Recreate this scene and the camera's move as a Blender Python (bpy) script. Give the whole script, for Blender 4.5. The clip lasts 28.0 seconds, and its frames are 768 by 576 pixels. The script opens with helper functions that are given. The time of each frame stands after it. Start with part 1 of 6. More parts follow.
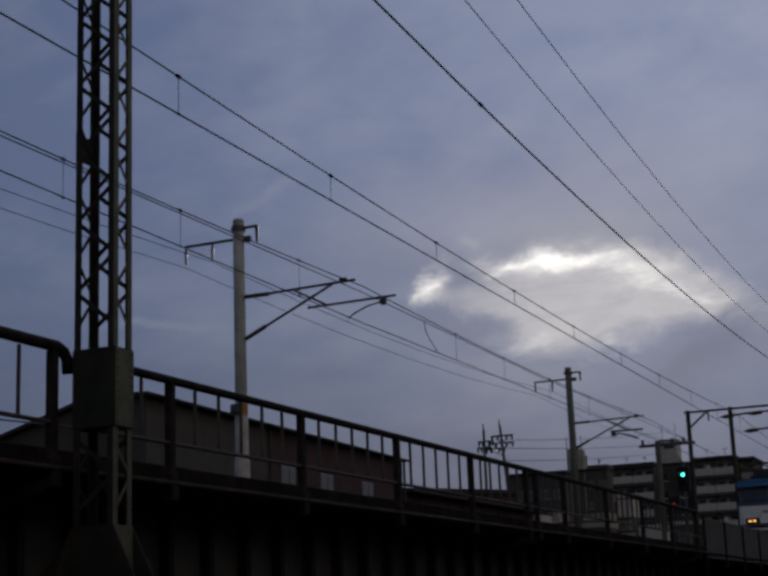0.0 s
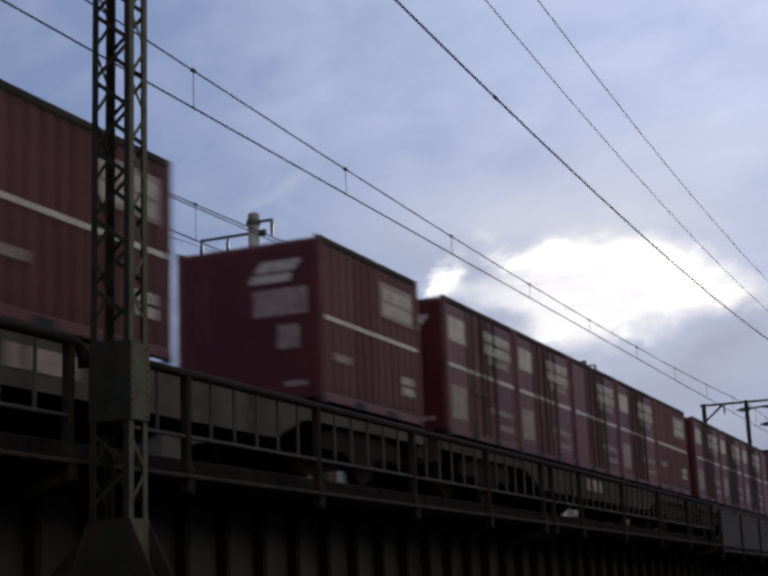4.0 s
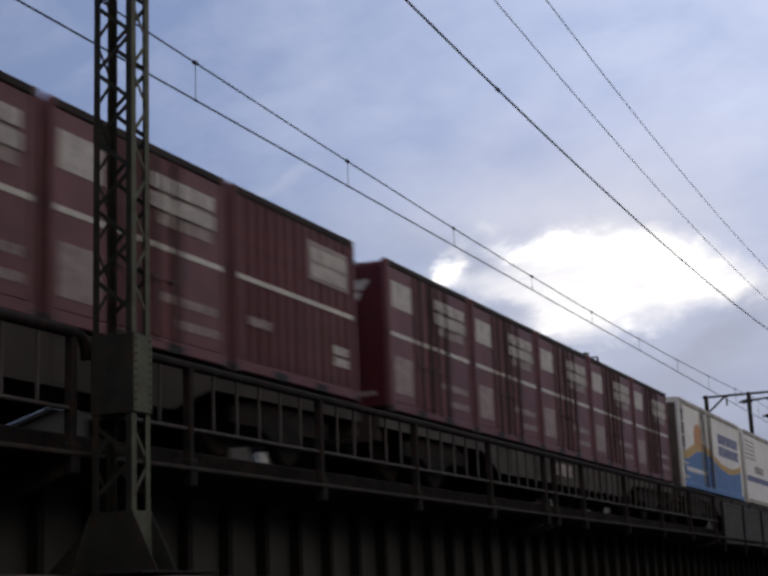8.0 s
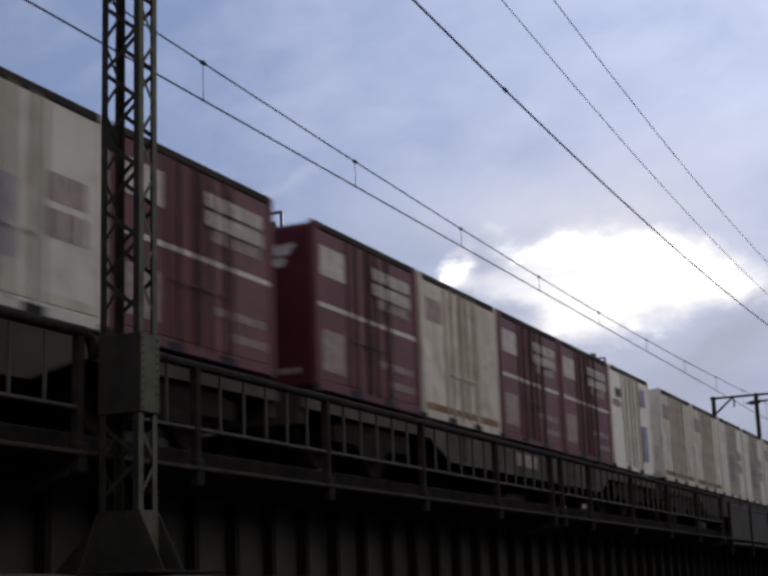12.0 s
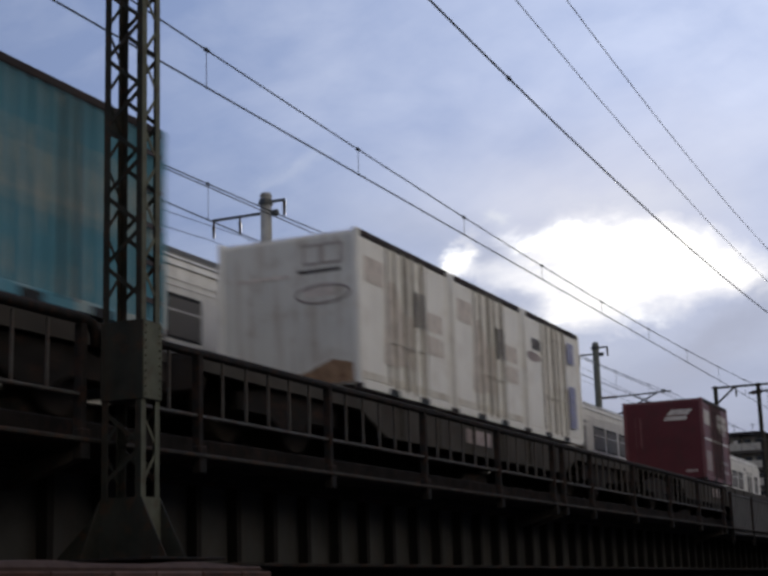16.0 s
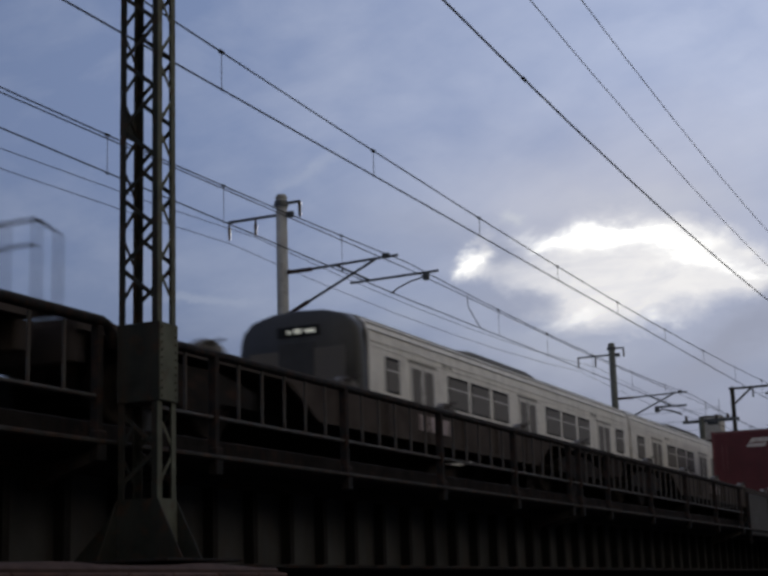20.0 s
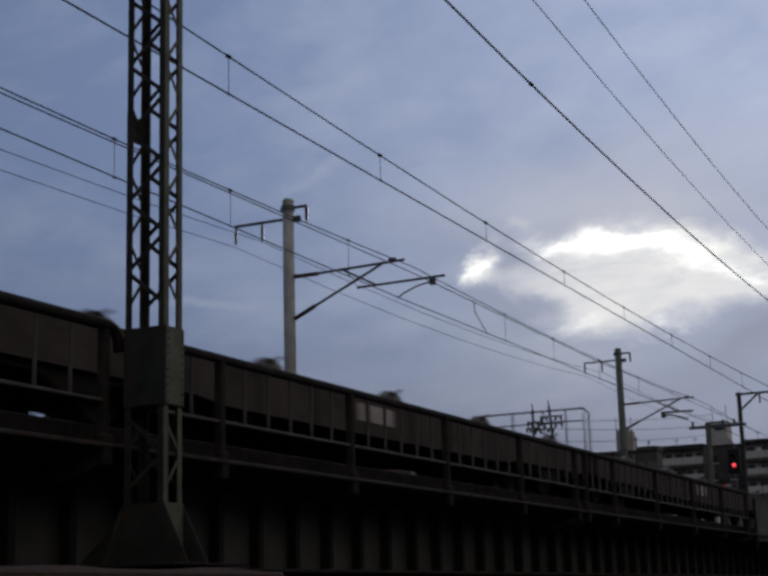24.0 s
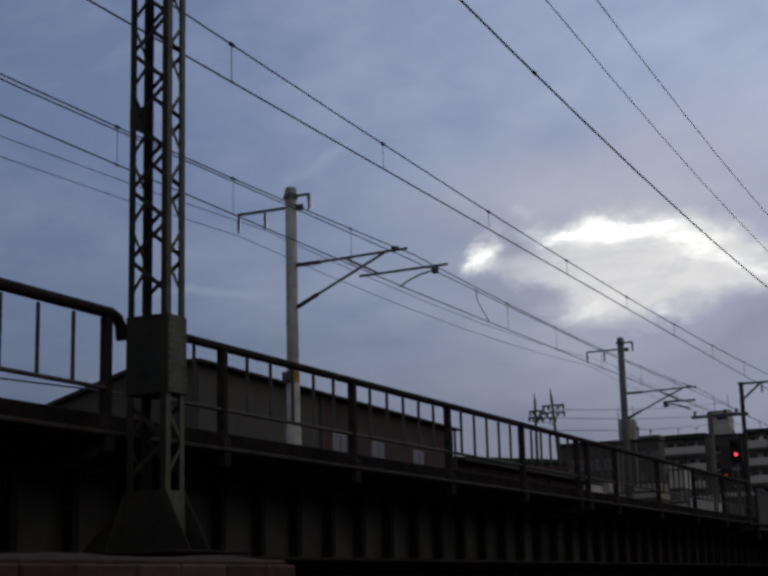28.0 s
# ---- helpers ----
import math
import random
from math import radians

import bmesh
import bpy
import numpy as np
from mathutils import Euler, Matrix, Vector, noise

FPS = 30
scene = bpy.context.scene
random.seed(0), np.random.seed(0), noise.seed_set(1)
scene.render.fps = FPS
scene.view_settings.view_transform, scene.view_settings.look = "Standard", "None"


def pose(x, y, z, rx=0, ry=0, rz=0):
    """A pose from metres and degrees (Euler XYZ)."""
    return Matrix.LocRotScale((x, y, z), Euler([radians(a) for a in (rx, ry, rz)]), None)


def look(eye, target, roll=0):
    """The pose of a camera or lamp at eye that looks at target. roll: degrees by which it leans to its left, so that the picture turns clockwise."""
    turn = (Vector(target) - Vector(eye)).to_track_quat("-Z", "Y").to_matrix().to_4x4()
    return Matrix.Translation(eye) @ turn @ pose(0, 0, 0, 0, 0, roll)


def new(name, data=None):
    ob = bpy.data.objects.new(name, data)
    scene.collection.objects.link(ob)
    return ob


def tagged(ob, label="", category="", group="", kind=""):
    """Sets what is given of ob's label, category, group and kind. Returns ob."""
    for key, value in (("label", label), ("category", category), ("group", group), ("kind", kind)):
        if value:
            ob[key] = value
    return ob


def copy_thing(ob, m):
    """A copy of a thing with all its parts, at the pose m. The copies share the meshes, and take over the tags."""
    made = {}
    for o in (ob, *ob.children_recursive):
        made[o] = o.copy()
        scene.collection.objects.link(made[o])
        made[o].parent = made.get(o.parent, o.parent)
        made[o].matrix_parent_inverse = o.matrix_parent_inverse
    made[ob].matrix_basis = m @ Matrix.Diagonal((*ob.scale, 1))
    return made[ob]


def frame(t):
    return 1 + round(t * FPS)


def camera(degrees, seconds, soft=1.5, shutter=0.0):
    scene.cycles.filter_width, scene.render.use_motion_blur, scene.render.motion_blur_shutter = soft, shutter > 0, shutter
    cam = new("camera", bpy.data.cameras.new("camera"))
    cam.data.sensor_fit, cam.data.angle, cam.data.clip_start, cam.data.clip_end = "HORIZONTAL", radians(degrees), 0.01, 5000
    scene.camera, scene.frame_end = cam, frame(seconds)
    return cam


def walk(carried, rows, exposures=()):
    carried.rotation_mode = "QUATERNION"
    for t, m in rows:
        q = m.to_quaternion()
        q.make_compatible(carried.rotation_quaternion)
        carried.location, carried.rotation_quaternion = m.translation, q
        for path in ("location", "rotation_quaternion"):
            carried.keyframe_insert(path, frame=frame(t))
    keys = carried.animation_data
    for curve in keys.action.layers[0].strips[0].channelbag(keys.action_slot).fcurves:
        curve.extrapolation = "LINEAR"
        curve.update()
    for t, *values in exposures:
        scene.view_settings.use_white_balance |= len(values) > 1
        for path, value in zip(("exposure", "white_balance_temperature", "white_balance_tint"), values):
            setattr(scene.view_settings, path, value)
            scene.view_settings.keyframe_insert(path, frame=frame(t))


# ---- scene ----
cam = camera(29.77, 28.0, soft=3.2, shutter=0.32)
EYE = 1.6
# seconds, yaw, pitch, roll of the hand-held camera, which stays on one spot
VIEW = (
    (0.0, -66.53, 12.90, 2.19),
    (0.5, -66.45, 12.89, 2.17),
    (1.0, -66.29, 12.90, 2.11),
    (1.5, -66.24, 12.93, 2.06),
    (2.0, -66.10, 12.90, 2.08),
    (2.5, -65.97, 12.88, 2.07),
    (3.0, -66.04, 12.57, 1.81),
    (3.5, -66.02, 12.62, 1.88),
    (4.0, -65.92, 12.67, 2.16),
    (4.5, -66.08, 12.64, 2.02),
    (6.5, -65.76, 12.66, 2.07),
    (7.0, -65.71, 12.63, 2.15),
    (7.5, -65.85, 12.41, 2.20),
    (8.0, -65.82, 12.36, 2.20),
    (8.5, -65.69, 12.65, 2.04),
    (9.0, -65.40, 12.66, 1.99),
    (9.5, -65.50, 12.56, 2.09),
    (10.0, -65.50, 12.49, 2.13),
    (10.5, -65.50, 12.47, 2.10),
    (11.0, -65.60, 12.46, 2.00),
    (11.5, -65.61, 12.28, 2.04),
    (12.0, -65.57, 12.38, 2.02),
    (12.5, -65.55, 12.39, 2.04),
    (14.5, -65.38, 11.88, 1.99),
    (15.0, -65.30, 11.90, 1.76),
    (15.5, -65.25, 12.15, 1.72),
    (16.0, -65.52, 11.91, 1.76),
    (16.5, -65.32, 11.68, 1.67),
    (17.0, -65.43, 11.85, 1.72),
    (17.5, -65.34, 11.94, 1.80),
    (18.0, -65.28, 11.97, 1.77),
    (18.5, -65.06, 12.09, 1.76),
    (19.0, -64.96, 11.99, 1.81),
    (19.5, -65.19, 12.16, 1.87),
    (20.0, -64.88, 11.98, 1.80),
    (20.5, -65.05, 12.01, 1.63),
    (21.0, -64.85, 11.93, 1.53),
    (21.5, -64.82, 11.80, 1.46),
    (23.5, -64.76, 12.34, 1.67),
    (24.0, -64.66, 12.17, 1.61),
    (24.5, -64.67, 12.04, 1.67),
    (25.0, -64.66, 12.05, 1.63),
    (25.5, -64.56, 12.09, 1.61),
    (26.0, -64.57, 12.00, 1.79),
    (26.5, -64.55, 11.96, 1.64),
    (27.0, -64.61, 11.96, 1.66),
    (27.5, -64.59, 11.83, 1.56),
    (28.0, -64.59, 11.72, 1.45),
)
EXPOSURE = ((0.0, -1.0, 6560, 10), (2.0, -0.90, 6580, 9), (2.5, -0.25, 6650, 7), (3.0, -0.02, 6700, 7), (4.0, 0.05, 6700, 7), (12.0, 0.12, 6720, 7),
            (15.0, 0.18, 6720, 6), (16.2, 0.15, 6700, 6), (17.0, 0.03, 6700, 6), (19.0, -0.20, 6650, 6), (20.5, -0.28, 6610, 6), (24.0, -0.38, 6570, 5),
            (26.0, -0.45, 6560, 5), (28.0, -0.50, 6560, 5))
walk(cam, [(t, pose(0, 0, EYE, 90 + p, r, y)) for t, y, p, r in VIEW], EXPOSURE)

# ---- world and light ----
SUN_DIR = Vector((0.9458, 0.2504, 0.2070)).normalized()   # towards the bright break in the clouds


def build_world():
    world = bpy.data.worlds.new("dusk_sky")
    scene.world = world
    world.use_nodes = True
    nt = world.node_tree
    nt.nodes.clear()
    N, L = nt.nodes.new, nt.links.new

    def put(sock, v):
        if hasattr(v, "is_linked"):
            L(v, sock)
        else:
            sock.default_value = v

    def m(op, a, b=0.0, c=0.0, clamp=False):
        n = N("ShaderNodeMath")
        n.operation, n.use_clamp = op, clamp
        for s, v in zip(n.inputs, (a, b, c)):
            put(s, v)
        return n.outputs[0]

    def dot(a, vec):
        n = N("ShaderNodeVectorMath")
        n.operation = "DOT_PRODUCT"
        L(a, n.inputs[0])
        n.inputs[1].default_value = vec
        return n.outputs["Value"]

    def mix(f, a, b, blend="MIX"):
        n = N("ShaderNodeMix")
        n.data_type, n.blend_type = "RGBA", blend
        put(n.inputs[0], f)
        put(n.inputs[6], a)
        put(n.inputs[7], b)
        return n.outputs[2]

    def noise_tex(vec, scale, detail=5.0, rough=0.55, dist=0.0):
        n = N("ShaderNodeTexNoise")
        L(vec, n.inputs["Vector"])
        for k, v in (("Scale", scale), ("Detail", detail), ("Roughness", rough), ("Distortion", dist)):
            n.inputs[k].default_value = v
        return n.outputs["Fac"]

    def comb(x, y, z):
        n = N("ShaderNodeCombineXYZ")
        for s, v in zip(n.inputs, (x, y, z)):
            put(s, v)
        return n.outputs[0]

    d = N("ShaderNodeTexCoord").outputs["Generated"]
    fwd = SUN_DIR
    right = fwd.cross(Vector((0, 0, 1))).normalized()
    up = right.cross(fwd).normalized()
    f = dot(d, fwd)
    fs = m("MAXIMUM", f, 0.05)
    u = m("DIVIDE", dot(d, right), fs)
    v = m("DIVIDE", dot(d, up), fs)
    ahead = m("SMOOTH_MIN", m("MULTIPLY", m("MAXIMUM", f, 0.0), 4.0), 1.0, 0.1)
    z = dot(d, (0, 0, 1))
    zz = m("ADD", m("MAXIMUM", z, 0.0), 0.10)
    plane = comb(m("DIVIDE", dot(d, (1, 0, 0)), zz), m("DIVIDE", dot(d, (0, 1, 0)), zz), 0.0)
    # broad cloud sheets and finer billows
    broad = noise_tex(plane, 0.9, 6.0, 0.55, 0.4)
    fine = noise_tex(comb(m("MULTIPLY", u, 1.0), m("MULTIPLY", v, 2.2), 0.3), 7.0, 6.0, 0.55, 0.5)
    warp = noise_tex(comb(u, m("MULTIPLY", v, 1.6), 4.0), 14.0, 5.0, 0.6, 0.3)
    warp2 = noise_tex(comb(u, m("MULTIPLY", v, 1.6), 9.0), 14.0, 5.0, 0.6, 0.3)
    uw = m("ADD", u, m("MULTIPLY", m("SUBTRACT", warp, 0.5), 0.085))
    vw = m("ADD", v, m("MULTIPLY", m("SUBTRACT", warp2, 0.5), 0.05))

    def lobe(cu, cv, a, b, tilt=0.0):
        du, dv = m("SUBTRACT", uw, cu), m("SUBTRACT", m("SUBTRACT", vw, cv), m("MULTIPLY", m("SUBTRACT", uw, cu), tilt))
        q = m("ADD", m("POWER", m("ABSOLUTE", m("DIVIDE", du, a)), 2.0), m("POWER", m("ABSOLUTE", m("DIVIDE", dv, b)), 2.0))
        return m("MULTIPLY", m("EXPONENT", m("MULTIPLY", q, -1.0)), ahead)

    side = dot(d, right)
    back = m("MULTIPLY", dot(d, (-0.26, -0.96, -0.1)), 1.5, clamp=True)
    glow = m("POWER", m("MAXIMUM", m("MULTIPLY_ADD", f, 0.5, 0.5), 0.0), 14.0)
    low = mix(m("MULTIPLY", z, 3.2, clamp=True), (0.215, 0.265, 0.40, 1), (0.245, 0.325, 0.575, 1))
    lit = mix(m("MULTIPLY", z, 3.2, clamp=True), (0.325, 0.37, 0.515, 1), (0.53, 0.59, 0.81, 1))
    wisp = noise_tex(comb(m("MULTIPLY_ADD", u, 2.4, m("MULTIPLY", v, 1.6)), m("MULTIPLY_ADD", v, 7.0, m("MULTIPLY", u, -2.6)), 2.0), 2.3, 6.0, 0.6, 0.7)
    mottle = noise_tex(comb(u, m("MULTIPLY", v, 1.5), 12.0), 17.0, 4.0, 0.55, 0.3)
    cloud = m("MULTIPLY_ADD", m("SUBTRACT", broad, 0.5), 1.2, m("MULTIPLY_ADD", m("SUBTRACT", fine, 0.5), 0.85, 0.29))
    cloud = m("ADD", cloud, m("MULTIPLY", m("SUBTRACT", wisp, 0.5), 0.5))
    cloud = m("ADD", cloud, m("MULTIPLY", m("SUBTRACT", mottle, 0.5), 0.45))
    cloud = m("ADD", cloud, m("MULTIPLY", m("MINIMUM", side, 0.25), 0.85))

    def sheet(cu, cv, a, b):
        q = m("ADD", m("POWER", m("ABSOLUTE", m("DIVIDE", m("SUBTRACT", u, cu), a)), 2.0), m("POWER", m("ABSOLUTE", m("DIVIDE", m("SUBTRACT", v, cv), b)), 2.0))
        return m("MULTIPLY", m("EXPONENT", m("MULTIPLY", q, -1.0)), ahead)

    sheets = m("SUBTRACT", m("ADD", m("ADD", sheet(-0.14, 0.12, 0.12, 0.08), m("MULTIPLY", sheet(-0.02, 0.052, 0.08, 0.022), 1.1)), sheet(0.06, 0.10, 0.10, 0.06)), m("ADD", m("MULTIPLY", sheet(-0.36, 0.07, 0.10, 0.08), 0.5), m("MULTIPLY", sheet(-0.20, 0.03, 0.07, 0.025), 0.8)))
    cloud = m("ADD", cloud, m("MULTIPLY", sheets, 0.2))
    cloud = m("ADD", cloud, m("MULTIPLY", glow, 0.22), clamp=True)
    col = mix(cloud, low, lit)
    shade = m("MINIMUM", m("MAXIMUM", m("MULTIPLY_ADD", side, 0.75, 1.08), 0.72), 1.10)
    shade = m("MULTIPLY", shade, m("MULTIPLY_ADD", m("MAXIMUM", dot(d, (-1, 0, 0)), 0.0), -0.45, 1.0))
    sc = N("ShaderNodeVectorMath")
    sc.operation = "SCALE"
    L(col, sc.inputs[0])
    L(shade, sc.inputs["Scale"])
    # thicker, bluer cloud towards the horizon
    thick = m("MULTIPLY", m("SUBTRACT", z, 0.06), 7.2, clamp=True)
    col = mix(1.0, sc.outputs[0], mix(thick, (0.575, 0.605, 0.67, 1), (1, 1, 1, 1)), "MULTIPLY")
    col = mix(back, col, (0.59, 0.54, 0.485, 1))
    # the break where the low sun shines through, its ragged rim and the dark bank beside it
    shred = noise_tex(comb(m("MULTIPLY_ADD", v, -0.8, u), m("MULTIPLY", v, 3.2), 6.0), 17.0, 7.0, 0.62, 0.6)
    tear = m("MULTIPLY_ADD", m("SUBTRACT", shred, 0.5), 3.0, 0.62, clamp=True)
    rim = m("ADD", lobe(0.000, 0.010, 0.074, 0.029, -0.06), m("MULTIPLY", lobe(0.070, 0.003, 0.050, 0.019, -0.40), 1.1))
    rim = m("ADD", rim, m("MULTIPLY", lobe(-0.012, -0.018, 0.046, 0.020), 0.95))
    rim = m("ADD", rim, m("ADD", m("MULTIPLY", lobe(-0.113, 0.017, 0.014, 0.013), 0.55), m("MULTIPLY", lobe(-0.103, 0.029, 0.010, 0.009, 0.8), 0.38)))
    rim = m("ADD", rim, m("MULTIPLY", lobe(-0.082, 0.003, 0.040, 0.009, -0.25), 0.30))
    rim = m("MULTIPLY_ADD", rim, 1.55, -0.30, clamp=True)
    rim = m("MULTIPLY", rim, m("MULTIPLY_ADD", tear, 0.40, 0.62), clamp=True)
    puff = m("ADD", lobe(-0.0727, 0.0446, 0.010, 0.0036), m("MULTIPLY", lobe(0.02, 0.050, 0.06, 0.008), 0.35), clamp=True)
    puff = m("ADD", puff, m("MULTIPLY", lobe(-0.16, -0.022, 0.05, 0.010, 0.1), 0.22), clamp=True)
    puff = m("ADD", puff, m("MULTIPLY", lobe(-0.222, 0.088, 0.024, 0.005, 0.35), 0.3), clamp=True)
    puff = m("ADD", puff, m("MULTIPLY", lobe(-0.305, 0.004, 0.035, 0.004, -0.1), 0.3), clamp=True)
    puff = m("MULTIPLY", m("ADD", puff, m("MULTIPLY", lobe(-0.06, -0.045, 0.06, 0.012, -0.15), 0.3), clamp=True), 0.5)
    core = m("ADD", lobe(-0.004, 0.0275, 0.042, 0.0062, -0.05), m("MULTIPLY", lobe(-0.1135, 0.018, 0.0080, 0.0085, 0.3), 0.75), clamp=True)
    core = m("ADD", core, m("MULTIPLY", lobe(-0.047, 0.027, 0.016, 0.004), 0.5), clamp=True)
    core = m("ADD", core, m("MULTIPLY", lobe(0.045, 0.011, 0.022, 0.007, -0.3), 0.5), clamp=True)
    core = m("ADD", core, m("MULTIPLY", lobe(0.080, -0.002, 0.018, 0.005, -0.4), 0.4), clamp=True)
    core = m("ADD", core, m("MULTIPLY", lobe(-0.038, -0.026, 0.018, 0.004, 0.3), 0.28), clamp=True)
    core = m("ADD", core, m("MULTIPLY", lobe(0.016, -0.034, 0.010, 0.003, 0.0), 0.30), clamp=True)
    core = m("MULTIPLY", core, m("MULTIPLY_ADD", tear, 0.9, 0.30), clamp=True)
    bank = m("ADD", lobe(0.072, -0.046, 0.060, 0.020, 0.42), m("MULTIPLY", lobe(-0.088, 0.022, 0.012, 0.014), 0.5))
    bank = m("ADD", bank, m("MULTIPLY", lobe(-0.135, 0.045, 0.05, 0.016, -0.2), 0.3))
    bank = m("ADD", bank, m("MULTIPLY", lobe(-0.088, -0.012, 0.030, 0.010, -0.3), 0.55), clamp=True)
    bank = m("MULTIPLY", bank, 0.8)
    halo = m("MULTIPLY", m("ADD", lobe(0.005, 0.030, 0.11, 0.045, -0.1), m("MULTIPLY", lobe(0.04, 0.085, 0.12, 0.04), 0.4), clamp=True), 0.55)
    col = mix(halo, col, (0.60, 0.60, 0.72, 1))
    col = mix(puff, col, (0.72, 0.75, 0.84, 1))
    col = mix(m("MULTIPLY", rim, 0.95), col, (1.0, 0.985, 1.04, 1))
    col = mix(bank, col, (0.285, 0.325, 0.475, 1))
    col = mix(m("MULTIPLY", core, 0.95), col, (2.15, 2.12, 2.06, 1))
    below = m("MULTIPLY", m("MULTIPLY", z, -8.0), 1.0, clamp=True)
    col = mix(below, col, (0.05, 0.05, 0.055, 1))
    bg = N("ShaderNodeBackground")
    L(col, bg.inputs["Color"])
    bg.inputs["Strength"].default_value = 1.0
    # thin clear-air light behind the cloud
    sky = N("ShaderNodeTexSky")
    sky.sky_type, sky.sun_disc = "NISHITA", False
    sky.sun_elevation, sky.sun_rotation = math.asin(SUN_DIR.z), math.atan2(SUN_DIR.x, SUN_DIR.y)
    bg2 = N("ShaderNodeBackground")
    L(sky.outputs[0], bg2.inputs["Color"])
    bg2.inputs["Strength"].default_value = 0.002
    add = N("ShaderNodeAddShader")
    L(bg.outputs[0], add.inputs[0])
    L(bg2.outputs[0], add.inputs[1])
    out = N("ShaderNodeOutputWorld")
    L(add.outputs[0], out.inputs["Surface"])


build_world()
sun_lamp = bpy.data.lights.new("sun", "SUN")
sun_lamp.energy, sun_lamp.angle, sun_lamp.color = 0.5, radians(14), (1.0, 0.94, 0.86)
sun_ob = new("sun", sun_lamp)
sun_ob.matrix_basis = look((0, 0, 60), Vector((0, 0, 60)) - SUN_DIR)

# ---- materials ----
def mat(name, col, rough=0.7, metal=0.0, var=0.25, scale=3.0, bump=0.15, fine=40.0, stain=None, stain_amt=0.0, streak=0.0,
        rnd=0.0, emit=None, power=0.0, spec=0.25):
    """A painted, rusted or mineral surface: base colour, broad and fine variation, stains, run-down streaks, relief."""
    mt = bpy.data.materials.new(name)
    mt.use_nodes = True
    nt = mt.node_tree
    N, L = nt.nodes.new, nt.links.new
    bs = nt.nodes["Principled BSDF"]
    bs.inputs["Roughness"].default_value, bs.inputs["Metallic"].default_value = rough, metal
    bs.inputs["Specular IOR Level"].default_value = spec
    tc = N("ShaderNodeTexCoord").outputs["Object"]

    def nz(sc, det, stretch=(1, 1, 1)):
        mp = N("ShaderNodeMapping")
        mp.inputs["Scale"].default_value = stretch
        L(tc, mp.inputs["Vector"])
        n = N("ShaderNodeTexNoise")
        n.inputs["Scale"].default_value, n.inputs["Detail"].default_value = sc, det
        L(mp.outputs[0], n.inputs["Vector"])
        return n.outputs["Fac"]

    def mix(f, a, b, blend="MIX"):
        n = N("ShaderNodeMix")
        n.data_type, n.blend_type = "RGBA", blend
        for s, v in ((n.inputs[0], f), (n.inputs[6], a), (n.inputs[7], b)):
            if hasattr(v, "is_linked"):
                L(v, s)
            else:
                s.default_value = v
        return n.outputs[2]

    def ramp(f, lo, hi, a=0.0, b=1.0):
        n = N("ShaderNodeMapRange")
        L(f, n.inputs[0])
        for i, v in enumerate((lo, hi, a, b)):
            n.inputs[i + 1].default_value = v
        return n.outputs[0]

    c = (*col, 1)
    dark = tuple(x * (1 - var) for x in col) + (1,)
    light = tuple(min(1, x * (1 + var)) for x in col) + (1,)
    big = nz(scale, 4.0)
    small = nz(fine, 3.0)
    out = mix(ramp(big, 0.35, 0.65), dark, light)
    out = mix(ramp(small, 0.3, 0.7, 0.0, 0.35), out, c)
    if rnd:
        oi = N("ShaderNodeObjectInfo").outputs["Random"]
        hsv = N("ShaderNodeHueSaturation")
        L(out, hsv.inputs["Color"])
        L(ramp(oi, 0, 1, 1 - rnd, 1 + rnd), hsv.inputs["Value"])
        L(ramp(oi, 0, 1, 1 + rnd * 0.6, 1 - rnd * 0.6), hsv.inputs["Saturation"])
        out = hsv.outputs["Color"]
    if stain:
        out = mix(ramp(nz(scale * 2.3, 6.0), 0.52, 0.68, 0.0, stain_amt), out, (*stain, 1))
        if streak:
            out = mix(ramp(nz(5.0, 4.0, (1.5, 1.5, 0.12)), 0.5, 0.72, 0.0, streak), out, (*stain, 1))
    L(out, bs.inputs["Base Color"])
    L(ramp(small, 0.3, 0.7, max(0.05, rough - 0.12), min(1, rough + 0.12)), bs.inputs["Roughness"])
    if bump:
        b = N("ShaderNodeBump")
        b.inputs["Strength"].default_value, b.inputs["Distance"].default_value = bump, 0.01
        L(small, b.inputs["Height"])
        L(b.outputs[0], bs.inputs["Normal"])
    if emit:
        bs.inputs["Emission Color"].default_value = (*emit, 1)
        bs.inputs["Emission Strength"].default_value = power
    return mt


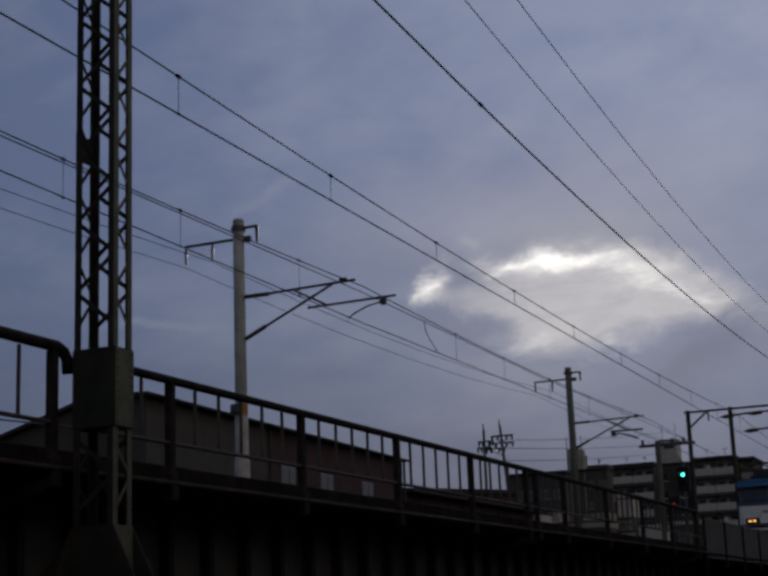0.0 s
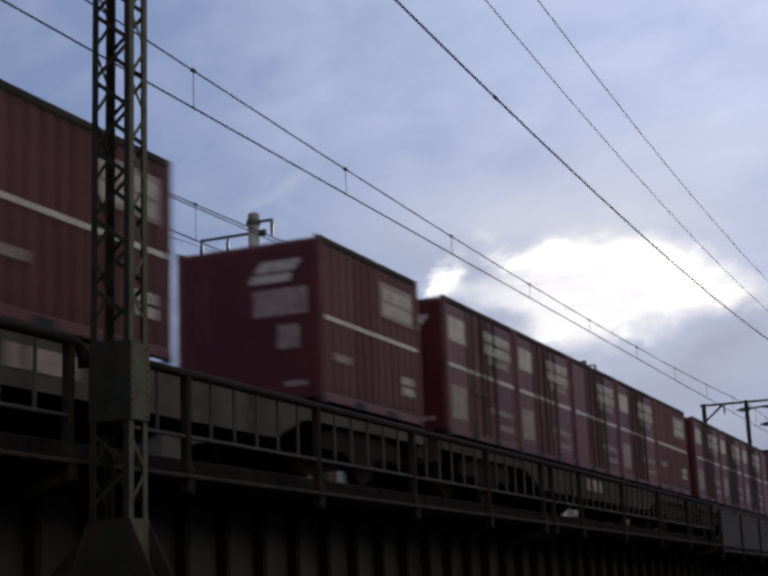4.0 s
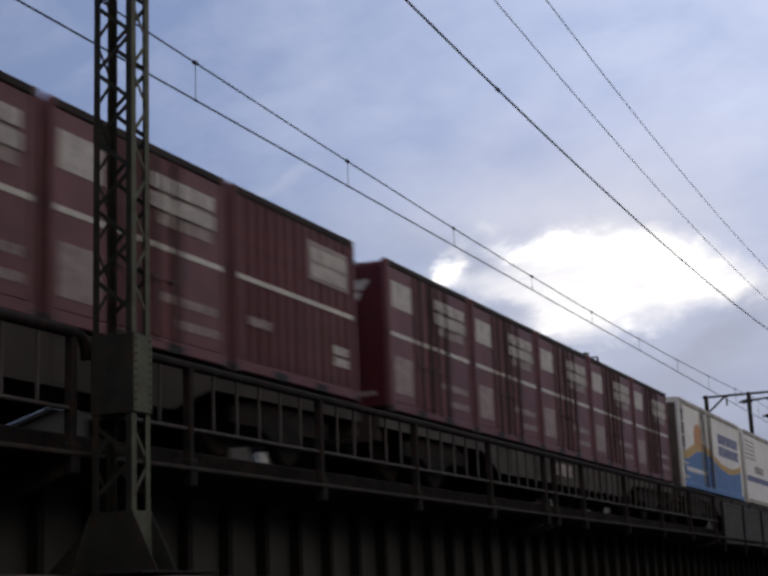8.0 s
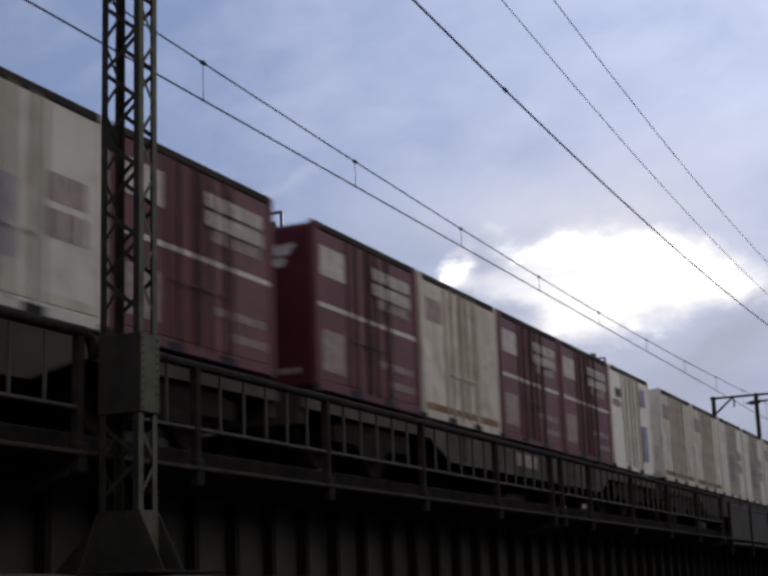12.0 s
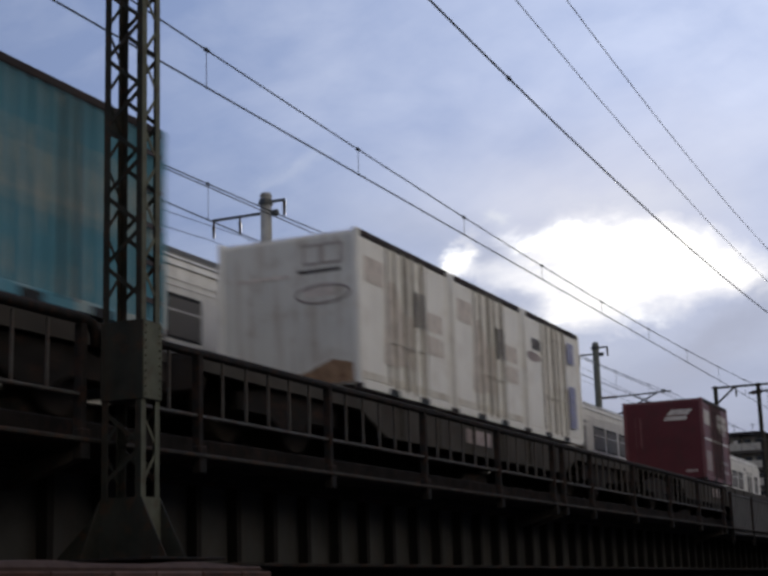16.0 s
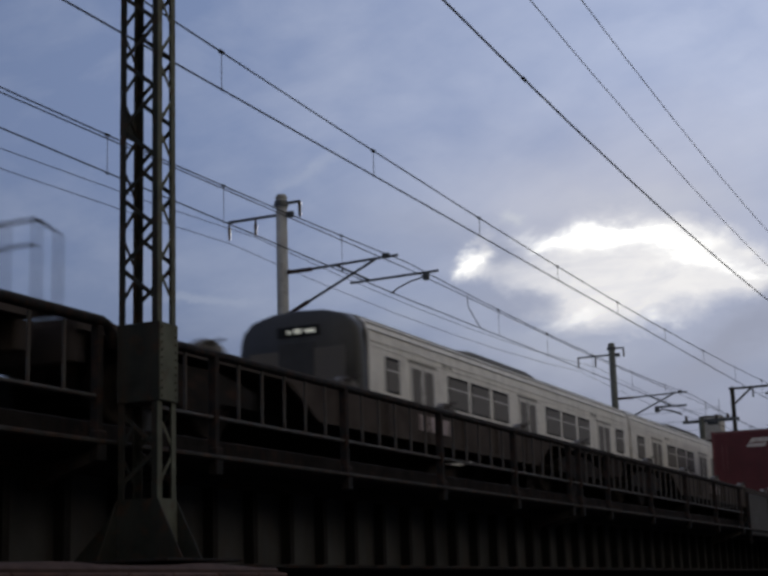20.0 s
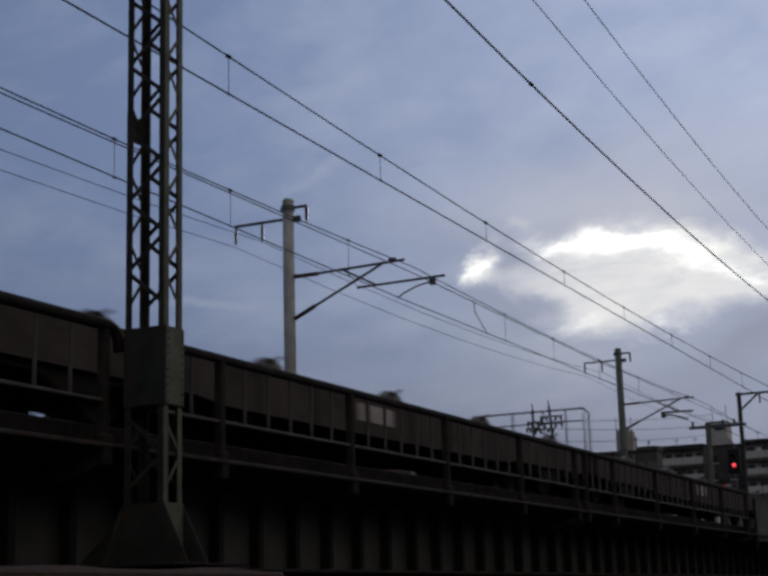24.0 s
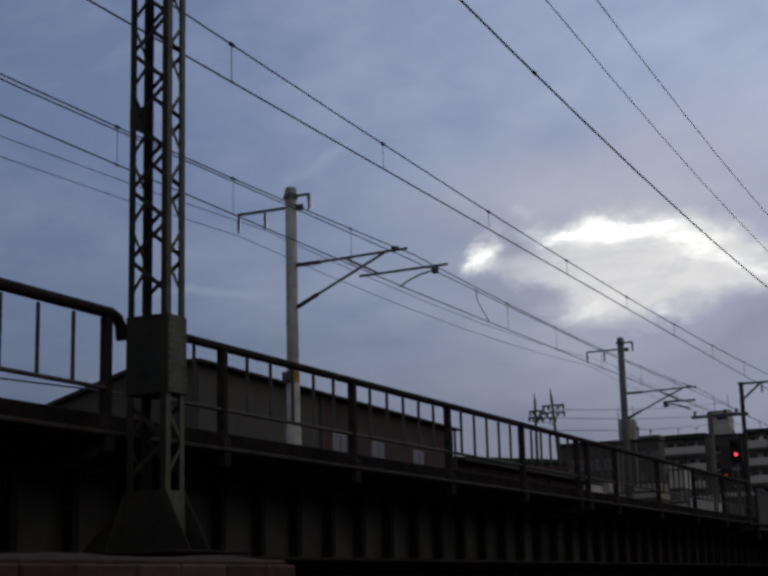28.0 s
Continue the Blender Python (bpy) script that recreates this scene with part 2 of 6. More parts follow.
RUST = (0.10, 0.045, 0.025)
M = {
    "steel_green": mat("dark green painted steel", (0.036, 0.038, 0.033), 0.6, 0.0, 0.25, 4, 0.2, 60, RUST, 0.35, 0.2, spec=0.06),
    "rail_paint": mat("grey railing paint", (0.080, 0.077, 0.073), 0.7, 0.0, 0.25, 5, 0.2, 60, RUST, 0.5, 0.3),
    "rail_dark": mat("dark handrail paint", (0.026, 0.025, 0.025), 0.85, 0.0, 0.25, 5, 0.2, 60, RUST, 0.3, 0.2, spec=0.06),
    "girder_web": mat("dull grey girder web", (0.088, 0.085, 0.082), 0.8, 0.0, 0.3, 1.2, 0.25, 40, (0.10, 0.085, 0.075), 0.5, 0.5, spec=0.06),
    "girder": mat("sooty girder paint", (0.034, 0.031, 0.029), 0.75, 0.0, 0.3, 2, 0.25, 40, RUST, 0.5, 0.3, spec=0.06),
    "kerb_board": mat("creosoted ballast board", (0.024, 0.020, 0.018), 0.9, 0.0, 0.3, 3, 0.25, 40, RUST, 0.2, spec=0.06),
    "edge": mat("brown-grey edge channel paint", (0.048, 0.044, 0.040), 0.75, 0.0, 0.3, 3, 0.25, 40, RUST, 0.5, 0.3, spec=0.06),
    "soffit": mat("sooty underside, shadow-dark stiffeners", (0.028, 0.025, 0.023), 0.9, 0.0, 0.3, 1.5, 0.2, 30, spec=0.06),
    "concrete": mat("weathered concrete", (0.30, 0.295, 0.28), 0.9, 0.0, 0.22, 1.2, 0.35, 50, (0.09, 0.085, 0.08), 0.5, 0.4),
    "pole_conc": mat("spun concrete pole", (0.33, 0.325, 0.31), 0.85, 0.0, 0.18, 2.0, 0.3, 60, (0.14, 0.135, 0.13), 0.4, 0.4),
    "pole_dark": mat("aged concrete pole", (0.12, 0.125, 0.11), 0.85, 0.0, 0.2, 2.0, 0.3, 60, (0.06, 0.06, 0.05), 0.4, 0.4),
    "stone": mat("brown pier stone", (0.105, 0.056, 0.043), 0.9, 0.0, 0.3, 3.0, 0.5, 35, (0.05, 0.04, 0.035), 0.5, 0.3, rnd=0.25),
    "mortar": mat("old mortar", (0.072, 0.044, 0.035), 0.95, 0.0, 0.2, 6.0, 0.3, 60),
    "ballast": mat("ballast", (0.034, 0.029, 0.025), 0.95, 0.0, 0.4, 20, 0.9, 60),
    "sleeper": mat("creosoted sleeper", (0.05, 0.042, 0.035), 0.9, 0.0, 0.2, 4, 0.3, 50, RUST, 0.4),
    "rail": mat("rail steel", (0.16, 0.11, 0.08), 0.5, 0.8, 0.3, 6, 0.2, 60),
    "wire": mat("weathered copper wire", (0.03, 0.032, 0.034), 0.6, 0.5, 0.2, 8, 0.0, 40),
    "galv": mat("galvanised steel", (0.10, 0.105, 0.11), 0.55, 0.6, 0.25, 6, 0.15, 60),
    "porcelain": mat("brown porcelain insulator", (0.05, 0.035, 0.03), 0.25, 0.0, 0.2, 9, 0.0, 40),
    "tape": mat("yellow black marker tape", (0.32, 0.16, 0.03), 0.6, 0.0, 0.3, 7, 0.1, 50, (0.03, 0.03, 0.03), 0.6),
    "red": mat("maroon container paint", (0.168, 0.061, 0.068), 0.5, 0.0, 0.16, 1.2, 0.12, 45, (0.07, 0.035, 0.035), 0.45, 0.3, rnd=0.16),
    # deeper maroon of the ends, darkened further to paint in their shaded side
    "red_end": mat("deep maroon end paint with shade in it", (0.105, 0.022, 0.029), 0.5, 0.0, 0.16, 1.2, 0.12, 45, (0.07, 0.03, 0.03), 0.4, 0.3, rnd=0.12),
    "roof_red": mat("dusty maroon roof", (0.11, 0.08, 0.08), 0.8, 0.0, 0.3, 2, 0.2, 45, (0.05, 0.045, 0.045), 0.5),
    "white": mat("off-white container paint", (0.74, 0.72, 0.675), 0.5, 0.0, 0.08, 1.2, 0.1, 45, (0.34, 0.24, 0.16), 0.30, 0.35, rnd=0.06),
    "cream": mat("stained cream container paint", (0.74, 0.695, 0.62), 0.55, 0.0, 0.15, 1.4, 0.12, 45, (0.30, 0.19, 0.11), 0.4, 0.45, rnd=0.1),
    "dirty": mat("grimy grey-white container paint", (0.50, 0.47, 0.42), 0.6, 0.0, 0.2, 1.4, 0.15, 45, (0.12, 0.08, 0.055), 0.6, 0.6),
    "blue": mat("blue container paint", (0.035, 0.22, 0.43), 0.45, 0.0, 0.15, 1.2, 0.1, 45, (0.05, 0.09, 0.14), 0.4, 0.3),
    "blue_pale": mat("faded teal container paint", (0.10, 0.29, 0.38), 0.55, 0.0, 0.25, 0.55, 0.15, 45, (0.60, 0.52, 0.41), 0.9, 0.45),
    "mark_blue": mat("worn lilac-blue marks", (0.27, 0.28, 0.46), 0.6, 0.0, 0.2, 5, 0.05, 60, (0.6, 0.57, 0.53), 0.7),
    "mark_faint": mat("faint pinkish marks", (0.68, 0.60, 0.55), 0.6, 0.0, 0.2, 5, 0.05, 60, (0.66, 0.63, 0.58), 0.7),
    "wave_slate": mat("slate blue livery paint", (0.115, 0.125, 0.26), 0.45, 0.0, 0.1, 2, 0.05, 45, (0.08, 0.09, 0.16), 0.3),
    "red_mark": mat("orange-red emblem paint", (0.46, 0.10, 0.06), 0.5, 0.0, 0.15, 3, 0.05, 50),
    "white_clean": mat("fresh white container paint", (0.93, 0.895, 0.84), 0.42, 0.0, 0.05, 1.2, 0.08, 45, (0.70, 0.62, 0.54), 0.35, 0.4),
    "end_brown": mat("sooty brown end wall paint", (0.13, 0.10, 0.085), 0.7, 0.0, 0.25, 1.5, 0.15, 45, (0.05, 0.035, 0.03), 0.6, 0.6),
    "rail_low": mat("grimy lower rail paint", (0.075, 0.066, 0.058), 0.8, 0.0, 0.25, 5, 0.2, 60, RUST, 0.4, 0.3, spec=0.06),
    "whitewash": mat("flaking whitewash on concrete", (0.47, 0.46, 0.44), 0.9, 0.0, 0.18, 3.0, 0.3, 60, (0.28, 0.27, 0.25), 0.5, 0.4),
    "top_dark": mat("near-black top rail", (0.04, 0.032, 0.031), 0.7, 0.0, 0.3, 3, 0.15, 45, RUST, 0.3, spec=0.1),
    "parapet": mat("weathered pale concrete parapet", (0.42, 0.40, 0.37), 0.9, 0.0, 0.15, 0.5, 0.2, 20, (0.28, 0.25, 0.22), 0.5, 0.5),
    "grime": mat("grey door seal grime", (0.22, 0.20, 0.18), 0.8, 0.0, 0.25, 3, 0.1, 45, (0.10, 0.08, 0.07), 0.5, 0.4),
    "cyan": mat("cyan label paint", (0.10, 0.42, 0.52), 0.5, 0.0, 0.15, 5, 0.05, 60),
    "rust_brown": mat("scraped rusty paint", (0.30, 0.19, 0.12), 0.8, 0.0, 0.35, 3, 0.15, 50, (0.16, 0.08, 0.05), 0.7, 0.4),
    "splice": mat("paler green mast paint", (0.145, 0.15, 0.115), 0.65, 0.0, 0.22, 4, 0.2, 60, RUST, 0.3, 0.2, spec=0.06),
    "logo": mat("dull white lettering paint", (0.60, 0.56, 0.53), 0.6, 0.0, 0.2, 5, 0.05, 60, (0.22, 0.12, 0.12), 0.4),
    "logo_dim": mat("worn grey label", (0.36, 0.29, 0.28), 0.6, 0.0, 0.25, 5, 0.05, 60, (0.15, 0.08, 0.08), 0.4),
    "stripe": mat("white stripe paint", (0.66, 0.62, 0.58), 0.6, 0.0, 0.15, 5, 0.05, 60, (0.25, 0.15, 0.15), 0.35),
    "ink": mat("dark blue lettering", (0.11, 0.12, 0.27), 0.5, 0.0, 0.15, 5, 0.05, 60),
    "wave_blue": mat("bright blue panel", (0.075, 0.19, 0.46), 0.45, 0.0, 0.1, 2, 0.05, 45, (0.04, 0.09, 0.2), 0.3),
    "wave_yellow": mat("golden yellow panel", (0.58, 0.36, 0.08), 0.45, 0.0, 0.1, 2, 0.05, 45),
    "sun_orange": mat("orange emblem", (0.60, 0.28, 0.07), 0.45, 0.0, 0.1, 2, 0.05, 45),
    "steel_bar": mat("dull lock bar steel", (0.055, 0.045, 0.045), 0.55, 0.3, 0.2, 6, 0.1, 50, RUST, 0.4),
    "wagon": mat("grimy grey wagon frame", (0.16, 0.15, 0.14), 0.75, 0.0, 0.3, 1.5, 0.25, 40, (0.06, 0.045, 0.035), 0.7, 0.5, rnd=0.3),
    "wagon_pale": mat("pale grey wagon sill", (0.082, 0.074, 0.066), 0.7, 0.0, 0.3, 1.5, 0.2, 40, (0.06, 0.045, 0.036), 0.6, 0.5, rnd=0.45, spec=0.06),
    "wagon_brown": mat("rusty brown wagon frame", (0.066, 0.053, 0.047), 0.8, 0.0, 0.3, 1.5, 0.25, 40, (0.04, 0.03, 0.025), 0.6, 0.4, spec=0.06),
    "bogie": mat("oily bogie steel", (0.02, 0.017, 0.015), 0.8, 0.2, 0.3, 3, 0.3, 40, RUST, 0.4, spec=0.06),
    "wheel": mat("worn wheel steel", (0.05, 0.04, 0.035), 0.75, 0.2, 0.25, 5, 0.15, 50, spec=0.06),
    "loco_blue": mat("locomotive blue", (0.045, 0.16, 0.33), 0.4, 0.0, 0.12, 2, 0.05, 45, (0.05, 0.07, 0.10), 0.35, 0.3),
    "loco_band": mat("slate blue band", (0.09, 0.11, 0.19), 0.45, 0.0, 0.12, 2, 0.05, 45, (0.05, 0.05, 0.06), 0.35, 0.3),
    "loco_white": mat("dulled white locomotive paint", (0.84, 0.84, 0.84), 0.45, 0.0, 0.08, 1.5, 0.05, 45, (0.30, 0.25, 0.20), 0.3, 0.35),
    "loco_cream": mat("dusty cream locomotive side", (0.82, 0.75, 0.66), 0.45, 0.0, 0.1, 1.5, 0.05, 45, (0.24, 0.17, 0.12), 0.4, 0.4),
    "loco_tan": mat("grey-tan lower panel", (0.29, 0.275, 0.255), 0.5, 0.0, 0.15, 2, 0.05, 45, (0.12, 0.09, 0.07), 0.4, 0.3),
    "loco_grey": mat("slate grey louvre panel", (0.098, 0.094, 0.128), 0.5, 0.0, 0.15, 2, 0.1, 45),
    "loco_roof": mat("dusty roof equipment", (0.07, 0.075, 0.085), 0.7, 0.0, 0.3, 3, 0.2, 45, RUST, 0.3),
    "silver": mat("brushed stainless car side", (0.72, 0.685, 0.63), 0.5, 0.12, 0.08, 1.5, 0.05, 45, (0.32, 0.29, 0.26), 0.3, 0.35),
    "emu_roof": mat("grey car roof", (0.30, 0.29, 0.27), 0.8, 0.0, 0.2, 2, 0.15, 45, (0.10, 0.09, 0.08), 0.4),
    "emu_ac": mat("sooty roof cooler casing", (0.115, 0.115, 0.12), 0.8, 0.0, 0.2, 2, 0.15, 45, (0.06, 0.06, 0.06), 0.4),
    "emu_face": mat("charcoal cab face", (0.05, 0.048, 0.047), 0.4, 0.0, 0.15, 2, 0.05, 45),
    "emu_door": mat("silver-grey sliding door", (0.58, 0.55, 0.51), 0.5, 0.12, 0.08, 2, 0.05, 45),
    "rubber": mat("black rubber", (0.02, 0.02, 0.02), 0.9, 0.0, 0.2, 5, 0.1, 40),
    "tank": mat("grimy steel tank", (0.34, 0.345, 0.34), 0.4, 0.4, 0.12, 1.5, 0.1, 45, (0.15, 0.13, 0.11), 0.5, 0.5),
    "brick": mat("red brown brick wall", (0.060, 0.034, 0.036), 0.9, 0.0, 0.2, 1.0, 0.3, 30, (0.05, 0.038, 0.038), 0.4, 0.3),
    "render_grey": mat("grey cement wall", (0.072, 0.068, 0.063), 0.9, 0.0, 0.18, 0.6, 0.3, 30, (0.055, 0.05, 0.045), 0.5, 0.5),
    "roof_dark": mat("dark roof sheet", (0.04, 0.038, 0.04), 0.7, 0.0, 0.25, 2, 0.2, 40, spec=0.06),
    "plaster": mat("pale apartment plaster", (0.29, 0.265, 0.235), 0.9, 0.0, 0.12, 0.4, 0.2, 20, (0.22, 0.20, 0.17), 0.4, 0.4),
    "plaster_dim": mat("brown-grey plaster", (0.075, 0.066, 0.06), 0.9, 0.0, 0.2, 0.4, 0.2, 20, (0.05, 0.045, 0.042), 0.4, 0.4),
    "win_frame": mat("dull aluminium window frame", (0.22, 0.215, 0.205), 0.5, 0.3, 0.1, 4, 0.05, 40),
    "asphalt": mat("asphalt", (0.05, 0.05, 0.052), 0.9, 0.0, 0.3, 1.5, 0.5, 80, (0.03, 0.03, 0.03), 0.4),
    "panel": mat("pale grey fence panel", (0.12, 0.112, 0.103), 0.6, 0.1, 0.15, 2, 0.1, 40, (0.13, 0.12, 0.11), 0.4, 0.4),
    "black": mat("matt black housing", (0.012, 0.012, 0.012), 0.6, 0.0, 0.2, 5, 0.1, 40),
    "lamp_amber": mat("lit amber headlamp", (0.8, 0.5, 0.2), 0.3, emit=(1.0, 0.48, 0.12), power=2.8, bump=0),
    "lamp_green": mat("lit green signal lens", (0.1, 0.7, 0.6), 0.3, emit=(0.08, 1.0, 0.75), power=6.0, bump=0),
    "lamp_red": mat("lit red signal lens", (0.7, 0.08, 0.05), 0.3, emit=(1.0, 0.07, 0.10), power=2.0, bump=0),
    "lamp_dim": mat("dim red signal lens", (0.5, 0.05, 0.03), 0.3, emit=(1.0, 0.05, 0.03), power=0.28, bump=0),
    "sign_lit": mat("lit destination marks", (0.6, 0.6, 0.55), 0.4, emit=(0.9, 0.9, 0.8), power=0.3, bump=0),
}


def glass_mat(name, col, rough=0.06, spec=0.6):
    mt = bpy.data.materials.new(name)
    mt.use_nodes = True
    bs = mt.node_tree.nodes["Principled BSDF"]
    bs.inputs["Base Color"].default_value = (*col, 1)
    bs.inputs["Roughness"].default_value = rough
    bs.inputs["Specular IOR Level"].default_value = spec
    return mt


M["glass"] = glass_mat("dark window glass", (0.025, 0.028, 0.032))
M["glass_tint"] = glass_mat("tinted car window", (0.135, 0.122, 0.11), 0.5, 0.12)
M["glass_pale"] = glass_mat("curtained window glass", (0.068, 0.068, 0.065), 0.3)


# ---- mesh helpers ----
class Mesh:
    """Collects vertices and faces of one part."""

    def __init__(self):
        self.v, self.f = [], []

    def add(self, verts, faces):
        o = len(self.v)
        self.v += [tuple(p) for p in verts]
        self.f += [tuple(i + o for i in q) for q in faces]
        return self

    def box(self, x0, x1, y0, y1, z0, z1, c=0.0):
        """A box, with chamfered edges when c is given."""
        if not c:
            vs = [(x, y, z) for x in (x0, x1) for y in (y0, y1) for z in (z0, z1)]
            return self.add(vs, [(0, 1, 3, 2), (4, 6, 7, 5), (0, 4, 5, 1), (2, 3, 7, 6), (0, 2, 6, 4), (1, 5, 7, 3)])
        X, Y, Z = (x0, x1), (y0, y1), (z0, z1)
        S = (1, -1)
        vs, idx = [], {}
        for i in (0, 1):
            for j in (0, 1):
                for k in (0, 1):
                    for a in range(3):
                        p = [X[i] + S[i] * c, Y[j] + S[j] * c, Z[k] + S[k] * c]
                        p[a] = (X[i], Y[j], Z[k])[a]
                        idx[i, j, k, a] = len(vs)
                        vs.append(p)
        fs = []
        for a in range(3):
            b, e = (a + 1) % 3, (a + 2) % 3
            for s in (0, 1):
                q = []
                for sb, se in ((0, 0), (1, 0), (1, 1), (0, 1)):
                    key = [0, 0, 0]
                    key[a], key[b], key[e] = s, sb, se
                    q.append(idx[key[0], key[1], key[2], a])
                fs.append(tuple(q if s else q[::-1]))
            for sb in (0, 1):
                for se in (0, 1):
                    k0, k1 = [0, 0, 0], [0, 0, 0]
                    k0[b], k0[e], k1[b], k1[e], k1[a] = sb, se, sb, se, 1
                    q = [idx[(*k0, b)], idx[(*k1, b)], idx[(*k1, e)], idx[(*k0, e)]]
                    fs.append(tuple(q if sb != se else q[::-1]))
        for i in (0, 1):
            for j in (0, 1):
                for k in (0, 1):
                    q = [idx[i, j, k, a] for a in range(3)]
                    fs.append(tuple(q if (i + j + k) % 2 else q[::-1]))
        return self.add(vs, fs)

    def tube(self, p, q, r, n=8, r2=None):
        p, q = Vector(p), Vector(q)
        d = (q - p).normalized()
        a = d.orthogonal().normalized()
        b = d.cross(a)
        r2 = r if r2 is None else r2
        ring = [(math.cos(t), math.sin(t)) for t in (2 * math.pi * k / n for k in range(n))]
        vs = [p + (a * c + b * s) * r for c, s in ring] + [q + (a * c + b * s) * r2 for c, s in ring]
        fs = [(k, (k + 1) % n, n + (k + 1) % n, n + k) for k in range(n)] + [tuple(range(n))[::-1], tuple(range(n, 2 * n))]
        return self.add(vs, fs)

    def path(self, pts, r, n=6):
        """A bent bar: one ring of points at each corner."""
        ps = [Vector(p) for p in pts]
        rings, a = [], None
        for k, p in enumerate(ps):
            d = (ps[min(k + 1, len(ps) - 1)] - ps[max(k - 1, 0)]).normalized()
            a = (d.orthogonal() if a is None else a - d * a.dot(d)).normalized()
            b = d.cross(a)
            rings.append([p + (a * math.cos(t) + b * math.sin(t)) * r for t in (2 * math.pi * i / n for i in range(n))])
        return self.loft(rings)

    def loft(self, sections, caps=True):
        """Skins a list of closed outlines with equal counts."""
        n = len(sections[0])
        vs = [p for s in sections for p in s]
        fs = []
        for k in range(len(sections) - 1):
            for i in range(n):
                a, b = k * n + i, k * n + (i + 1) % n
                fs.append((a, b, b + n, a + n))
        if caps:
            fs += [tuple(range(n))[::-1], tuple(range((len(sections) - 1) * n, len(sections) * n))]
        return self.add(vs, fs)

    def plate(self, pts, normal, t):
        """An outline thickened along a direction."""
        nv = Vector(normal) * t
        return self.loft([[Vector(p) for p in pts], [Vector(p) + nv for p in pts]])

    def done(self, name, material, smooth=False):
        me = bpy.data.meshes.new(name)
        me.from_pydata(self.v, [], self.f)
        bm = bmesh.new()
        bm.from_mesh(me)
        bmesh.ops.recalc_face_normals(bm, faces=bm.faces)
        bm.to_mesh(me)
        bm.free()
        me.materials.append(material)
        if smooth:
            me.polygons.foreach_set("use_smooth", [True] * len(me.polygons))
        return me


def part(name, ms, material, parent, label="", smooth=False):
    """Links one mesh as a part of a thing, or of one of its parts."""
    data = ms if isinstance(ms, bpy.types.Mesh) else ms.done(name, M[material], smooth)
    ob = new(name, data)
    ob.parent = parent
    if label:
        ob["label"] = label
    return ob


def thing(name, label, category, m=None, group="", kind=""):
    ob = new(name)
    ob.empty_display_size = 0.2
    if m is not None:
        ob.matrix_basis = m
    return tagged(ob, label, category, group, kind)


def solid(name, ms, material, label, category, group="", kind="", m=None):
    """A thing of one mesh."""
    ob = new(name, ms.done(name, M[material]))
    if m is not None:
        ob.matrix_basis = m
    return tagged(ob, label, category, group, kind)

# ---- setting ----
RAIL = 3.53                      # top of rail
NEAR, FAR = 10.28, 14.10         # track centres
EDGE = 7.8                       # line of the walkway railing

solid("ground", Mesh().box(-2500, 2500, -2500, 2500, -0.5, 0.0), "asphalt", "dark asphalt street level round the viaduct", "ground", kind="structure")


# unseen plain walls behind the camera, to the far ends, added to block skylight
for k, (x0, x1, hh) in enumerate(((-60, -22, 9.5), (-21.9, 8, 10.5), (8.1, 40, 9.2), (40.1, 90, 10.0))):
    solid("street_front", Mesh().box(x0, x1, -12.0, -8.0, 0, hh, 0.05), "plaster_dim", "unseen brown-grey wall added to block low sky light", "building", kind="structure")


def build_viaduct():
    v = thing("viaduct", "sooty steel girder railway viaduct carrying two tracks", "viaduct", kind="structure")
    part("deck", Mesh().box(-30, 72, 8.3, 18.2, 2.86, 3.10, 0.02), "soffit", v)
    part("walkway", Mesh().box(-30, 72, EDGE - 0.02, 8.32, 2.98, 3.04, 0.01), "girder", v)
    part("edge_beam", Mesh().box(-30, 72, EDGE - 0.08, EDGE - 0.02, 2.995, 3.04, 0.010), "edge", v, "grimy brown-grey edge channel of the walkway")
    part("kerb", Mesh().box(-30, 72, 8.2, 8.26, 3.045, 3.28, 0.01), "kerb_board", v, "dark brown ballast board behind the walkway")
    # main plate girders with their stiffeners
    for y, full in ((8.55, True), (11.9, False), (12.6, False), (16.2, False)):
        g = part("girder", Mesh().box(-30, 72, y, y + 0.03, 1.98, 2.86), "girder_web", v)
        part("bottom_flange", Mesh().box(-30, 72, y - 0.16, y + 0.19, 1.94, 1.98, 0.008), "girder", g)
        part("top_flange", Mesh().box(-30, 72, y - 0.16, y + 0.19, 2.82, 2.858, 0.008), "girder", g)
        if full:
            # stiffeners in the soffit colour, which paints the shadow strips between web panels
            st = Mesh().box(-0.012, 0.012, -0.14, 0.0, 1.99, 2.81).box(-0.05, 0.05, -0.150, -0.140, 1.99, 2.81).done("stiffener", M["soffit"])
            for k in range(90):
                ob = part("stiffener", st, "", g)
                ob.location = (-3.71 + k * 0.868, y, 0)
    br = Mesh().loft([[(a, 7.80, 2.84), (a, 7.80, 2.94), (a, 8.54, 2.80), (a, 8.54, 2.62)] for a in (-0.06, 0.06)]).done("bracket", M["rail_low"])
    for k in range(-2, 5):
        for dx in ((0.0,) if k != 1 else (-0.28, 0.30)):
            part("bracket", br, "", v).location = (10.66 + 14.04 * k + dx, 0, 0)
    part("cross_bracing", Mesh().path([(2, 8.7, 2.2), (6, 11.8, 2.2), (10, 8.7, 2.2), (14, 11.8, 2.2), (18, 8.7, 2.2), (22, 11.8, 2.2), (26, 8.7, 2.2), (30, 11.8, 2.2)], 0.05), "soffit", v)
    return v


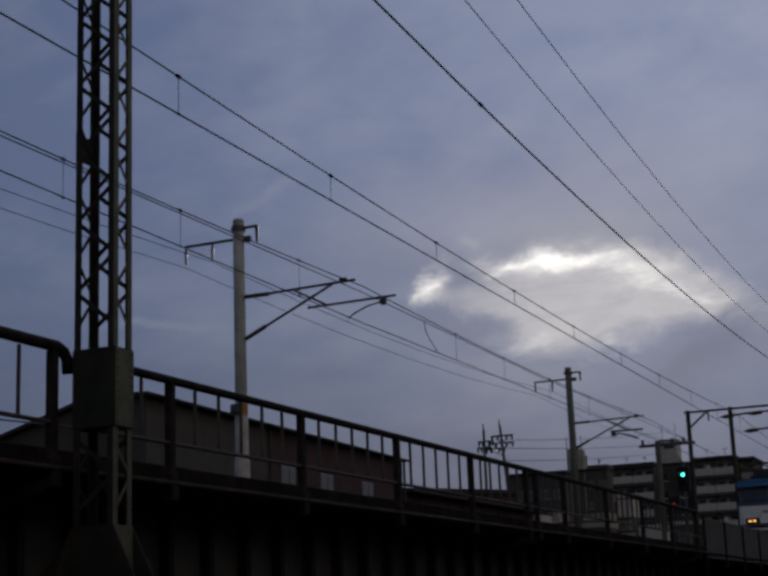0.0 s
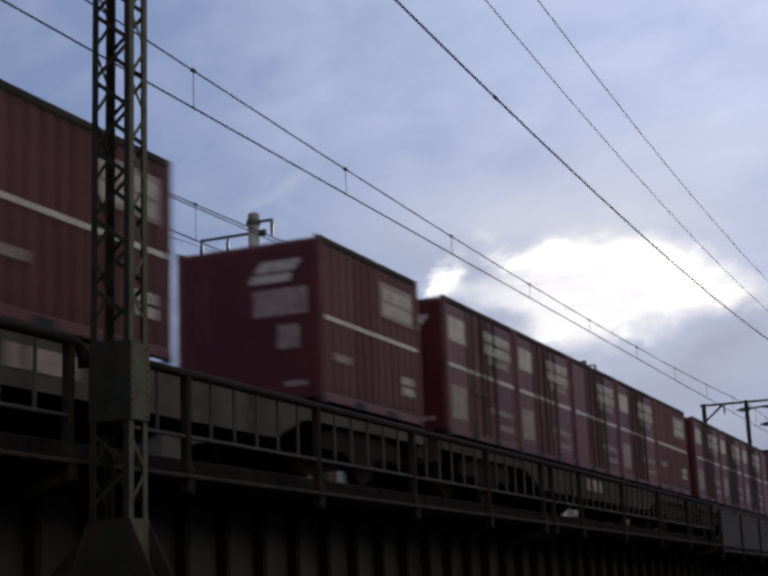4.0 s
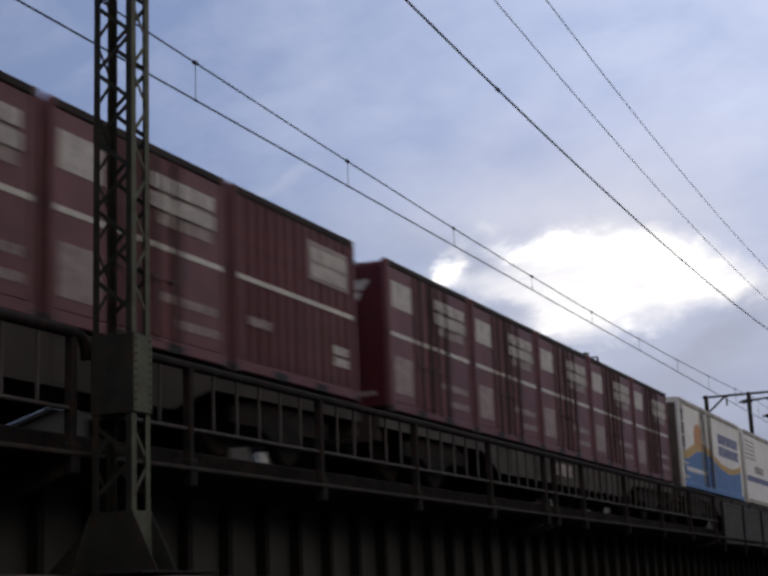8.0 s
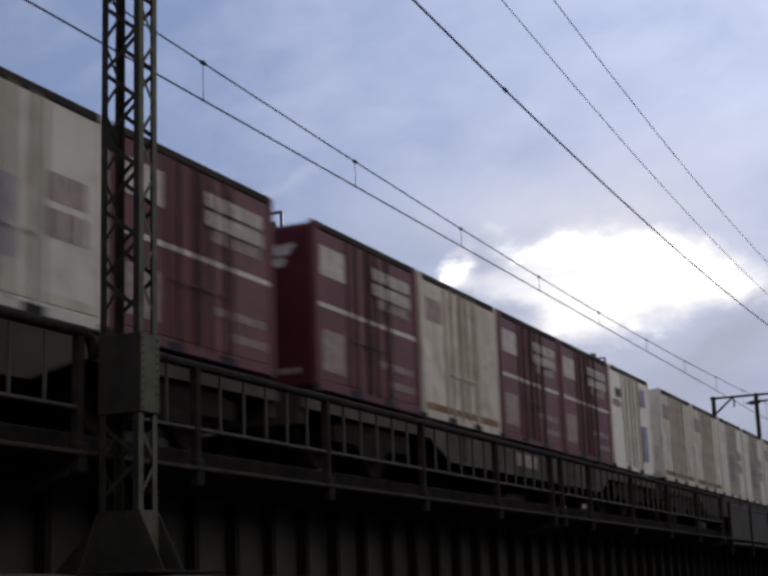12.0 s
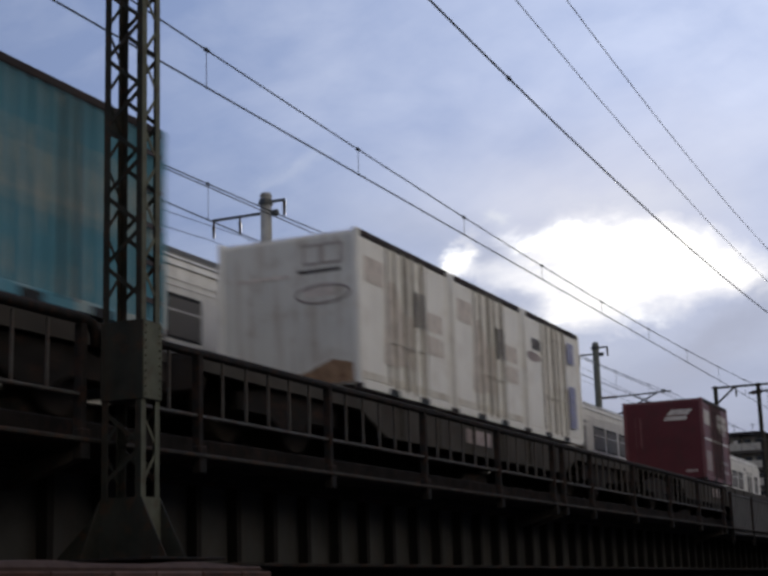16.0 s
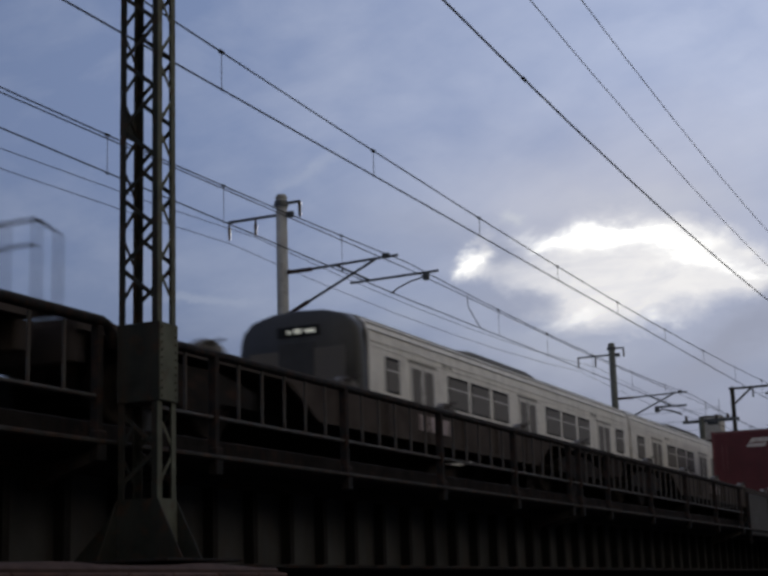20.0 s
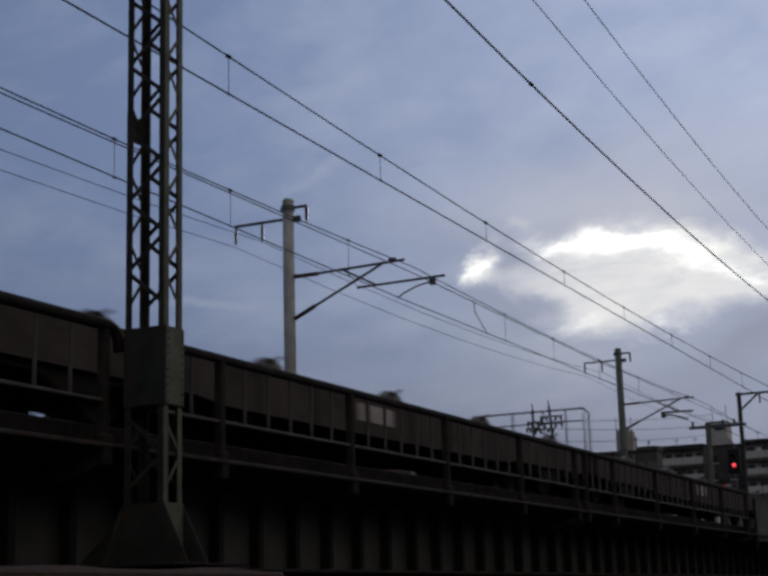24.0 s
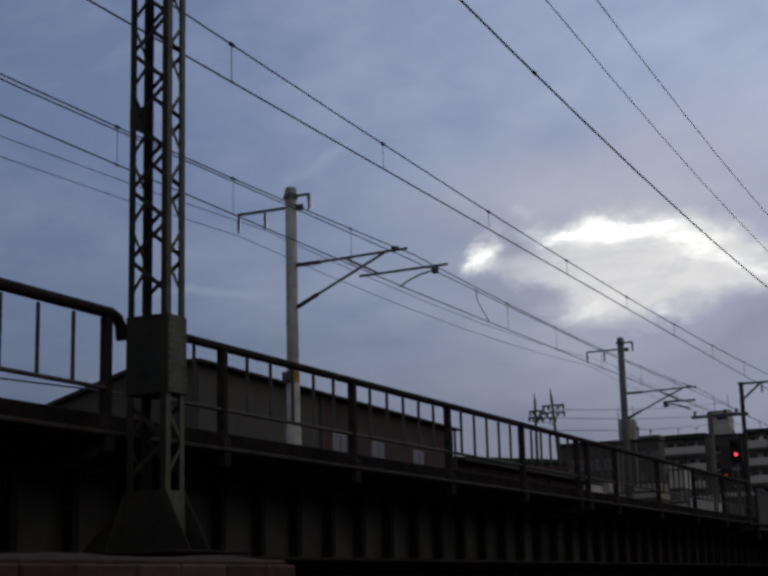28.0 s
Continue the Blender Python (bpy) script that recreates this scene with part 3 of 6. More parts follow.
build_viaduct()
solid("abutment", Mesh().box(-30, 72, 17.3, 18.1, 0, 2.85, 0.02), "concrete", "soot-darkened concrete wall under the viaduct", "wall", kind="structure")
for name, x0, x1 in (("embankment", 72.02, 640), ("embankment", -640, -30.02)):
    solid(name, Mesh().box(x0, x1, 8.0, 18.2, 0, 3.08, 0.03), "concrete", "concrete retaining wall carrying the tracks", "embankment", kind="structure")
solid("ballast_bed", Mesh().loft([[(x, 8.6, 3.11), (x, 8.9, 3.36), (x, 15.6, 3.36), (x, 15.9, 3.11)] for x in (-640, 640)]), "ballast",
      "brown-grey stone ballast bed", "ballast", kind="structure")
RAILSEC = ((-0.065, 0), (-0.065, 0.02), (-0.012, 0.035), (-0.012, 0.115), (-0.034, 0.125), (-0.034, 0.153), (0.034, 0.153), (0.034, 0.125), (0.012, 0.115),
           (0.012, 0.035), (0.065, 0.02), (0.065, 0))
for cy in (NEAR, FAR):
    t = thing("track", "rusty steel rails on dark sleepers", "railway track", kind="structure")
    for s in (-1, 1):
        part("rail", Mesh().loft([[(x, cy + s * 0.567 + a, RAIL - 0.153 + b) for a, b in RAILSEC] for x in (-640, 640)]), "rail", t)
    sl = Mesh().loft([[(a, y, b) for a, b in ((-0.13, 3.30), (-0.11, 3.377), (0.11, 3.377), (0.13, 3.30))] for y in (-1.0, 1.0)]).done("sleeper", M["sleeper"])
    for k in range(70):
        part("sleeper", sl, "", t).location = (-2 + 0.62 * k, cy, 0)


# ---- walkway railing ----
def build_railing():
    r = thing("railing", "dark painted steel walkway railing with thin upright bars", "railing", kind="structure")
    post = Mesh().box(-0.042, 0.042, -0.045, 0.045, 2.86, 4.08, 0.008).done("post", M["rail_dark"])
    bar = Mesh().tube((0, 0, 3.44), (0, 0, 4.06), 0.020, 6).done("bar", M["rail_paint"])
    foot = Mesh().box(-0.07, 0.07, -0.07, 0.03, 2.84, 3.12, 0.01).done("post_foot", M["rail_dark"])
    xs = [-4.0, -1.0, 1.9, 4.82, 7.74] + [10.66] + [12.66, 15.65, 18.62, 21.62, 24.42, 25.0, 26.75, 29.85, 33.0, 36.0, 39.0]
    for x in xs:
        p = part("post", post, "", r)
        p.location = (x, EDGE, 0)
        part("post_foot", foot, "", p)
    spans = [(7.74, 10.66, 6), (4.82, 7.74, 6), (1.9, 4.82, 6), (12.66, 15.65, 6), (15.65, 18.62, 6), (18.62, 21.62, 6), (21.62, 24.42, 6), (25.0, 26.75, 4),
             (26.75, 29.85, 7), (29.85, 33.0, 7), (33.0, 36.0, 7), (36.0, 39.0, 7)]
    for a, b, n in spans:
        for k in range(1, n):
            part("bar", bar, "", r).location = (a + (b - a) * k / n, EDGE, 0)
    for x in (11.6, 12.12):
        part("bar", bar, "", r).location = (x, EDGE, 0)
    left = [(-8, EDGE, 4.13), (10.72, EDGE, 4.13), (10.82, EDGE, 4.10), (10.88, EDGE, 4.03), (10.90, EDGE, 3.90)]
    part("top_rail", Mesh().path(left, 0.055, 10), "rail_dark", r, "thick tubular top rail with a turned-down end", True)
    part("top_rail", Mesh().box(11.3, 39.3, EDGE - 0.045, EDGE + 0.045, 4.04, 4.118, 0.02), "rail_dark", r)
    for a, b in ((-8, 10.7), (11.3, 39.3)):
        part("bottom_rail", Mesh().box(a, b, EDGE - 0.025, EDGE + 0.025, 3.412, 3.447, 0.008), "rail_paint", r)


build_railing()


def build_panel_fence():
    f = thing("panel_fence", "pale grey corrugated panel fence along the embankment", "fence", kind="structure")
    pan = Mesh()
    for k in range(12):
        pan.box(k * 0.25, k * 0.25 + 0.13, -0.015, 0.015, 2.95, 3.92)
        pan.box(k * 0.25 + 0.13, k * 0.25 + 0.25, 0.012, 0.035, 2.95, 3.92)
    pan = pan.done("panel", M["panel"])
    post = Mesh().box(-0.04, 0.04, -0.06, 0.02, 2.6, 4.0, 0.01).done("post", M["rail_dark"])
    for k in range(14):
        part("panel", pan, "", f).location = (40.0 + 3.0 * k, EDGE, 0)
        part("post", post, "", f).location = (40.0 + 3.0 * k, EDGE, 0)
    part("top_rail", Mesh().box(40, 82, EDGE - 0.03, EDGE + 0.05, 3.925, 3.975, 0.01), "rail_paint", f)
    part("base_rail", Mesh().box(40, 82, EDGE - 0.03, EDGE + 0.2, 2.88, 2.948, 0.01), "rail_paint", f)


build_panel_fence()


# ---- lattice mast on its stone pier ----
def build_mast():
    X0, X1, Y0, Y1 = 10.85, 11.14, 7.27, 7.70
    m = thing("lattice_mast", "dark green riveted steel lattice mast beside the railing", "mast")
    ang = 0.068
    # flanges, lacing, cover plate and gusset on the Y0 face are paler green
    for x, sx in ((X0, 1), (X1, -1)):
        for y, sy in ((Y0, 1), (Y1, -1)):
            fl = Mesh().box(min(x, x + sx * ang), max(x, x + sx * ang), min(y, y + sy * 0.009), max(y, y + sy * 0.009), 2.4, 11.2)
            lg = Mesh().box(min(x, x + sx * 0.009), max(x, x + sx * 0.009), min(y + sy * 0.009, y + sy * ang), max(y + sy * 0.009, y + sy * ang), 2.4, 11.2)
            leg = part("leg", lg, "steel_green", m)
            part("flange", fl, "splice" if sy > 0 else "steel_green", leg, "pale green flange" if sy > 0 else "")
    # double lacing bars on all four faces
    def lace(fixed, axis, a0, a1, zmid, up, paint="steel_green"):
        """Single lacing on one face: a bar whose middle is at zmid, then up and down the mast in turn."""
        for k in range(-13, 15):
            zc = zmid + 0.338 * k
            if not (2.55 < zc < 11.0) or 3.30 < zc < 4.17:
                continue
            p, q = (a0, a1) if up == (k % 2 == 0) else (a1, a0)
            z, z2, w = zc - 0.165, zc + 0.165, 0.026
            ms = Mesh()
            if axis == "x":
                ms.plate([(p, fixed, z - w), (q, fixed, z2 - w), (q, fixed, z2 + w), (p, fixed, z + w)], (0, 1, 0), 0.008)
            else:
                ms.plate([(fixed, p, z - w), (fixed, q, z2 - w), (fixed, q, z2 + w), (fixed, p, z + w)], (1, 0, 0), 0.008)
            part("lacing_bar", ms, paint, m)
    i = 0.012
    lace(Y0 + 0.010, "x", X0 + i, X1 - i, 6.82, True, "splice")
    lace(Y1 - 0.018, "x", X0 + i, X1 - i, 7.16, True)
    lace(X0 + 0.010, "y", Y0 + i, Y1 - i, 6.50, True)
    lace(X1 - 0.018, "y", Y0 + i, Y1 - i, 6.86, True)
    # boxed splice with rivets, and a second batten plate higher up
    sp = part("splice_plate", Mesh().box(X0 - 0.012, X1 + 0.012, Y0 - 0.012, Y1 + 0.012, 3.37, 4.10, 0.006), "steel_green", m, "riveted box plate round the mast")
    part("cover_plate", Mesh().box(X0 + 0.004, X1 + 0.008, Y0 - 0.018, Y0 - 0.0125, 3.38, 4.09, 0.002), "splice", sp, "pale green cover plate")
    rv = Mesh().tube((0, 0, 0), (0, -0.016, 0), 0.016, 6, 0.008).done("rivet", M["splice"])
    for k in range(10):
        for x in (X0 + 0.03, X1 - 0.03):
            part("rivet", rv, "", sp).location = (x, Y0 - 0.018, 3.42 + 0.07 * k)
    part("batten_plate", Mesh().box(X0, X1, Y1 - 0.006, Y1 + 0.004, 5.93, 6.19, 0.002), "steel_green", m)
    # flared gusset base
    part("gusset", Mesh().plate([(X0, Y0 - 0.012, 2.50), (X1, Y0 - 0.012, 2.50), (X1 + 0.03, Y0 - 0.012, 1.96), (X1 - 0.07, Y0 - 0.012, 1.96)], (0, 1, 0), 0.012), "splice", m, "pale green gusset")
    part("gusset", Mesh().plate([(X0 - 0.012, Y0, 2.50), (X0 - 0.012, Y1, 2.50), (X0 - 0.012, Y1 + 0.12, 2.30), (X0 - 0.012, Y1 + 0.49, 1.96), (X0 - 0.012, Y0 - 0.27, 1.96)], (1, 0, 0), 0.012), "steel_green", m)
    part("gusset", Mesh().plate([(X0, Y1, 2.50), (X1, Y1, 2.50), (X1 + 0.43, Y1, 1.96), (X0 - 0.30, Y1, 1.96)], (0, 1, 0), 0.012), "steel_green", m)
    part("gusset", Mesh().plate([(X1, Y0, 2.50), (X1, Y1, 2.50), (X1, Y1 + 0.35, 1.96), (X1, Y0 - 0.27, 1.96)], (1, 0, 0), 0.012), "steel_green", m)
    part("base_plate", Mesh().box(X0 - 0.45, X1 + 0.5, Y0 - 0.4, Y1 + 0.4, 1.935, 1.96, 0.005), "rail_dark", m)
    # bracket to the contact line, above
    b = part("bracket_arm", Mesh().tube((X0 + 0.17, Y1, 9.6), (X0 + 0.17, 10.3, 9.75), 0.035), "galv", m)
    part("stay", Mesh().tube((X0 + 0.17, Y1, 8.9), (X0 + 0.17, 9.7, 9.7), 0.03), "galv", b)
    part("insulator", Mesh().tube((X0 + 0.17, Y1 + 0.1, 9.606), (X0 + 0.17, Y1 + 0.6, 9.632), 0.07), "porcelain", b)


build_mast()


def build_pier():
    p = thing("pier", "brown stone pier under the lattice mast", "pier", kind="structure")
    part("core", Mesh().box(4.0, 12.15, 6.78, 8.1, 0, 1.88, 0.02), "mortar", p)
    part("mortar_cap", Mesh().loft([[(x, 6.78, 1.86), (x, 6.85, 1.90 + 0.02 * math.sin(x * 3)), (x, 7.5, 1.93), (x, 8.1, 1.86)] for x in [4 + 0.34 * k for k in range(24)]]), "mortar", p)
    rng = random.Random(4)
    z = 0.02
    for row in range(6):
        hgt = 0.30
        x = 4.0 + (0.0 if row % 2 else 0.35)
        while x < 12.0:
            w = min(rng.uniform(0.6, 0.8), 12.16 - x)
            if w > 0.2:
                part("stone", Mesh().box(x + 0.008, x + w - 0.008, 6.70 - rng.uniform(0, 0.015), 6.79, z, z + hgt - 0.015, 0.014), "stone", p)
            x += w
        y = 6.80
        while y < 8.0:
            part("stone", Mesh().box(12.14, 12.21, y, y + 0.6, z, z + hgt - 0.015, 0.014), "stone", p)
            y += 0.62
        z += hgt + 0.005


build_pier()


# ---- overhead line ----
def catenary(name, label, y, zc, supports, zs, sag):
    """Messenger wire on supports, contact wire under it, droppers between."""
    w = thing(name, label, "overhead wire")
    pts = []
    for a, b in zip(supports, supports[1:]):
        n = 10
        for k in range(n):
            s = k / n
            pts.append((a + (b - a) * s, y, zs - 4 * sag * s * (1 - s)))
    pts.append((supports[-1], y, zs))
    part("messenger_wire", Mesh().path(pts, 0.013, 6), "wire", w)
    return w, pts


def z_on(pts, x):
    for (xa, _, za), (xb, _, zb) in zip(pts, pts[1:]):
        if xa <= x <= xb:
            return za + (zb - za) * (x - xa) / (xb - xa)
    return pts[-1][2]


def droppers(w, pts, y, zc, xs):
    clip = Mesh().tube((-0.045, 0, 0), (0.045, 0, 0), 0.03, 8).done("clip", M["wire"])
    for x in xs:
        z = z_on(pts, x)
        d = part("dropper", Mesh().tube((x, y, zc), (x, y, z), 0.006, 5), "wire", w)
        c = part("clip", clip, "", d)
        c.location = (x, y, z)
        c = part("clip", clip, "", d)
        c.location, c.scale = (x, y, zc), (0.6, 0.6, 0.6)


w, pts = catenary("overhead_line", "dark twin catenary wires over the near track", NEAR, 8.77, (-40, 10.9, 61.5, 112), 9.52, 0.43)
part("contact_wire", Mesh().tube((-40, NEAR, 8.77), (112, NEAR, 8.77), 0.014, 6), "wire", w)
droppers(w, pts, NEAR, 8.77, [6.8 + 5.08 * k for k in range(1, 12)])
w, pts = catenary("overhead_line", "dark catenary wires over the far track", FAR, 8.75, (2.0, 31.97, 62.5, 93), 9.65, 0.22)
part("contact_wire", Mesh().path([(2, FAR - 0.2, 8.75), (31.97, FAR + 0.1, 8.76), (62.5, FAR - 0.2, 8.75), (93, FAR + 0.1, 8.75)], 0.013), "wire", w)
part("return_wire", Mesh().path([(2, FAR, 9.42), (17, FAR, 9.35), (31.97, FAR, 9.49), (47, FAR, 9.36), (62.5, FAR, 9.46), (93, FAR, 9.4)], 0.012), "wire", w)
droppers(w, pts, FAR, 8.75, [19.5, 23.3, 28.4, 38.4, 42.7, 47.5, 52.5, 57.5])
part("jumper_wire", Mesh().path([(36.0, FAR, 9.5), (36.05, FAR, 9.2), (36.5, FAR, 8.95), (36.9, FAR, 8.75)], 0.012), "wire", w)
for y, za, zb, zc in ((19.19, 10.75, 10.8, 11.2), (18.38, 10.85, 10.85, 11.3)):
    ln = thing("feeder_wire", "thin dark feeder wire along the poles", "overhead wire", group="feeder wires")
    ps = []
    for a, b, z0, z1 in ((2, 31.97, za, zb), (31.97, 62.5, zb, zc), (62.5, 93, zc, zc + 0.3)):
        ps += [(a + (b - a) * k / 6, y, z0 + (z1 - z0) * k / 6 - 1.4 * (k / 6) * (1 - k / 6)) for k in range(6)]
    part("cable", Mesh().path(ps, 0.009), "wire", ln)
ln = thing("power_cable", "thin dark street cable beyond the viaduct", "overhead wire", group="street cables")
part("cable", Mesh().path([(14.0 + 2.5 * k, 21.0 + 0.3 * k, 6.05 + 0.135 * k - 0.004 * k * (9 - k)) for k in range(10)], 0.022, 6), "wire", ln)
for y, za, zm, zb, r in ((7.0, 10.21, 9.38, 9.94, 0.018), (6.5, 11.50, 10.00, 10.40, 0.0085), (6.0, 11.97, 10.33, 10.91, 0.0085)):
    ln = thing("power_cable", "dark power cable strung from the mast beside the viaduct", "overhead wire", group="street cables")
    ps = []
    for k in range(15):
        t = k / 14
        ps.append((6 + 48 * t, y, za * (1 - t) * (1 - 2 * t) + zm * 4 * t * (1 - t) + zb * t * (2 * t - 1)))
    part("cable", Mesh().path(ps, r), "wire", ln)
    part("strain_arm", Mesh().tube((11.0, y - 0.05, 11.15), (11.0, 7.31, 11.15), 0.03).tube((11.0, y, 11.15), (11.0, y, z_on(ps, 11.0)), 0.02), "galv", ln)
    if r > 0.015:
        part("clamp", Mesh().tube((20.7, y, z_on(ps, 20.7)), (20.82, y, z_on(ps, 20.82)), 0.03), "wire", ln)


def build_pole(x, y, z1, material, label, pull=True):
    p = thing("catenary_pole", label, "pole")
    part("shaft", Mesh().tube((x, y, 3.0), (x, y, z1), 0.165, 20, 0.145), material, p, smooth=True)
    part("cap", Mesh().tube((x, y, z1 - 0.02), (x, y, z1 + 0.06), 0.165, 16, 0.12), material, p)
    za = z1 - 0.5
    fa = part("feeder_arm", Mesh().box(x - 0.03, x + 0.03, y + 0.12, y + 1.62, za, za + 0.07, 0.01), "galv", p)
    for yy in (y + 1.58, y + 0.78):
        part("insulator", Mesh().path([(x, yy, za), (x, yy, za - 0.12)], 0.03).tube((x, yy, za - 0.12), (x, yy, za - 0.45), 0.045, 8, 0.03), "porcelain", fa)
    fb = part("front_arm", Mesh().box(x - 0.03, x + 0.03, y - 0.56, y + 0.22, z1 - 0.22, z1 - 0.15, 0.01), "galv", p)
    part("strap", Mesh().tube((x, y, z1 - 0.26), (x, y, z1 - 0.12), 0.18, 14), "galv", p)
    part("insulator", Mesh().tube((x, y - 0.54, z1 - 0.22), (x, y - 0.54, z1 - 0.6), 0.05, 8, 0.035), "porcelain", fb)
    part("junction", Mesh().box(x - 0.06, x + 0.06, y - 0.36, y - 0.16, z1 - 0.58, z1 - 0.42, 0.02), "galv", p)
    # hinged cantilever
    c = part("cantilever", Mesh().tube((x, y - 0.55, 9.80), (x, y - 3.28, 9.86), 0.035, 8), "galv", p)
    part("insulator", Mesh().tube((x, y - 0.16, 9.80), (x, y - 0.85, 9.80), 0.055, 10), "porcelain", c)
    part("strut", Mesh().tube((x, y - 0.6, 8.90), (x, y - 2.66, 9.83), 0.035, 8), "galv", c)
    part("insulator", Mesh().tube((x, y - 0.16, 8.70), (x, y - 0.75, 8.97), 0.055, 10), "porcelain", c)
    if pull:
        part("registration_tube", Mesh().tube((x, y - 1.95, 9.30), (x, y - 4.35, 9.33), 0.032, 8), "galv", c)
    else:
        part("registration_tube", Mesh().tube((x, y - 1.80, 9.29), (x, y - 3.20, 9.27), 0.045, 8), "galv", c)
    part("brace", Mesh().tube((x, y - 1.5, 9.84), (x, y - 2.5, 9.30), 0.028, 8), "galv", c)
    if pull:
        part("steady_arm", Mesh().path([(x, y - 3.98, 9.22), (x, y - 3.6, 9.15), (x, y - 3.25, 9.02), (x, y - 3.05, 8.9)], 0.02), "galv", c)
        part("clamp", Mesh().box(x - 0.05, x + 0.05, y - 4.1, y - 3.94, 9.13, 9.32, 0.02), "galv", c)
    else:
        part("steady_arm", Mesh().path([(x, y - 1.88, 9.08), (x, y - 2.1, 9.18), (x, y - 2.5, 9.08), (x, y - 2.95, 8.9)], 0.035), "galv", c)
        part("clamp", Mesh().box(x - 0.06, x + 0.06, y - 1.98, y - 1.78, 9.06, 9.32, 0.02), "galv", c)
    part("saddle", Mesh().box(x - 0.05, x + 0.05, y - 3.05, y - 2.85, 9.85, 9.95, 0.02), "galv", c)
    return p


p1 = build_pole(31.97, 17.6, 11.83, "pole_conc", "pale spun concrete catenary pole with a hinged steel cantilever")
part("switch_box", Mesh().box(31.70, 31.84, 17.50, 17.78, 6.78, 7.02, 0.02), "galv", p1)
part("marker_band", Mesh().tube((31.97, 17.6, 6.75), (31.97, 17.6, 7.02), 0.174, 18), "tape", p1, "yellow and black marker tape")
part("number_plate", Mesh().tube((31.97, 17.6, 5.1), (31.97, 17.6, 6.73), 0.172, 18), "whitewash", p1, "whitewashed lower part of the pole")
part("collar", Mesh().tube((31.97, 17.6, 5.16), (31.97, 17.6, 5.60), 0.195, 18), "whitewash", p1, "whitewashed base collar")
build_pole(62.5, 17.64, 12.27, "pole_dark", "aged dark concrete catenary pole with a hinged steel cantilever", False)


def build_gantry():
    g = thing("signal_gantry", "dark steel catenary gantry with bracket arms and insulators", "gantry")
    for x, y, z in ((86, 17.1, 13.0), (86, 14.6, 13.0)):
        part("mast", Mesh().tube((x, y, 3.0), (x, y, z), 0.13, 10), "steel_green", g)
    part("beam", Mesh().box(85.93, 86.07, 8.0, 17.3, 12.84, 12.96, 0.01), "steel_green", g)
    part("brace", Mesh().tube((86, 17.0, 12.0), (86, 16.0, 12.85), 0.06), "steel_green", g)
    for y, z in ((15.2, 12.45), (13.6, 12.5), (12.4, 11.9), (13.9, 11.5)):
        a = part("arm", Mesh().tube((86, y, z), (86, y - 1.8, z + 0.12), 0.06), "galv", g)
        part("insulator", Mesh().tube((86, y - 0.2, z), (86, y - 0.8, z + 0.04), 0.12, 8), "porcelain", a)
    part("hanger", Mesh().tube((86, 15.9, 12.85), (86, 15.9, 12.3), 0.05), "galv", g)
    t = thing("catenary_pole", "short dark pole with a level crossarm", "pole")
    part("shaft", Mesh().tube((76.7, 17.0, 3.0), (76.7, 17.0, 10.3), 0.15, 10), "pole_dark", t)
    ca = part("crossarm", Mesh().box(76.63, 76.77, 15.0, 18.0, 10.0, 10.16, 0.02), "galv", t)
    for y in (15.6, 16.2, 17.8):
        part("insulator", Mesh().tube((76.7, y, 10.16), (76.7, y, 10.4), 0.07), "porcelain", ca)


build_gantry()


# ---- colour-light signal between the tracks ----
def build_signal():
    s = thing("railway_signal", "black colour-light railway signal on a slim post", "signal")
    x, y = 79.2, 16.3
    part("post", Mesh().tube((x + 0.2, y, 3.0), (x + 0.2, y, 9.3), 0.08, 10), "galv", s)
    hd = part("upper_head", Mesh().box(x, x + 0.26, y - 0.34, y + 0.34, 7.75, 9.1, 0.06), "black", s)
    part("green_lens", Mesh().tube((x - 0.035, y, 8.64), (x + 0.01, y, 8.64), 0.095, 16), "lamp_green", hd, "green lens")
    part("red_lens", Mesh().tube((x - 0.035, y, 8.19), (x + 0.01, y, 8.19), 0.095, 16), "lamp_red", hd, "red lens")
    for z in (8.19, 8.64):
        hood = Mesh().loft([[(xx, y + 0.19 * math.cos(a), z + 0.19 * math.sin(a)) for a in [math.pi * k / 8 for k in range(9)]] +
                            [(xx, y + 0.17 * math.cos(a), z + 0.17 * math.sin(a)) for a in [math.pi * (8 - k) / 8 for k in range(9)]] for xx in (x - 0.3, x)])
        part("hood", hood, "black", hd)
    # added disc that covers whichever lens is off, since both lenses always glow
    sh = part("shutter", Mesh().tube((-0.012, 0, 0), (0.012, 0, 0), 0.165, 16), "black", hd, "added black disc over the unlit lens")
    lo = part("lower_head", Mesh().box(x - 2.8, x - 2.55, y - 0.3, y + 0.3, 6.4, 7.35, 0.06), "black", s)
    part("arm", Mesh().box(x - 2.6, x + 0.2, y - 0.04, y + 0.04, 7.3, 7.38, 0.01), "galv", s)
    part("red_lens", Mesh().tube((x - 2.83, y, 6.91), (x - 2.79, y, 6.91), 0.065, 14), "lamp_dim", lo, "dim red lens")
    return sh, x, y


shutter, sig_x, sig_y = build_signal()


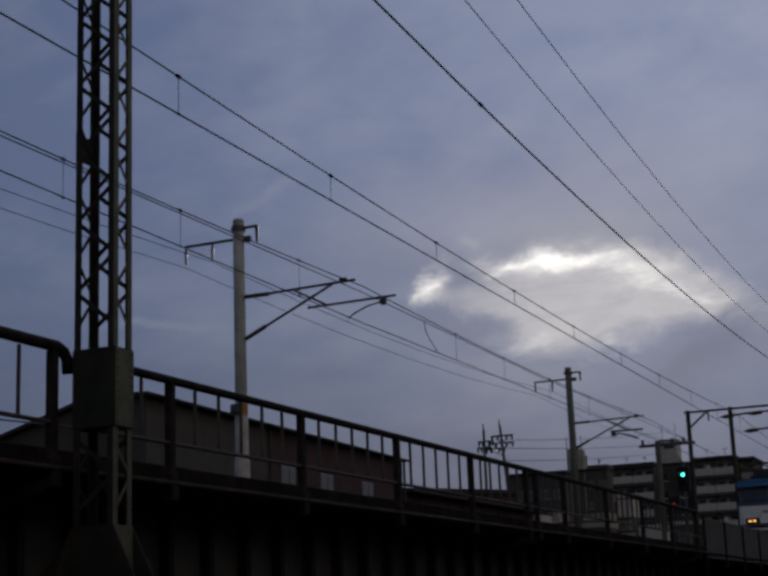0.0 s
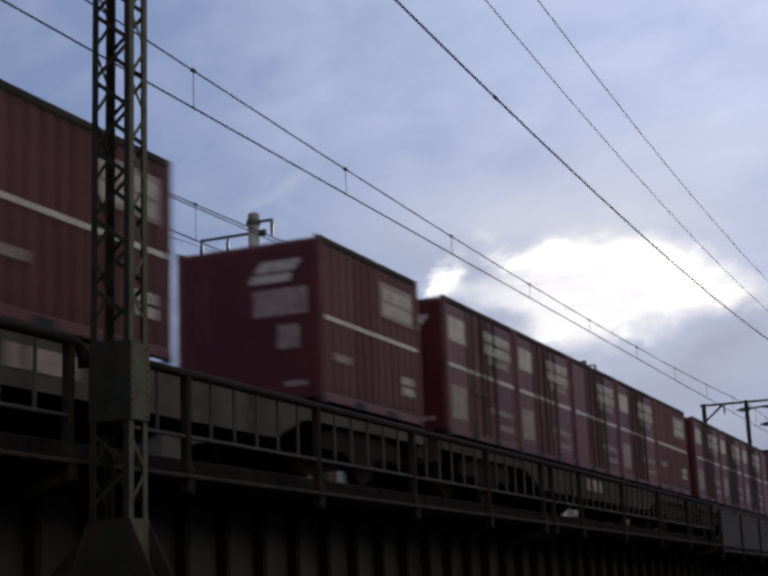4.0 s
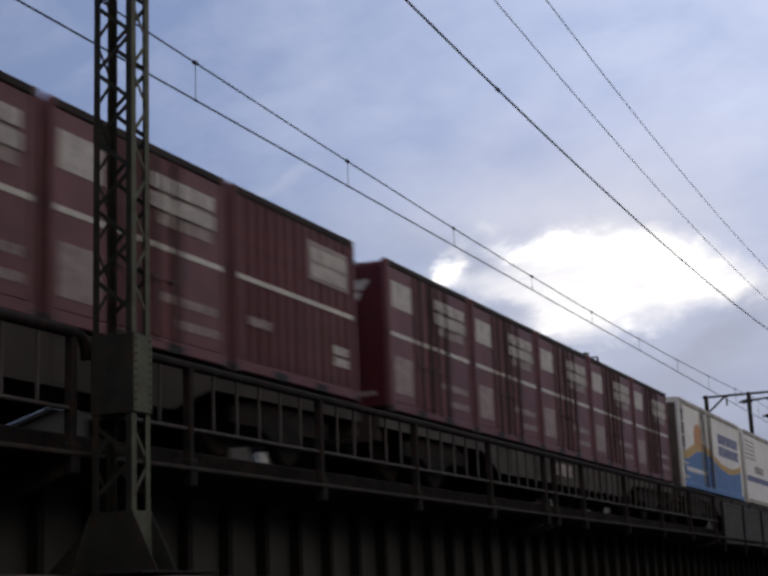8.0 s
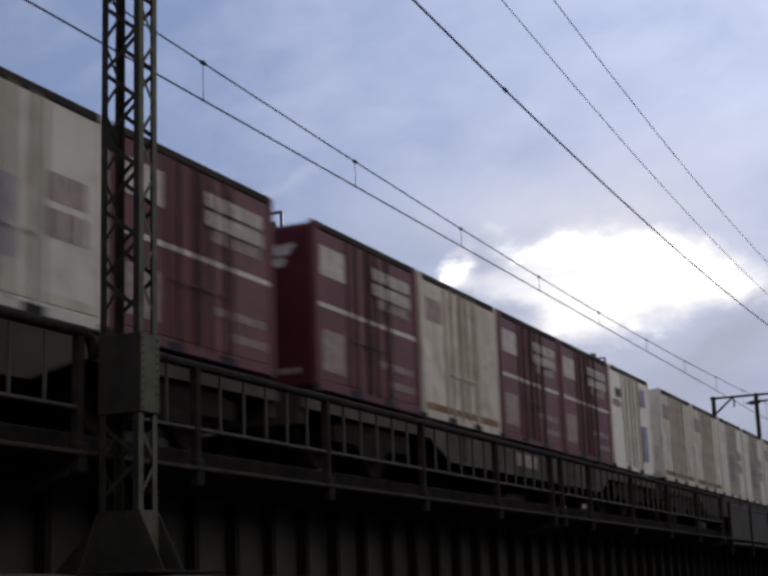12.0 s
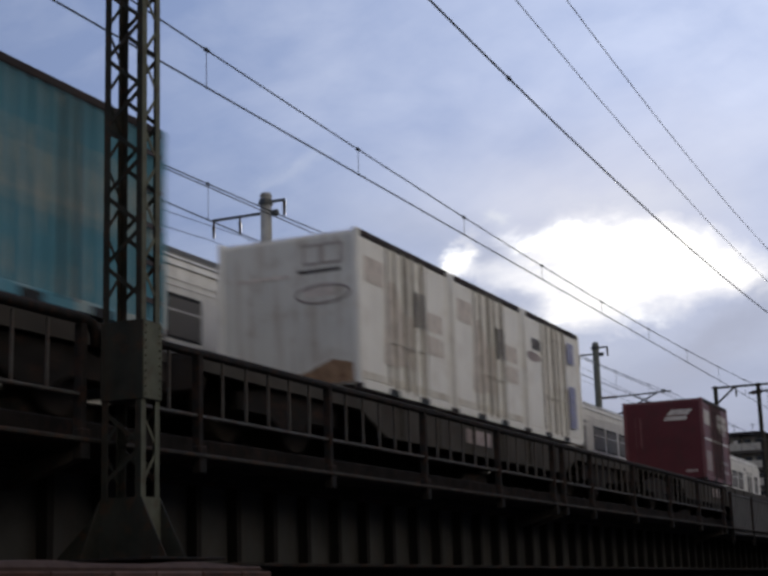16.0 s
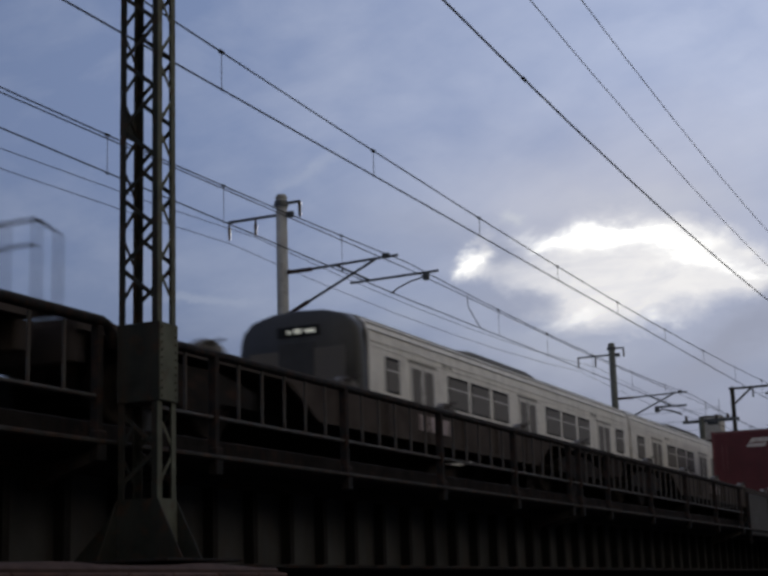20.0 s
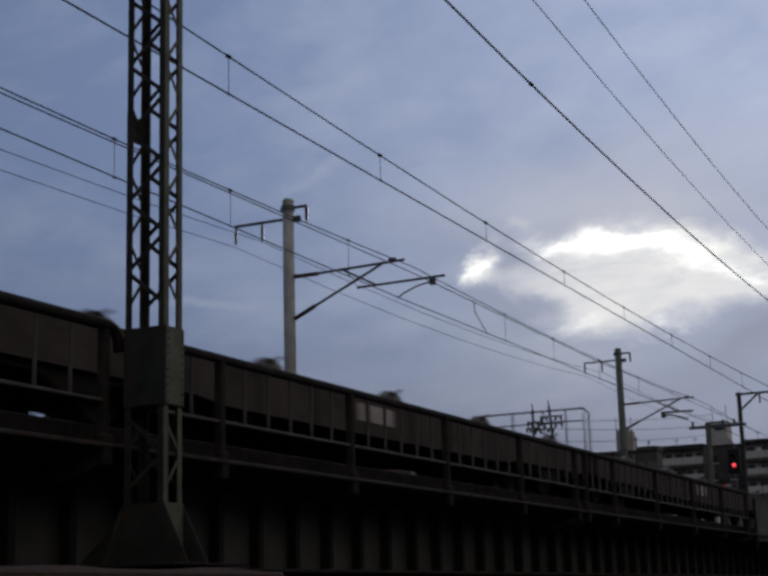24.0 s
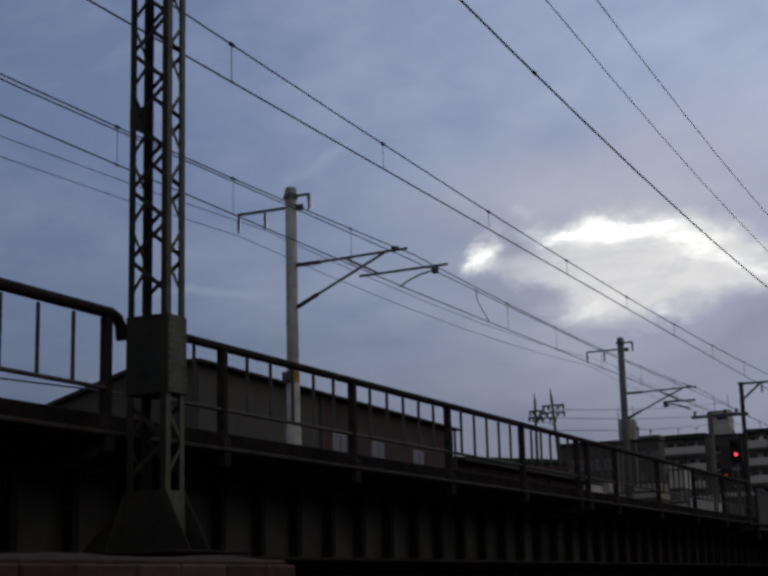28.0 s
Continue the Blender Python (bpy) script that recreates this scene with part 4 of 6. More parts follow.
# ---- buildings ----
def window(parent, x, y, z, w, hgt, glass="glass_pale"):
    """A two-sash sliding window in a wall that faces the tracks."""
    wd = part("window", Mesh().box(x - w / 2 - 0.05, x + w / 2 + 0.05, y - 0.04, y - 0.002, z - hgt / 2 - 0.05, z + hgt / 2 + 0.05, 0.01), "win_frame", parent)
    for s in (-1, 1):
        part("pane", Mesh().box(x + s * w / 4 - w / 4 + 0.03, x + s * w / 4 + w / 4 - 0.03, y - 0.055 - 0.008 * s, y - 0.042, z - hgt / 2 + 0.03, z + hgt / 2 - 0.03), glass, wd)
    part("sill", Mesh().box(x - w / 2 - 0.1, x + w / 2 + 0.1, y - 0.12, y, z - hgt / 2 - 0.12, z - hgt / 2 - 0.055, 0.01), "win_frame", wd)


def build_warehouse():
    b = thing("warehouse", "long grey and brick warehouse with a low dark roof", "building", pose(1.434, -3.235, -0.04, 0, 0, 3.11))
    Y = 25.0
    part("wall", Mesh().loft([[(x, Y, 0), (x, Y, 8.5), (x, 26.8, 8.55), (x, 33.0, 6.68), (x, 33.0, 0)] for x in (37.15, 45.88)]), "render_grey", b, "grey cement-rendered wall")
    part("wall", Mesh().loft([[(x, Y + 0.02, 0), (x, Y + 0.02, 8.5), (x, 26.8, 8.55), (x, 33.0, 6.68), (x, 33.0, 0)] for x in (45.9, 60.3)]), "brick", b, "red-brown brick wall")
    # the gable falls away behind
    part("roof", Mesh().loft([[(x, 24.8, 8.51), (x, 24.8, 8.62), (x, 26.8, 8.68), (x, 33.4, 6.71), (x, 33.4, 6.59), (x, 26.8, 8.56)] for x in (36.9, 60.5)]), "roof_dark", b)
    part("gutter", Mesh().box(37.0, 60.45, 24.66, 24.79, 8.48, 8.58, 0.03), "roof_dark", b)
    for x in (45.9, 60.25):
        part("downpipe", Mesh().tube((x, 24.9, 0), (x, 24.9, 8.5), 0.06), "plaster_dim", b)
    for x in (47.65, 51.35, 55.8):
        window(b, x, Y + 0.02, 6.88, 1.15, 0.66)
    c = thing("low_shed", "low brown-walled shed with a sloping lean-to roof", "building")
    part("wall", Mesh().box(60.8, 80.0, 25.2, 29.0, 0, 7.05), "brick", c)
    part("roof", Mesh().loft([[(x, 24.6, 7.14), (x, 24.6, 7.26), (x, 29.3, 7.9), (x, 29.3, 7.3), (x, 25.2, 7.1)] for x in (60.6, 80.3)]), "roof_dark", c)
    for k in range(4):
        part("downpipe", Mesh().tube((62.5 + 5.6 * k, 25.1, 0), (62.5 + 5.6 * k, 25.1, 7.0), 0.05), "plaster_dim", c)


build_warehouse()


def build_apartment(x, y, nx, nf, z0, label, bay, fl, top=0.0, seed=1):
    """A block whose front, with solid balcony fronts, faces along the tracks."""
    rng = random.Random(seed)
    a = thing("apartment_block", label, "building", pose(x, y, z0, 0, 0, -90))
    W, H = nx * bay, nf * fl
    part("wall", Mesh().box(0, W, 0, 11, 0, H), "plaster", a, "pale plastered wall")
    part("roof", Mesh().box(-0.35, W + 0.35, -1.5, 11.4, H - 0.30, H + 0.25 + top, 0.05), "roof_dark", a)
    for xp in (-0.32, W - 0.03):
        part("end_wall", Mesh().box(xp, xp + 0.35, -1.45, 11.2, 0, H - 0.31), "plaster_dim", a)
    # dim slabs and partitions carry the shade under each balcony in their colour
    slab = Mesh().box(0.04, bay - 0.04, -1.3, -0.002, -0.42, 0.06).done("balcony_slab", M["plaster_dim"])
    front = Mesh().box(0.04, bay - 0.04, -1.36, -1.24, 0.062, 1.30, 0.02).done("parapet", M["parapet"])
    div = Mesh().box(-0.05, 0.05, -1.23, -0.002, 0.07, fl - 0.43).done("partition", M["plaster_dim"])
    door = Mesh().box(bay * 0.08, bay * 0.42, -0.05, -0.01, 0.1, 2.1).done("pane", M["glass"])
    door2 = Mesh().box(bay * 0.60, bay * 0.90, -0.05, -0.01, 0.8, 2.1).done("pane", M["glass"])
    cloth = [Mesh().box(-0.02 - 0.3 * k, 0.36, -1.22, -1.19, 1.1, 1.75 + 0.1 * k).done("laundry", M["logo" if k else "logo_dim"]) for k in range(2)]
    for f in range(nf):
        for k in range(nx):
            bal = part("balcony", slab, "", a)
            bal.location = (k * bay, 0, f * fl)
            part("parapet", front, "", bal)
            if k:
                part("partition", div, "", bal)
            part("pane", door, "", bal)
            part("pane", door2, "", bal)
            if rng.random() < 0.3:
                part("laundry", cloth[rng.randrange(2)], "", bal, "pale washing on the balcony").location.x = bay * rng.uniform(0.3, 0.8)
    for k in range(2):
        q = W * (0.25 + 0.45 * k)
        part("aerial", Mesh().tube((q, 3, H + 0.2), (q, 3, H + 2.0), 0.05, 5).tube((q - 0.5, 3, H + 1.8), (q + 0.5, 3, H + 1.8), 0.05, 5), "galv", a)
    return a


def build_stair_wing(x, y, w, hgt):
    a = thing("stair_wing", "dim brown stair wing with a pale lift tower", "building", pose(x, y, 0, 0, 0, -90))
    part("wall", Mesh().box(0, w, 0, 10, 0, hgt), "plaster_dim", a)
    part("roof", Mesh().box(-0.1, w + 0.1, -0.2, 10.2, hgt + 0.002, hgt + 0.3, 0.04), "brick", a)
    pane = Mesh().box(-0.6, 0.6, -0.04, -0.005, -0.5, 0.6).done("pane", M["glass"])
    sill = Mesh().box(-0.75, 0.75, -0.12, -0.002, -0.75, -0.55).done("sill", M["parapet"])
    for k in range(8):
        for q in (1.3, 4.6):
            p = part("pane", pane, "", a)
            p.location = (q, 0, 3.0 + 2.97 * k)
            part("sill", sill, "", p)
    t = part("lift_tower", Mesh().box(0.9, 3.75, 0.5, 4.5, hgt + 0.3, hgt + 4.3, 0.05), "parapet", a, "pale plastered lift tower")
    part("tower_cap", Mesh().box(0.75, 3.9, 0.35, 4.65, hgt + 4.302, hgt + 4.5, 0.03), "plaster_dim", t)
    part("louvre", Mesh().box(1.6, 3.4, 0.44, 0.498, hgt + 2.9, hgt + 3.5), "glass", t)
    part("buttress", Mesh().loft([[(1.2, 0.3 + dy, hgt + 0.3), (4.9, 0.3 + dy, hgt + 0.3), (3.76, 0.3 + dy, hgt + 1.9), (2.0, 0.3 + dy, hgt + 1.2)] for dy in (0.0, 0.19)]), "parapet", t)
    for q in (1.1, 3.5):
        part("lightning_rod", Mesh().tube((q, 2, hgt + 4.5), (q, 2, hgt + 7.4), 0.05, 5), "galv", t)
    return a


build_apartment(250, 63.65, 2, 9, -0.9, "pale plastered apartment block with solid concrete balconies", 3.65, 2.97, 0.25, 1)
build_stair_wing(253, 56.7, 6.9, 26.0)
build_apartment(249.5, 49.25, 2, 9, -0.6, "pale apartment block with stacked balconies and a dark roof edge", 3.5, 2.97, 0.0, 3)
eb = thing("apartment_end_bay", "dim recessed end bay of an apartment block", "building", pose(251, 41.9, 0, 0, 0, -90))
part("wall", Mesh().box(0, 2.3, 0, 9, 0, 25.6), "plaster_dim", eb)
part("roof", Mesh().box(-0.0, 2.7, -0.8, 9.4, 25.602, 26.1, 0.05), "roof_dark", eb)
for k in range(8):
    part("landing", Mesh().box(0.3, 2.9, -1.3, -0.005, 1.5 + 2.97 * k, 2.6 + 2.97 * k, 0.03), "plaster", eb)


def build_house(x, y, w, hgt, material, label, wins, roof="roof_dark", deep=3.0, yaw=-90):
    """A plain far building that faces along the tracks."""
    b = thing("town_building", label, "building", pose(x, y, 0, 0, 0, yaw))
    part("wall", Mesh().box(0, w, 0, deep, 0, hgt), material, b)
    part("roof", Mesh().box(-0.15, w + 0.15, -0.2, deep + 0.2, hgt + 0.002, hgt + 0.35, 0.05), roof, b)
    for wx, wz in wins:
        window(b, wx, 0, wz, 1.0, 0.9, "glass_pale")
    return b


gh = build_house(200, 57.5, 5.7, 20.9, "plaster_dim", "grey plain-walled town building with small windows", [(3.2, 18.9), (3.2, 16.0), (5.0, 18.9), (3.2, 13.0), (5.0, 13.0)])
part("stair_hut", Mesh().box(2.7, 5.6, 1.0, 4.0, 21.25, 21.75), "plaster_dim", gh)
for q, zt in ((2.6, 23.2), (4.4, 22.6)):
    part("aerial", Mesh().tube((q, 1, 21.2), (q, 1, zt), 0.09, 5).tube((q - 0.3, 1, zt - 0.3), (q + 0.3, 1, zt - 0.3), 0.05, 5), "galv", gh)
part("pipe", Mesh().tube((2.45, -0.1, 6), (2.45, -0.1, 20.6), 0.09, 6), "plaster", gh)
lb = build_house(150, 49.75, 6.3, 16.0, "plaster_dim", "brown-grey town building with banded balconies", [(1.0 + 1.5 * i, 13.9 - 2.7 * j) for j in range(3) for i in range(4)])
for k in range(3):
    part("balcony_band", Mesh().box(0.1, 6.2, -0.9, -0.07, 11.6 - 2.7 * k, 12.3 - 2.7 * k, 0.03), "plaster_dim", lb)
tw = thing("tower_building", "slender pale tapering tower building with roof rods", "building", pose(262, 75.6, 0, 0, 0, -90))
part("shaft", Mesh().loft([[(a, 0, z), (b, 0, z), (b, 4, z), (a, 4, z)] for z, a, b in ((0, -0.1, 3.6), (26.6, -0.1, 3.6), (27.6, 0.3, 3.2), (31.2, 0.55, 2.7))]), "plaster", tw, "pale tapering shaft")
part("window", Mesh().box(1.0, 2.2, -0.05, 0.2, 28.4, 29.2), "glass", tw)
for q in (0.25, 3.1):
    part("roof_rod", Mesh().tube((q, 0.5, 27.5), (q, 0.5, 33.6), 0.14, 6, 0.06), "galv", tw)
# low depot roofs and walls beside the far tracks
def build_hut(x, y, w, z0, z1, wall, label, post=0.0):
    """A low yard building: a pale upper fascia over a dim wall, with a door and a window."""
    b = thing("yard_building", label, "building", pose(x, y, 0, 0, 0, -90))
    part("wall", Mesh().box(0, w, 0, 3.0, 0, z0), "plaster_dim", b)
    part("fascia", Mesh().box(-0.05, w + 0.05, -0.12, 3.1, z0 + 0.002, z1, 0.02), wall, b, "pale fascia under the roof edge")
    part("roof", Mesh().box(-0.12, w + 0.12, -0.2, 3.2, z1 + 0.002, z1 + 0.12, 0.02), "roof_dark", b)
    window(b, w * 0.3, 0, z0 - 0.7, min(1.0, w * 0.4), 0.7)
    part("door", Mesh().box(w * 0.62, w * 0.9, -0.05, -0.005, z0 - 2.2, z0 - 0.2, 0.01), "win_frame", b)
    if post:
        part("vent_pipe", Mesh().tube((post, 1.0, z1), (post, 1.0, z1 + 0.75), 0.11, 8), "parapet", b, "short pale vent pipe")


# low yard sheds and huts beside the far tracks
cs = build_house(85.0, 35.4, 9.3, 9.3, "brick", "long brown brick yard shed with a flat dark roof", [(5.0, 7.2)], yaw=-33.6)
for k in range(3):
    part("downpipe", Mesh().tube((1.0 + 2.9 * k, -0.08, 0), (1.0 + 2.9 * k, -0.08, 9.4), 0.05), "plaster_dim", cs)
build_hut(89, 31.1, 3.3, 7.25, 7.75, "parapet", "low yard hut with a pale fascia and vent pipe", 0.9)
build_hut(120, 37.3, 1.7, 8.6, 9.9, "plaster", "small grey yard hut between taller walls")
build_hut(122, 33.9, 2.2, 8.4, 9.75, "plaster", "small grey yard hut with a blank upper wall")
build_hut(118, 35.0, 3.9, 8.3, 8.75, "plaster", "long low yard shed with a pale eave")
build_hut(125, 31.7, 1.4, 9.4, 10.95, "parapet", "narrow pale yard hut")
build_hut(112, 28.2, 1.1, 6.9, 7.4, "parapet", "tiny yard hut with a pale eave")
build_hut(112, 26.75, 1.65, 6.7, 7.95, "parapet", "small pale-walled yard hut by the tracks")
build_house(128, 31.0, 6.0, 8.6, "plaster_dim", "low brown-grey depot shed by the tracks", [(2.0, 7.4), (4.4, 7.4)], "parapet")


def build_utility(x, yb, yt, z1, arms):
    u = thing("utility_pole", "dark street utility pole with crossarms and hanging insulators", "pole", group="utility poles")
    part("shaft", Mesh().tube((x, yb, 0), (x, yt, z1), 0.2, 10, 0.11), "pole_dark", u)
    part("spike", Mesh().tube((x, yt, z1), (x, yt + 0.05, z1 + 0.5), 0.05, 6), "galv", u)
    for z, a, b in arms:
        c = part("crossarm", Mesh().box(x - 0.07, x + 0.07, a, b, z, z + 0.13, 0.02), "galv", u)
        for k in range(4):
            q = a + 0.1 + (b - a - 0.2) * (0, 0.28, 0.72, 1)[k]
            part("insulator", Mesh().tube((x, q, z - 0.005), (x, q, z - 0.32), 0.10, 8, 0.07), "porcelain", c)
        part("stay", Mesh().tube((x, a + 0.25, z), (x, yt - 0.05, z - 0.55), 0.03, 5).tube((x, b - 0.25, z), (x, yt - 0.05, z - 0.55), 0.03, 5), "galv", c)


build_utility(118.0, 38.3, 39.7, 17.5, ((16.50, 38.55, 40.55), (15.88, 38.50, 40.8), (15.45, 39.3, 41.1)))
build_utility(117.0, 40.9, 40.83, 17.1, ((16.0, 39.95, 41.4), (15.48, 40.2, 41.5)))
for a, b in (((118.0, 39.56, 15.5), (250, 51.1, 29.7)), ((118.0, 39.47, 14.4), (250, 51.3, 28.2)), ((118.0, 39.6, 16.2), (250, 52.0, 31.6))):
    ln = thing("power_cable", "distant dark street cable between poles", "overhead wire", group="street cables")
    pa, pb = Vector(a), Vector(b)
    part("cable", Mesh().path([pa + (pb - pa) * (k / 8) - Vector((0, 0, 2.0 * k / 8 * (1 - k / 8))) for k in range(9)], 0.03, 5), "wire", ln)

# ---- containers ----
CL, CW, CH = 3.715, 2.45, 2.50
shared = {}


def once(key, make, material, smooth=False):
    """One mesh for all alike pieces."""
    if key not in shared:
        shared[key] = make().done(key.split("/")[0], M[material], smooth)
    return shared[key]


def bars(x0, x1, z0, z1, n, y, seed, rows=1):
    """Blocks of paint in place of lettering."""
    rng = random.Random(seed)
    ms = Mesh()
    for r in range(rows):
        za = z0 + (z1 - z0) * r / rows
        zb = z0 + (z1 - z0) * (r + 0.78) / rows
        x = x0
        while x < x1 - 0.03:
            w = min((x1 - x0) / n * rng.uniform(0.6, 1.0), x1 - x)
            ms.box(x, x + w * 0.78, y - 0.004, y, za, zb)
            x += w
    return ms


def build_container(kind, label):
    c = thing("freight_container", label, "container", group="freight containers")
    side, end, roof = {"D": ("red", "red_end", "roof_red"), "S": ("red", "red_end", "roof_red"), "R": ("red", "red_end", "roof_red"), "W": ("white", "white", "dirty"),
                       "C": ("cream", "cream", "dirty"), "G": ("dirty", "dirty", "dirty"), "B": ("blue_pale", "blue", "blue"), "F": ("white_clean", "white", "dirty"), "P": ("white_clean", "white", "dirty"), "V": ("white", "white", "dirty")}[kind]
    hw = CW / 2
    ribbed = kind in "RBVG"
    # D and S rods are thick and dark to include the shadows they cast
    rod = "steel_bar" if kind in "DS" else "dirty"
    y0 = -hw + (0.075 if ribbed else 0.035)
    part("body", Mesh().box(0.03, CL - 0.03, y0, -y0, 0.10, CH - 0.03), side, c)
    for x, s in ((0.0, 1), (CL, -1)):
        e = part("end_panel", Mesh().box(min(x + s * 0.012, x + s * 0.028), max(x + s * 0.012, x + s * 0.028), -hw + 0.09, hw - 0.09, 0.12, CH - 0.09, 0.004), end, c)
        if kind in "DSR" and s == 1:
            part("emblem", Mesh().plate([(0.012, -0.12, 2.02), (0.012, -0.78, 2.02), (0.012, -0.92, 2.18), (0.012, -0.26, 2.18)], (-1, 0, 0), 0.004)
                 .plate([(0.012, -0.02, 1.86), (0.012, -0.70, 1.86), (0.012, -0.76, 1.98), (0.012, -0.08, 1.98)], (-1, 0, 0), 0.004), "logo", e, "white painted emblem")
            for yy in (0.86, 0.70):
                part("hinge_strip", Mesh().box(0.004, 0.012, yy - 0.02, yy + 0.02, 1.1, 2.0), "red", e)
            part("lettering", Mesh().box(0.007, 0.0115, -0.95, -0.6, 0.28, 0.36), "logo_dim", e)
            if kind == "R":
                part("notice_plate", Mesh().box(0.006, 0.011, -1.0, -0.1, 1.35, 1.75), "logo_dim", e, "pale notice board")
                part("label_plate", Mesh().box(0.006, 0.011, -0.85, -0.5, 0.85, 1.2), "logo_dim", e)
        if kind == "P" and s == 1:
            for ya, yb, za, zb in ((-0.95, -0.62, 2.0, 2.3), (-0.58, -0.30, 2.0, 2.3)):
                part("emblem", Mesh().path([(0.011, ya, za), (0.011, ya, zb), (0.011, yb, zb), (0.011, yb, za), (0.011, ya + 0.02, za)], 0.018, 4), "logo_dim", e)
            part("lettering", Mesh().box(0.006, 0.011, -0.92, -0.2, 1.86, 1.91), "steel_bar", e)
            ring = [(0.011, -0.62 + 0.46 * math.cos(a), 1.52 + 0.14 * math.sin(a)) for a in [2 * math.pi * k / 20 for k in range(21)]]
            part("emblem", Mesh().path(ring, 0.018, 4), "logo_dim", e, "faded oval emblem")
            part("lettering", Mesh().box(0.006, 0.0115, -0.8, -0.3, 1.48, 1.62).box(0.006, 0.0115, -0.05, 0.9, 1.82, 1.88), "mark_faint", e)
            part("scrape", Mesh().plate([(0.0115, -1.1, 0.13), (0.0115, -1.1, 0.42), (0.0115, -0.75, 0.50), (0.0115, -0.35, 0.34), (0.0115, 0.1, 0.22), (0.0115, 0.35, 0.13)], (-1, 0, 0), 0.004), "rust_brown", e, "rusty scrape low on the end")
        if kind in "WCF" and s == 1:
            part("emblem", Mesh().box(0.006, 0.011, -0.75, -0.25, 1.95, 2.25), "logo_dim", e)
            part("lettering", Mesh().plate([(0.011, 0.05, 1.62), (0.011, -0.85, 1.55), (0.011, -0.95, 1.68), (0.011, 0.0, 1.82)], (-1, 0, 0), 0.004), "logo_dim", e)
    post = once("corner_post/" + side, lambda: Mesh().box(-0.05, 0.05, -0.05, 0.05, 0.0, CH, 0.012), side)
    cast = once("corner_casting", lambda: Mesh().box(-0.056, 0.056, -0.056, 0.056, 0.0, 0.11, 0.01), "steel_bar")
    for x in (0.05, CL - 0.05):
        for y in (-hw + 0.05, hw - 0.05):
            p = part("corner_post", post, "", c)
            p.location = (x, y, 0)
            part("corner_casting", cast, "", p)
    # near-black top rails on all paints: the shadow line is in their colour
    for y in (-hw + 0.045, hw - 0.045):
        part("top_rail", Mesh().box(0.1, CL - 0.1, y - 0.04, y + 0.04, CH - 0.11, CH - 0.005, 0.012), "top_dark", c)
        part("bottom_rail", Mesh().box(0.1, CL - 0.1, y - 0.043, y + 0.043, 0.03, 0.17, 0.012), side, c)
    rf = Mesh().box(0.1, CL - 0.1, -hw + 0.085, hw - 0.085, CH - 0.04, CH - 0.01)
    for k in range(9):
        rf.box(0.25 + 0.4 * k, 0.33 + 0.4 * k, -hw + 0.09, hw - 0.09, CH - 0.01, CH + 0.012)
    part("roof", rf, roof, c)
    for x in (1.05, CL - 1.45):
        part("fork_pocket", Mesh().box(x, x + 0.40, -hw - 0.002, -hw + 0.05, 0.02, 0.14, 0.01), "black", c)
    if ribbed:
        rib = once("rib/" + side, lambda: Mesh().loft([[(-0.075, y0, z), (-0.05, y0 - 0.066, z), (0.05, y0 - 0.066, z), (0.075, y0, z)] for z in (0.175, CH - 0.115)]), side)
        for k in range(13):
            part("rib", rib, "", c).location = (0.25 + 0.268 * k, 0, 0)
    else:
        # two door leaves with lock rods, and plain panels beside them
        for x0, x1 in ((0.12, 1.12), (1.14, 1.855), (1.865, 2.58), (2.60, CL - 0.12)):
            d = part("door" if 1.1 < x0 < 2.0 else "side_panel", Mesh().box(x0, x1, y0 - 0.018, y0 - 0.001, 0.18, CH - 0.12, 0.006), side, c)
            if 1.1 < x0 < 2.0:
                rods = (x0 + 0.2, x1 - 0.14)
                for xr in rods:
                    r = part("lock_rod", once("lock_rod/" + rod, lambda: Mesh().tube((0, y0 - 0.045, 0.12), (0, y0 - 0.045, CH - 0.1), 0.021, 6), rod), "", d)
                    r.location.x = xr
                    h = part("handle", once("handle/" + rod, lambda: Mesh().box(-0.16, 0.02, y0 - 0.062, y0 - 0.048, 0.86, 0.90, 0.004), rod), "", r)
        for x in (1.09, 1.86, 2.63):
            part("door_seal", once("door_seal/" + rod, lambda: Mesh().box(-0.022, 0.022, y0 - 0.032, y0 - 0.019, 0.18, CH - 0.12), "top_dark" if rod == "steel_bar" else "grime"), "", c).location.x = x
        for x in (1.125, 2.59):
            part("door_hinge_post", Mesh().box(x - 0.02, x + 0.02, y0 - 0.03, y0, 0.175, CH - 0.115), side, c)
    yl = y0 - 0.0685 if ribbed else y0 - 0.0205
    if kind in "DS":
        if kind == "D":
            part("logo_panel", Mesh().box(0.18, 0.98, yl - 0.004, yl, 1.72, 2.16), "logo", c, "pale painted square")
            part("notice_panel", Mesh().box(0.2, 0.92, yl - 0.004, yl, 0.32, 0.92), "logo_dim", c)
        part("lettering", bars(1.95, 3.4, 1.72, 2.2, 5, yl - 0.03, 3, 2), "logo", c, "white painted marks")
        part("lettering", Mesh().box(2.05, 3.35, yl - 0.005, yl, 1.55, 1.98), "logo_dim", c)
        part("stripe", Mesh().box(0.12, 1.12, yl - 0.004, yl, 1.24, 1.31).box(2.6, CL - 0.12, yl - 0.004, yl, 1.24, 1.31).box(1.14, 2.58, yl - 0.004, yl, 1.24, 1.31), "stripe", c, "thin white stripe")
        part("lettering", bars(2.2, 3.5, 0.62, 0.76, 7, yl, 5), "logo_dim", c)
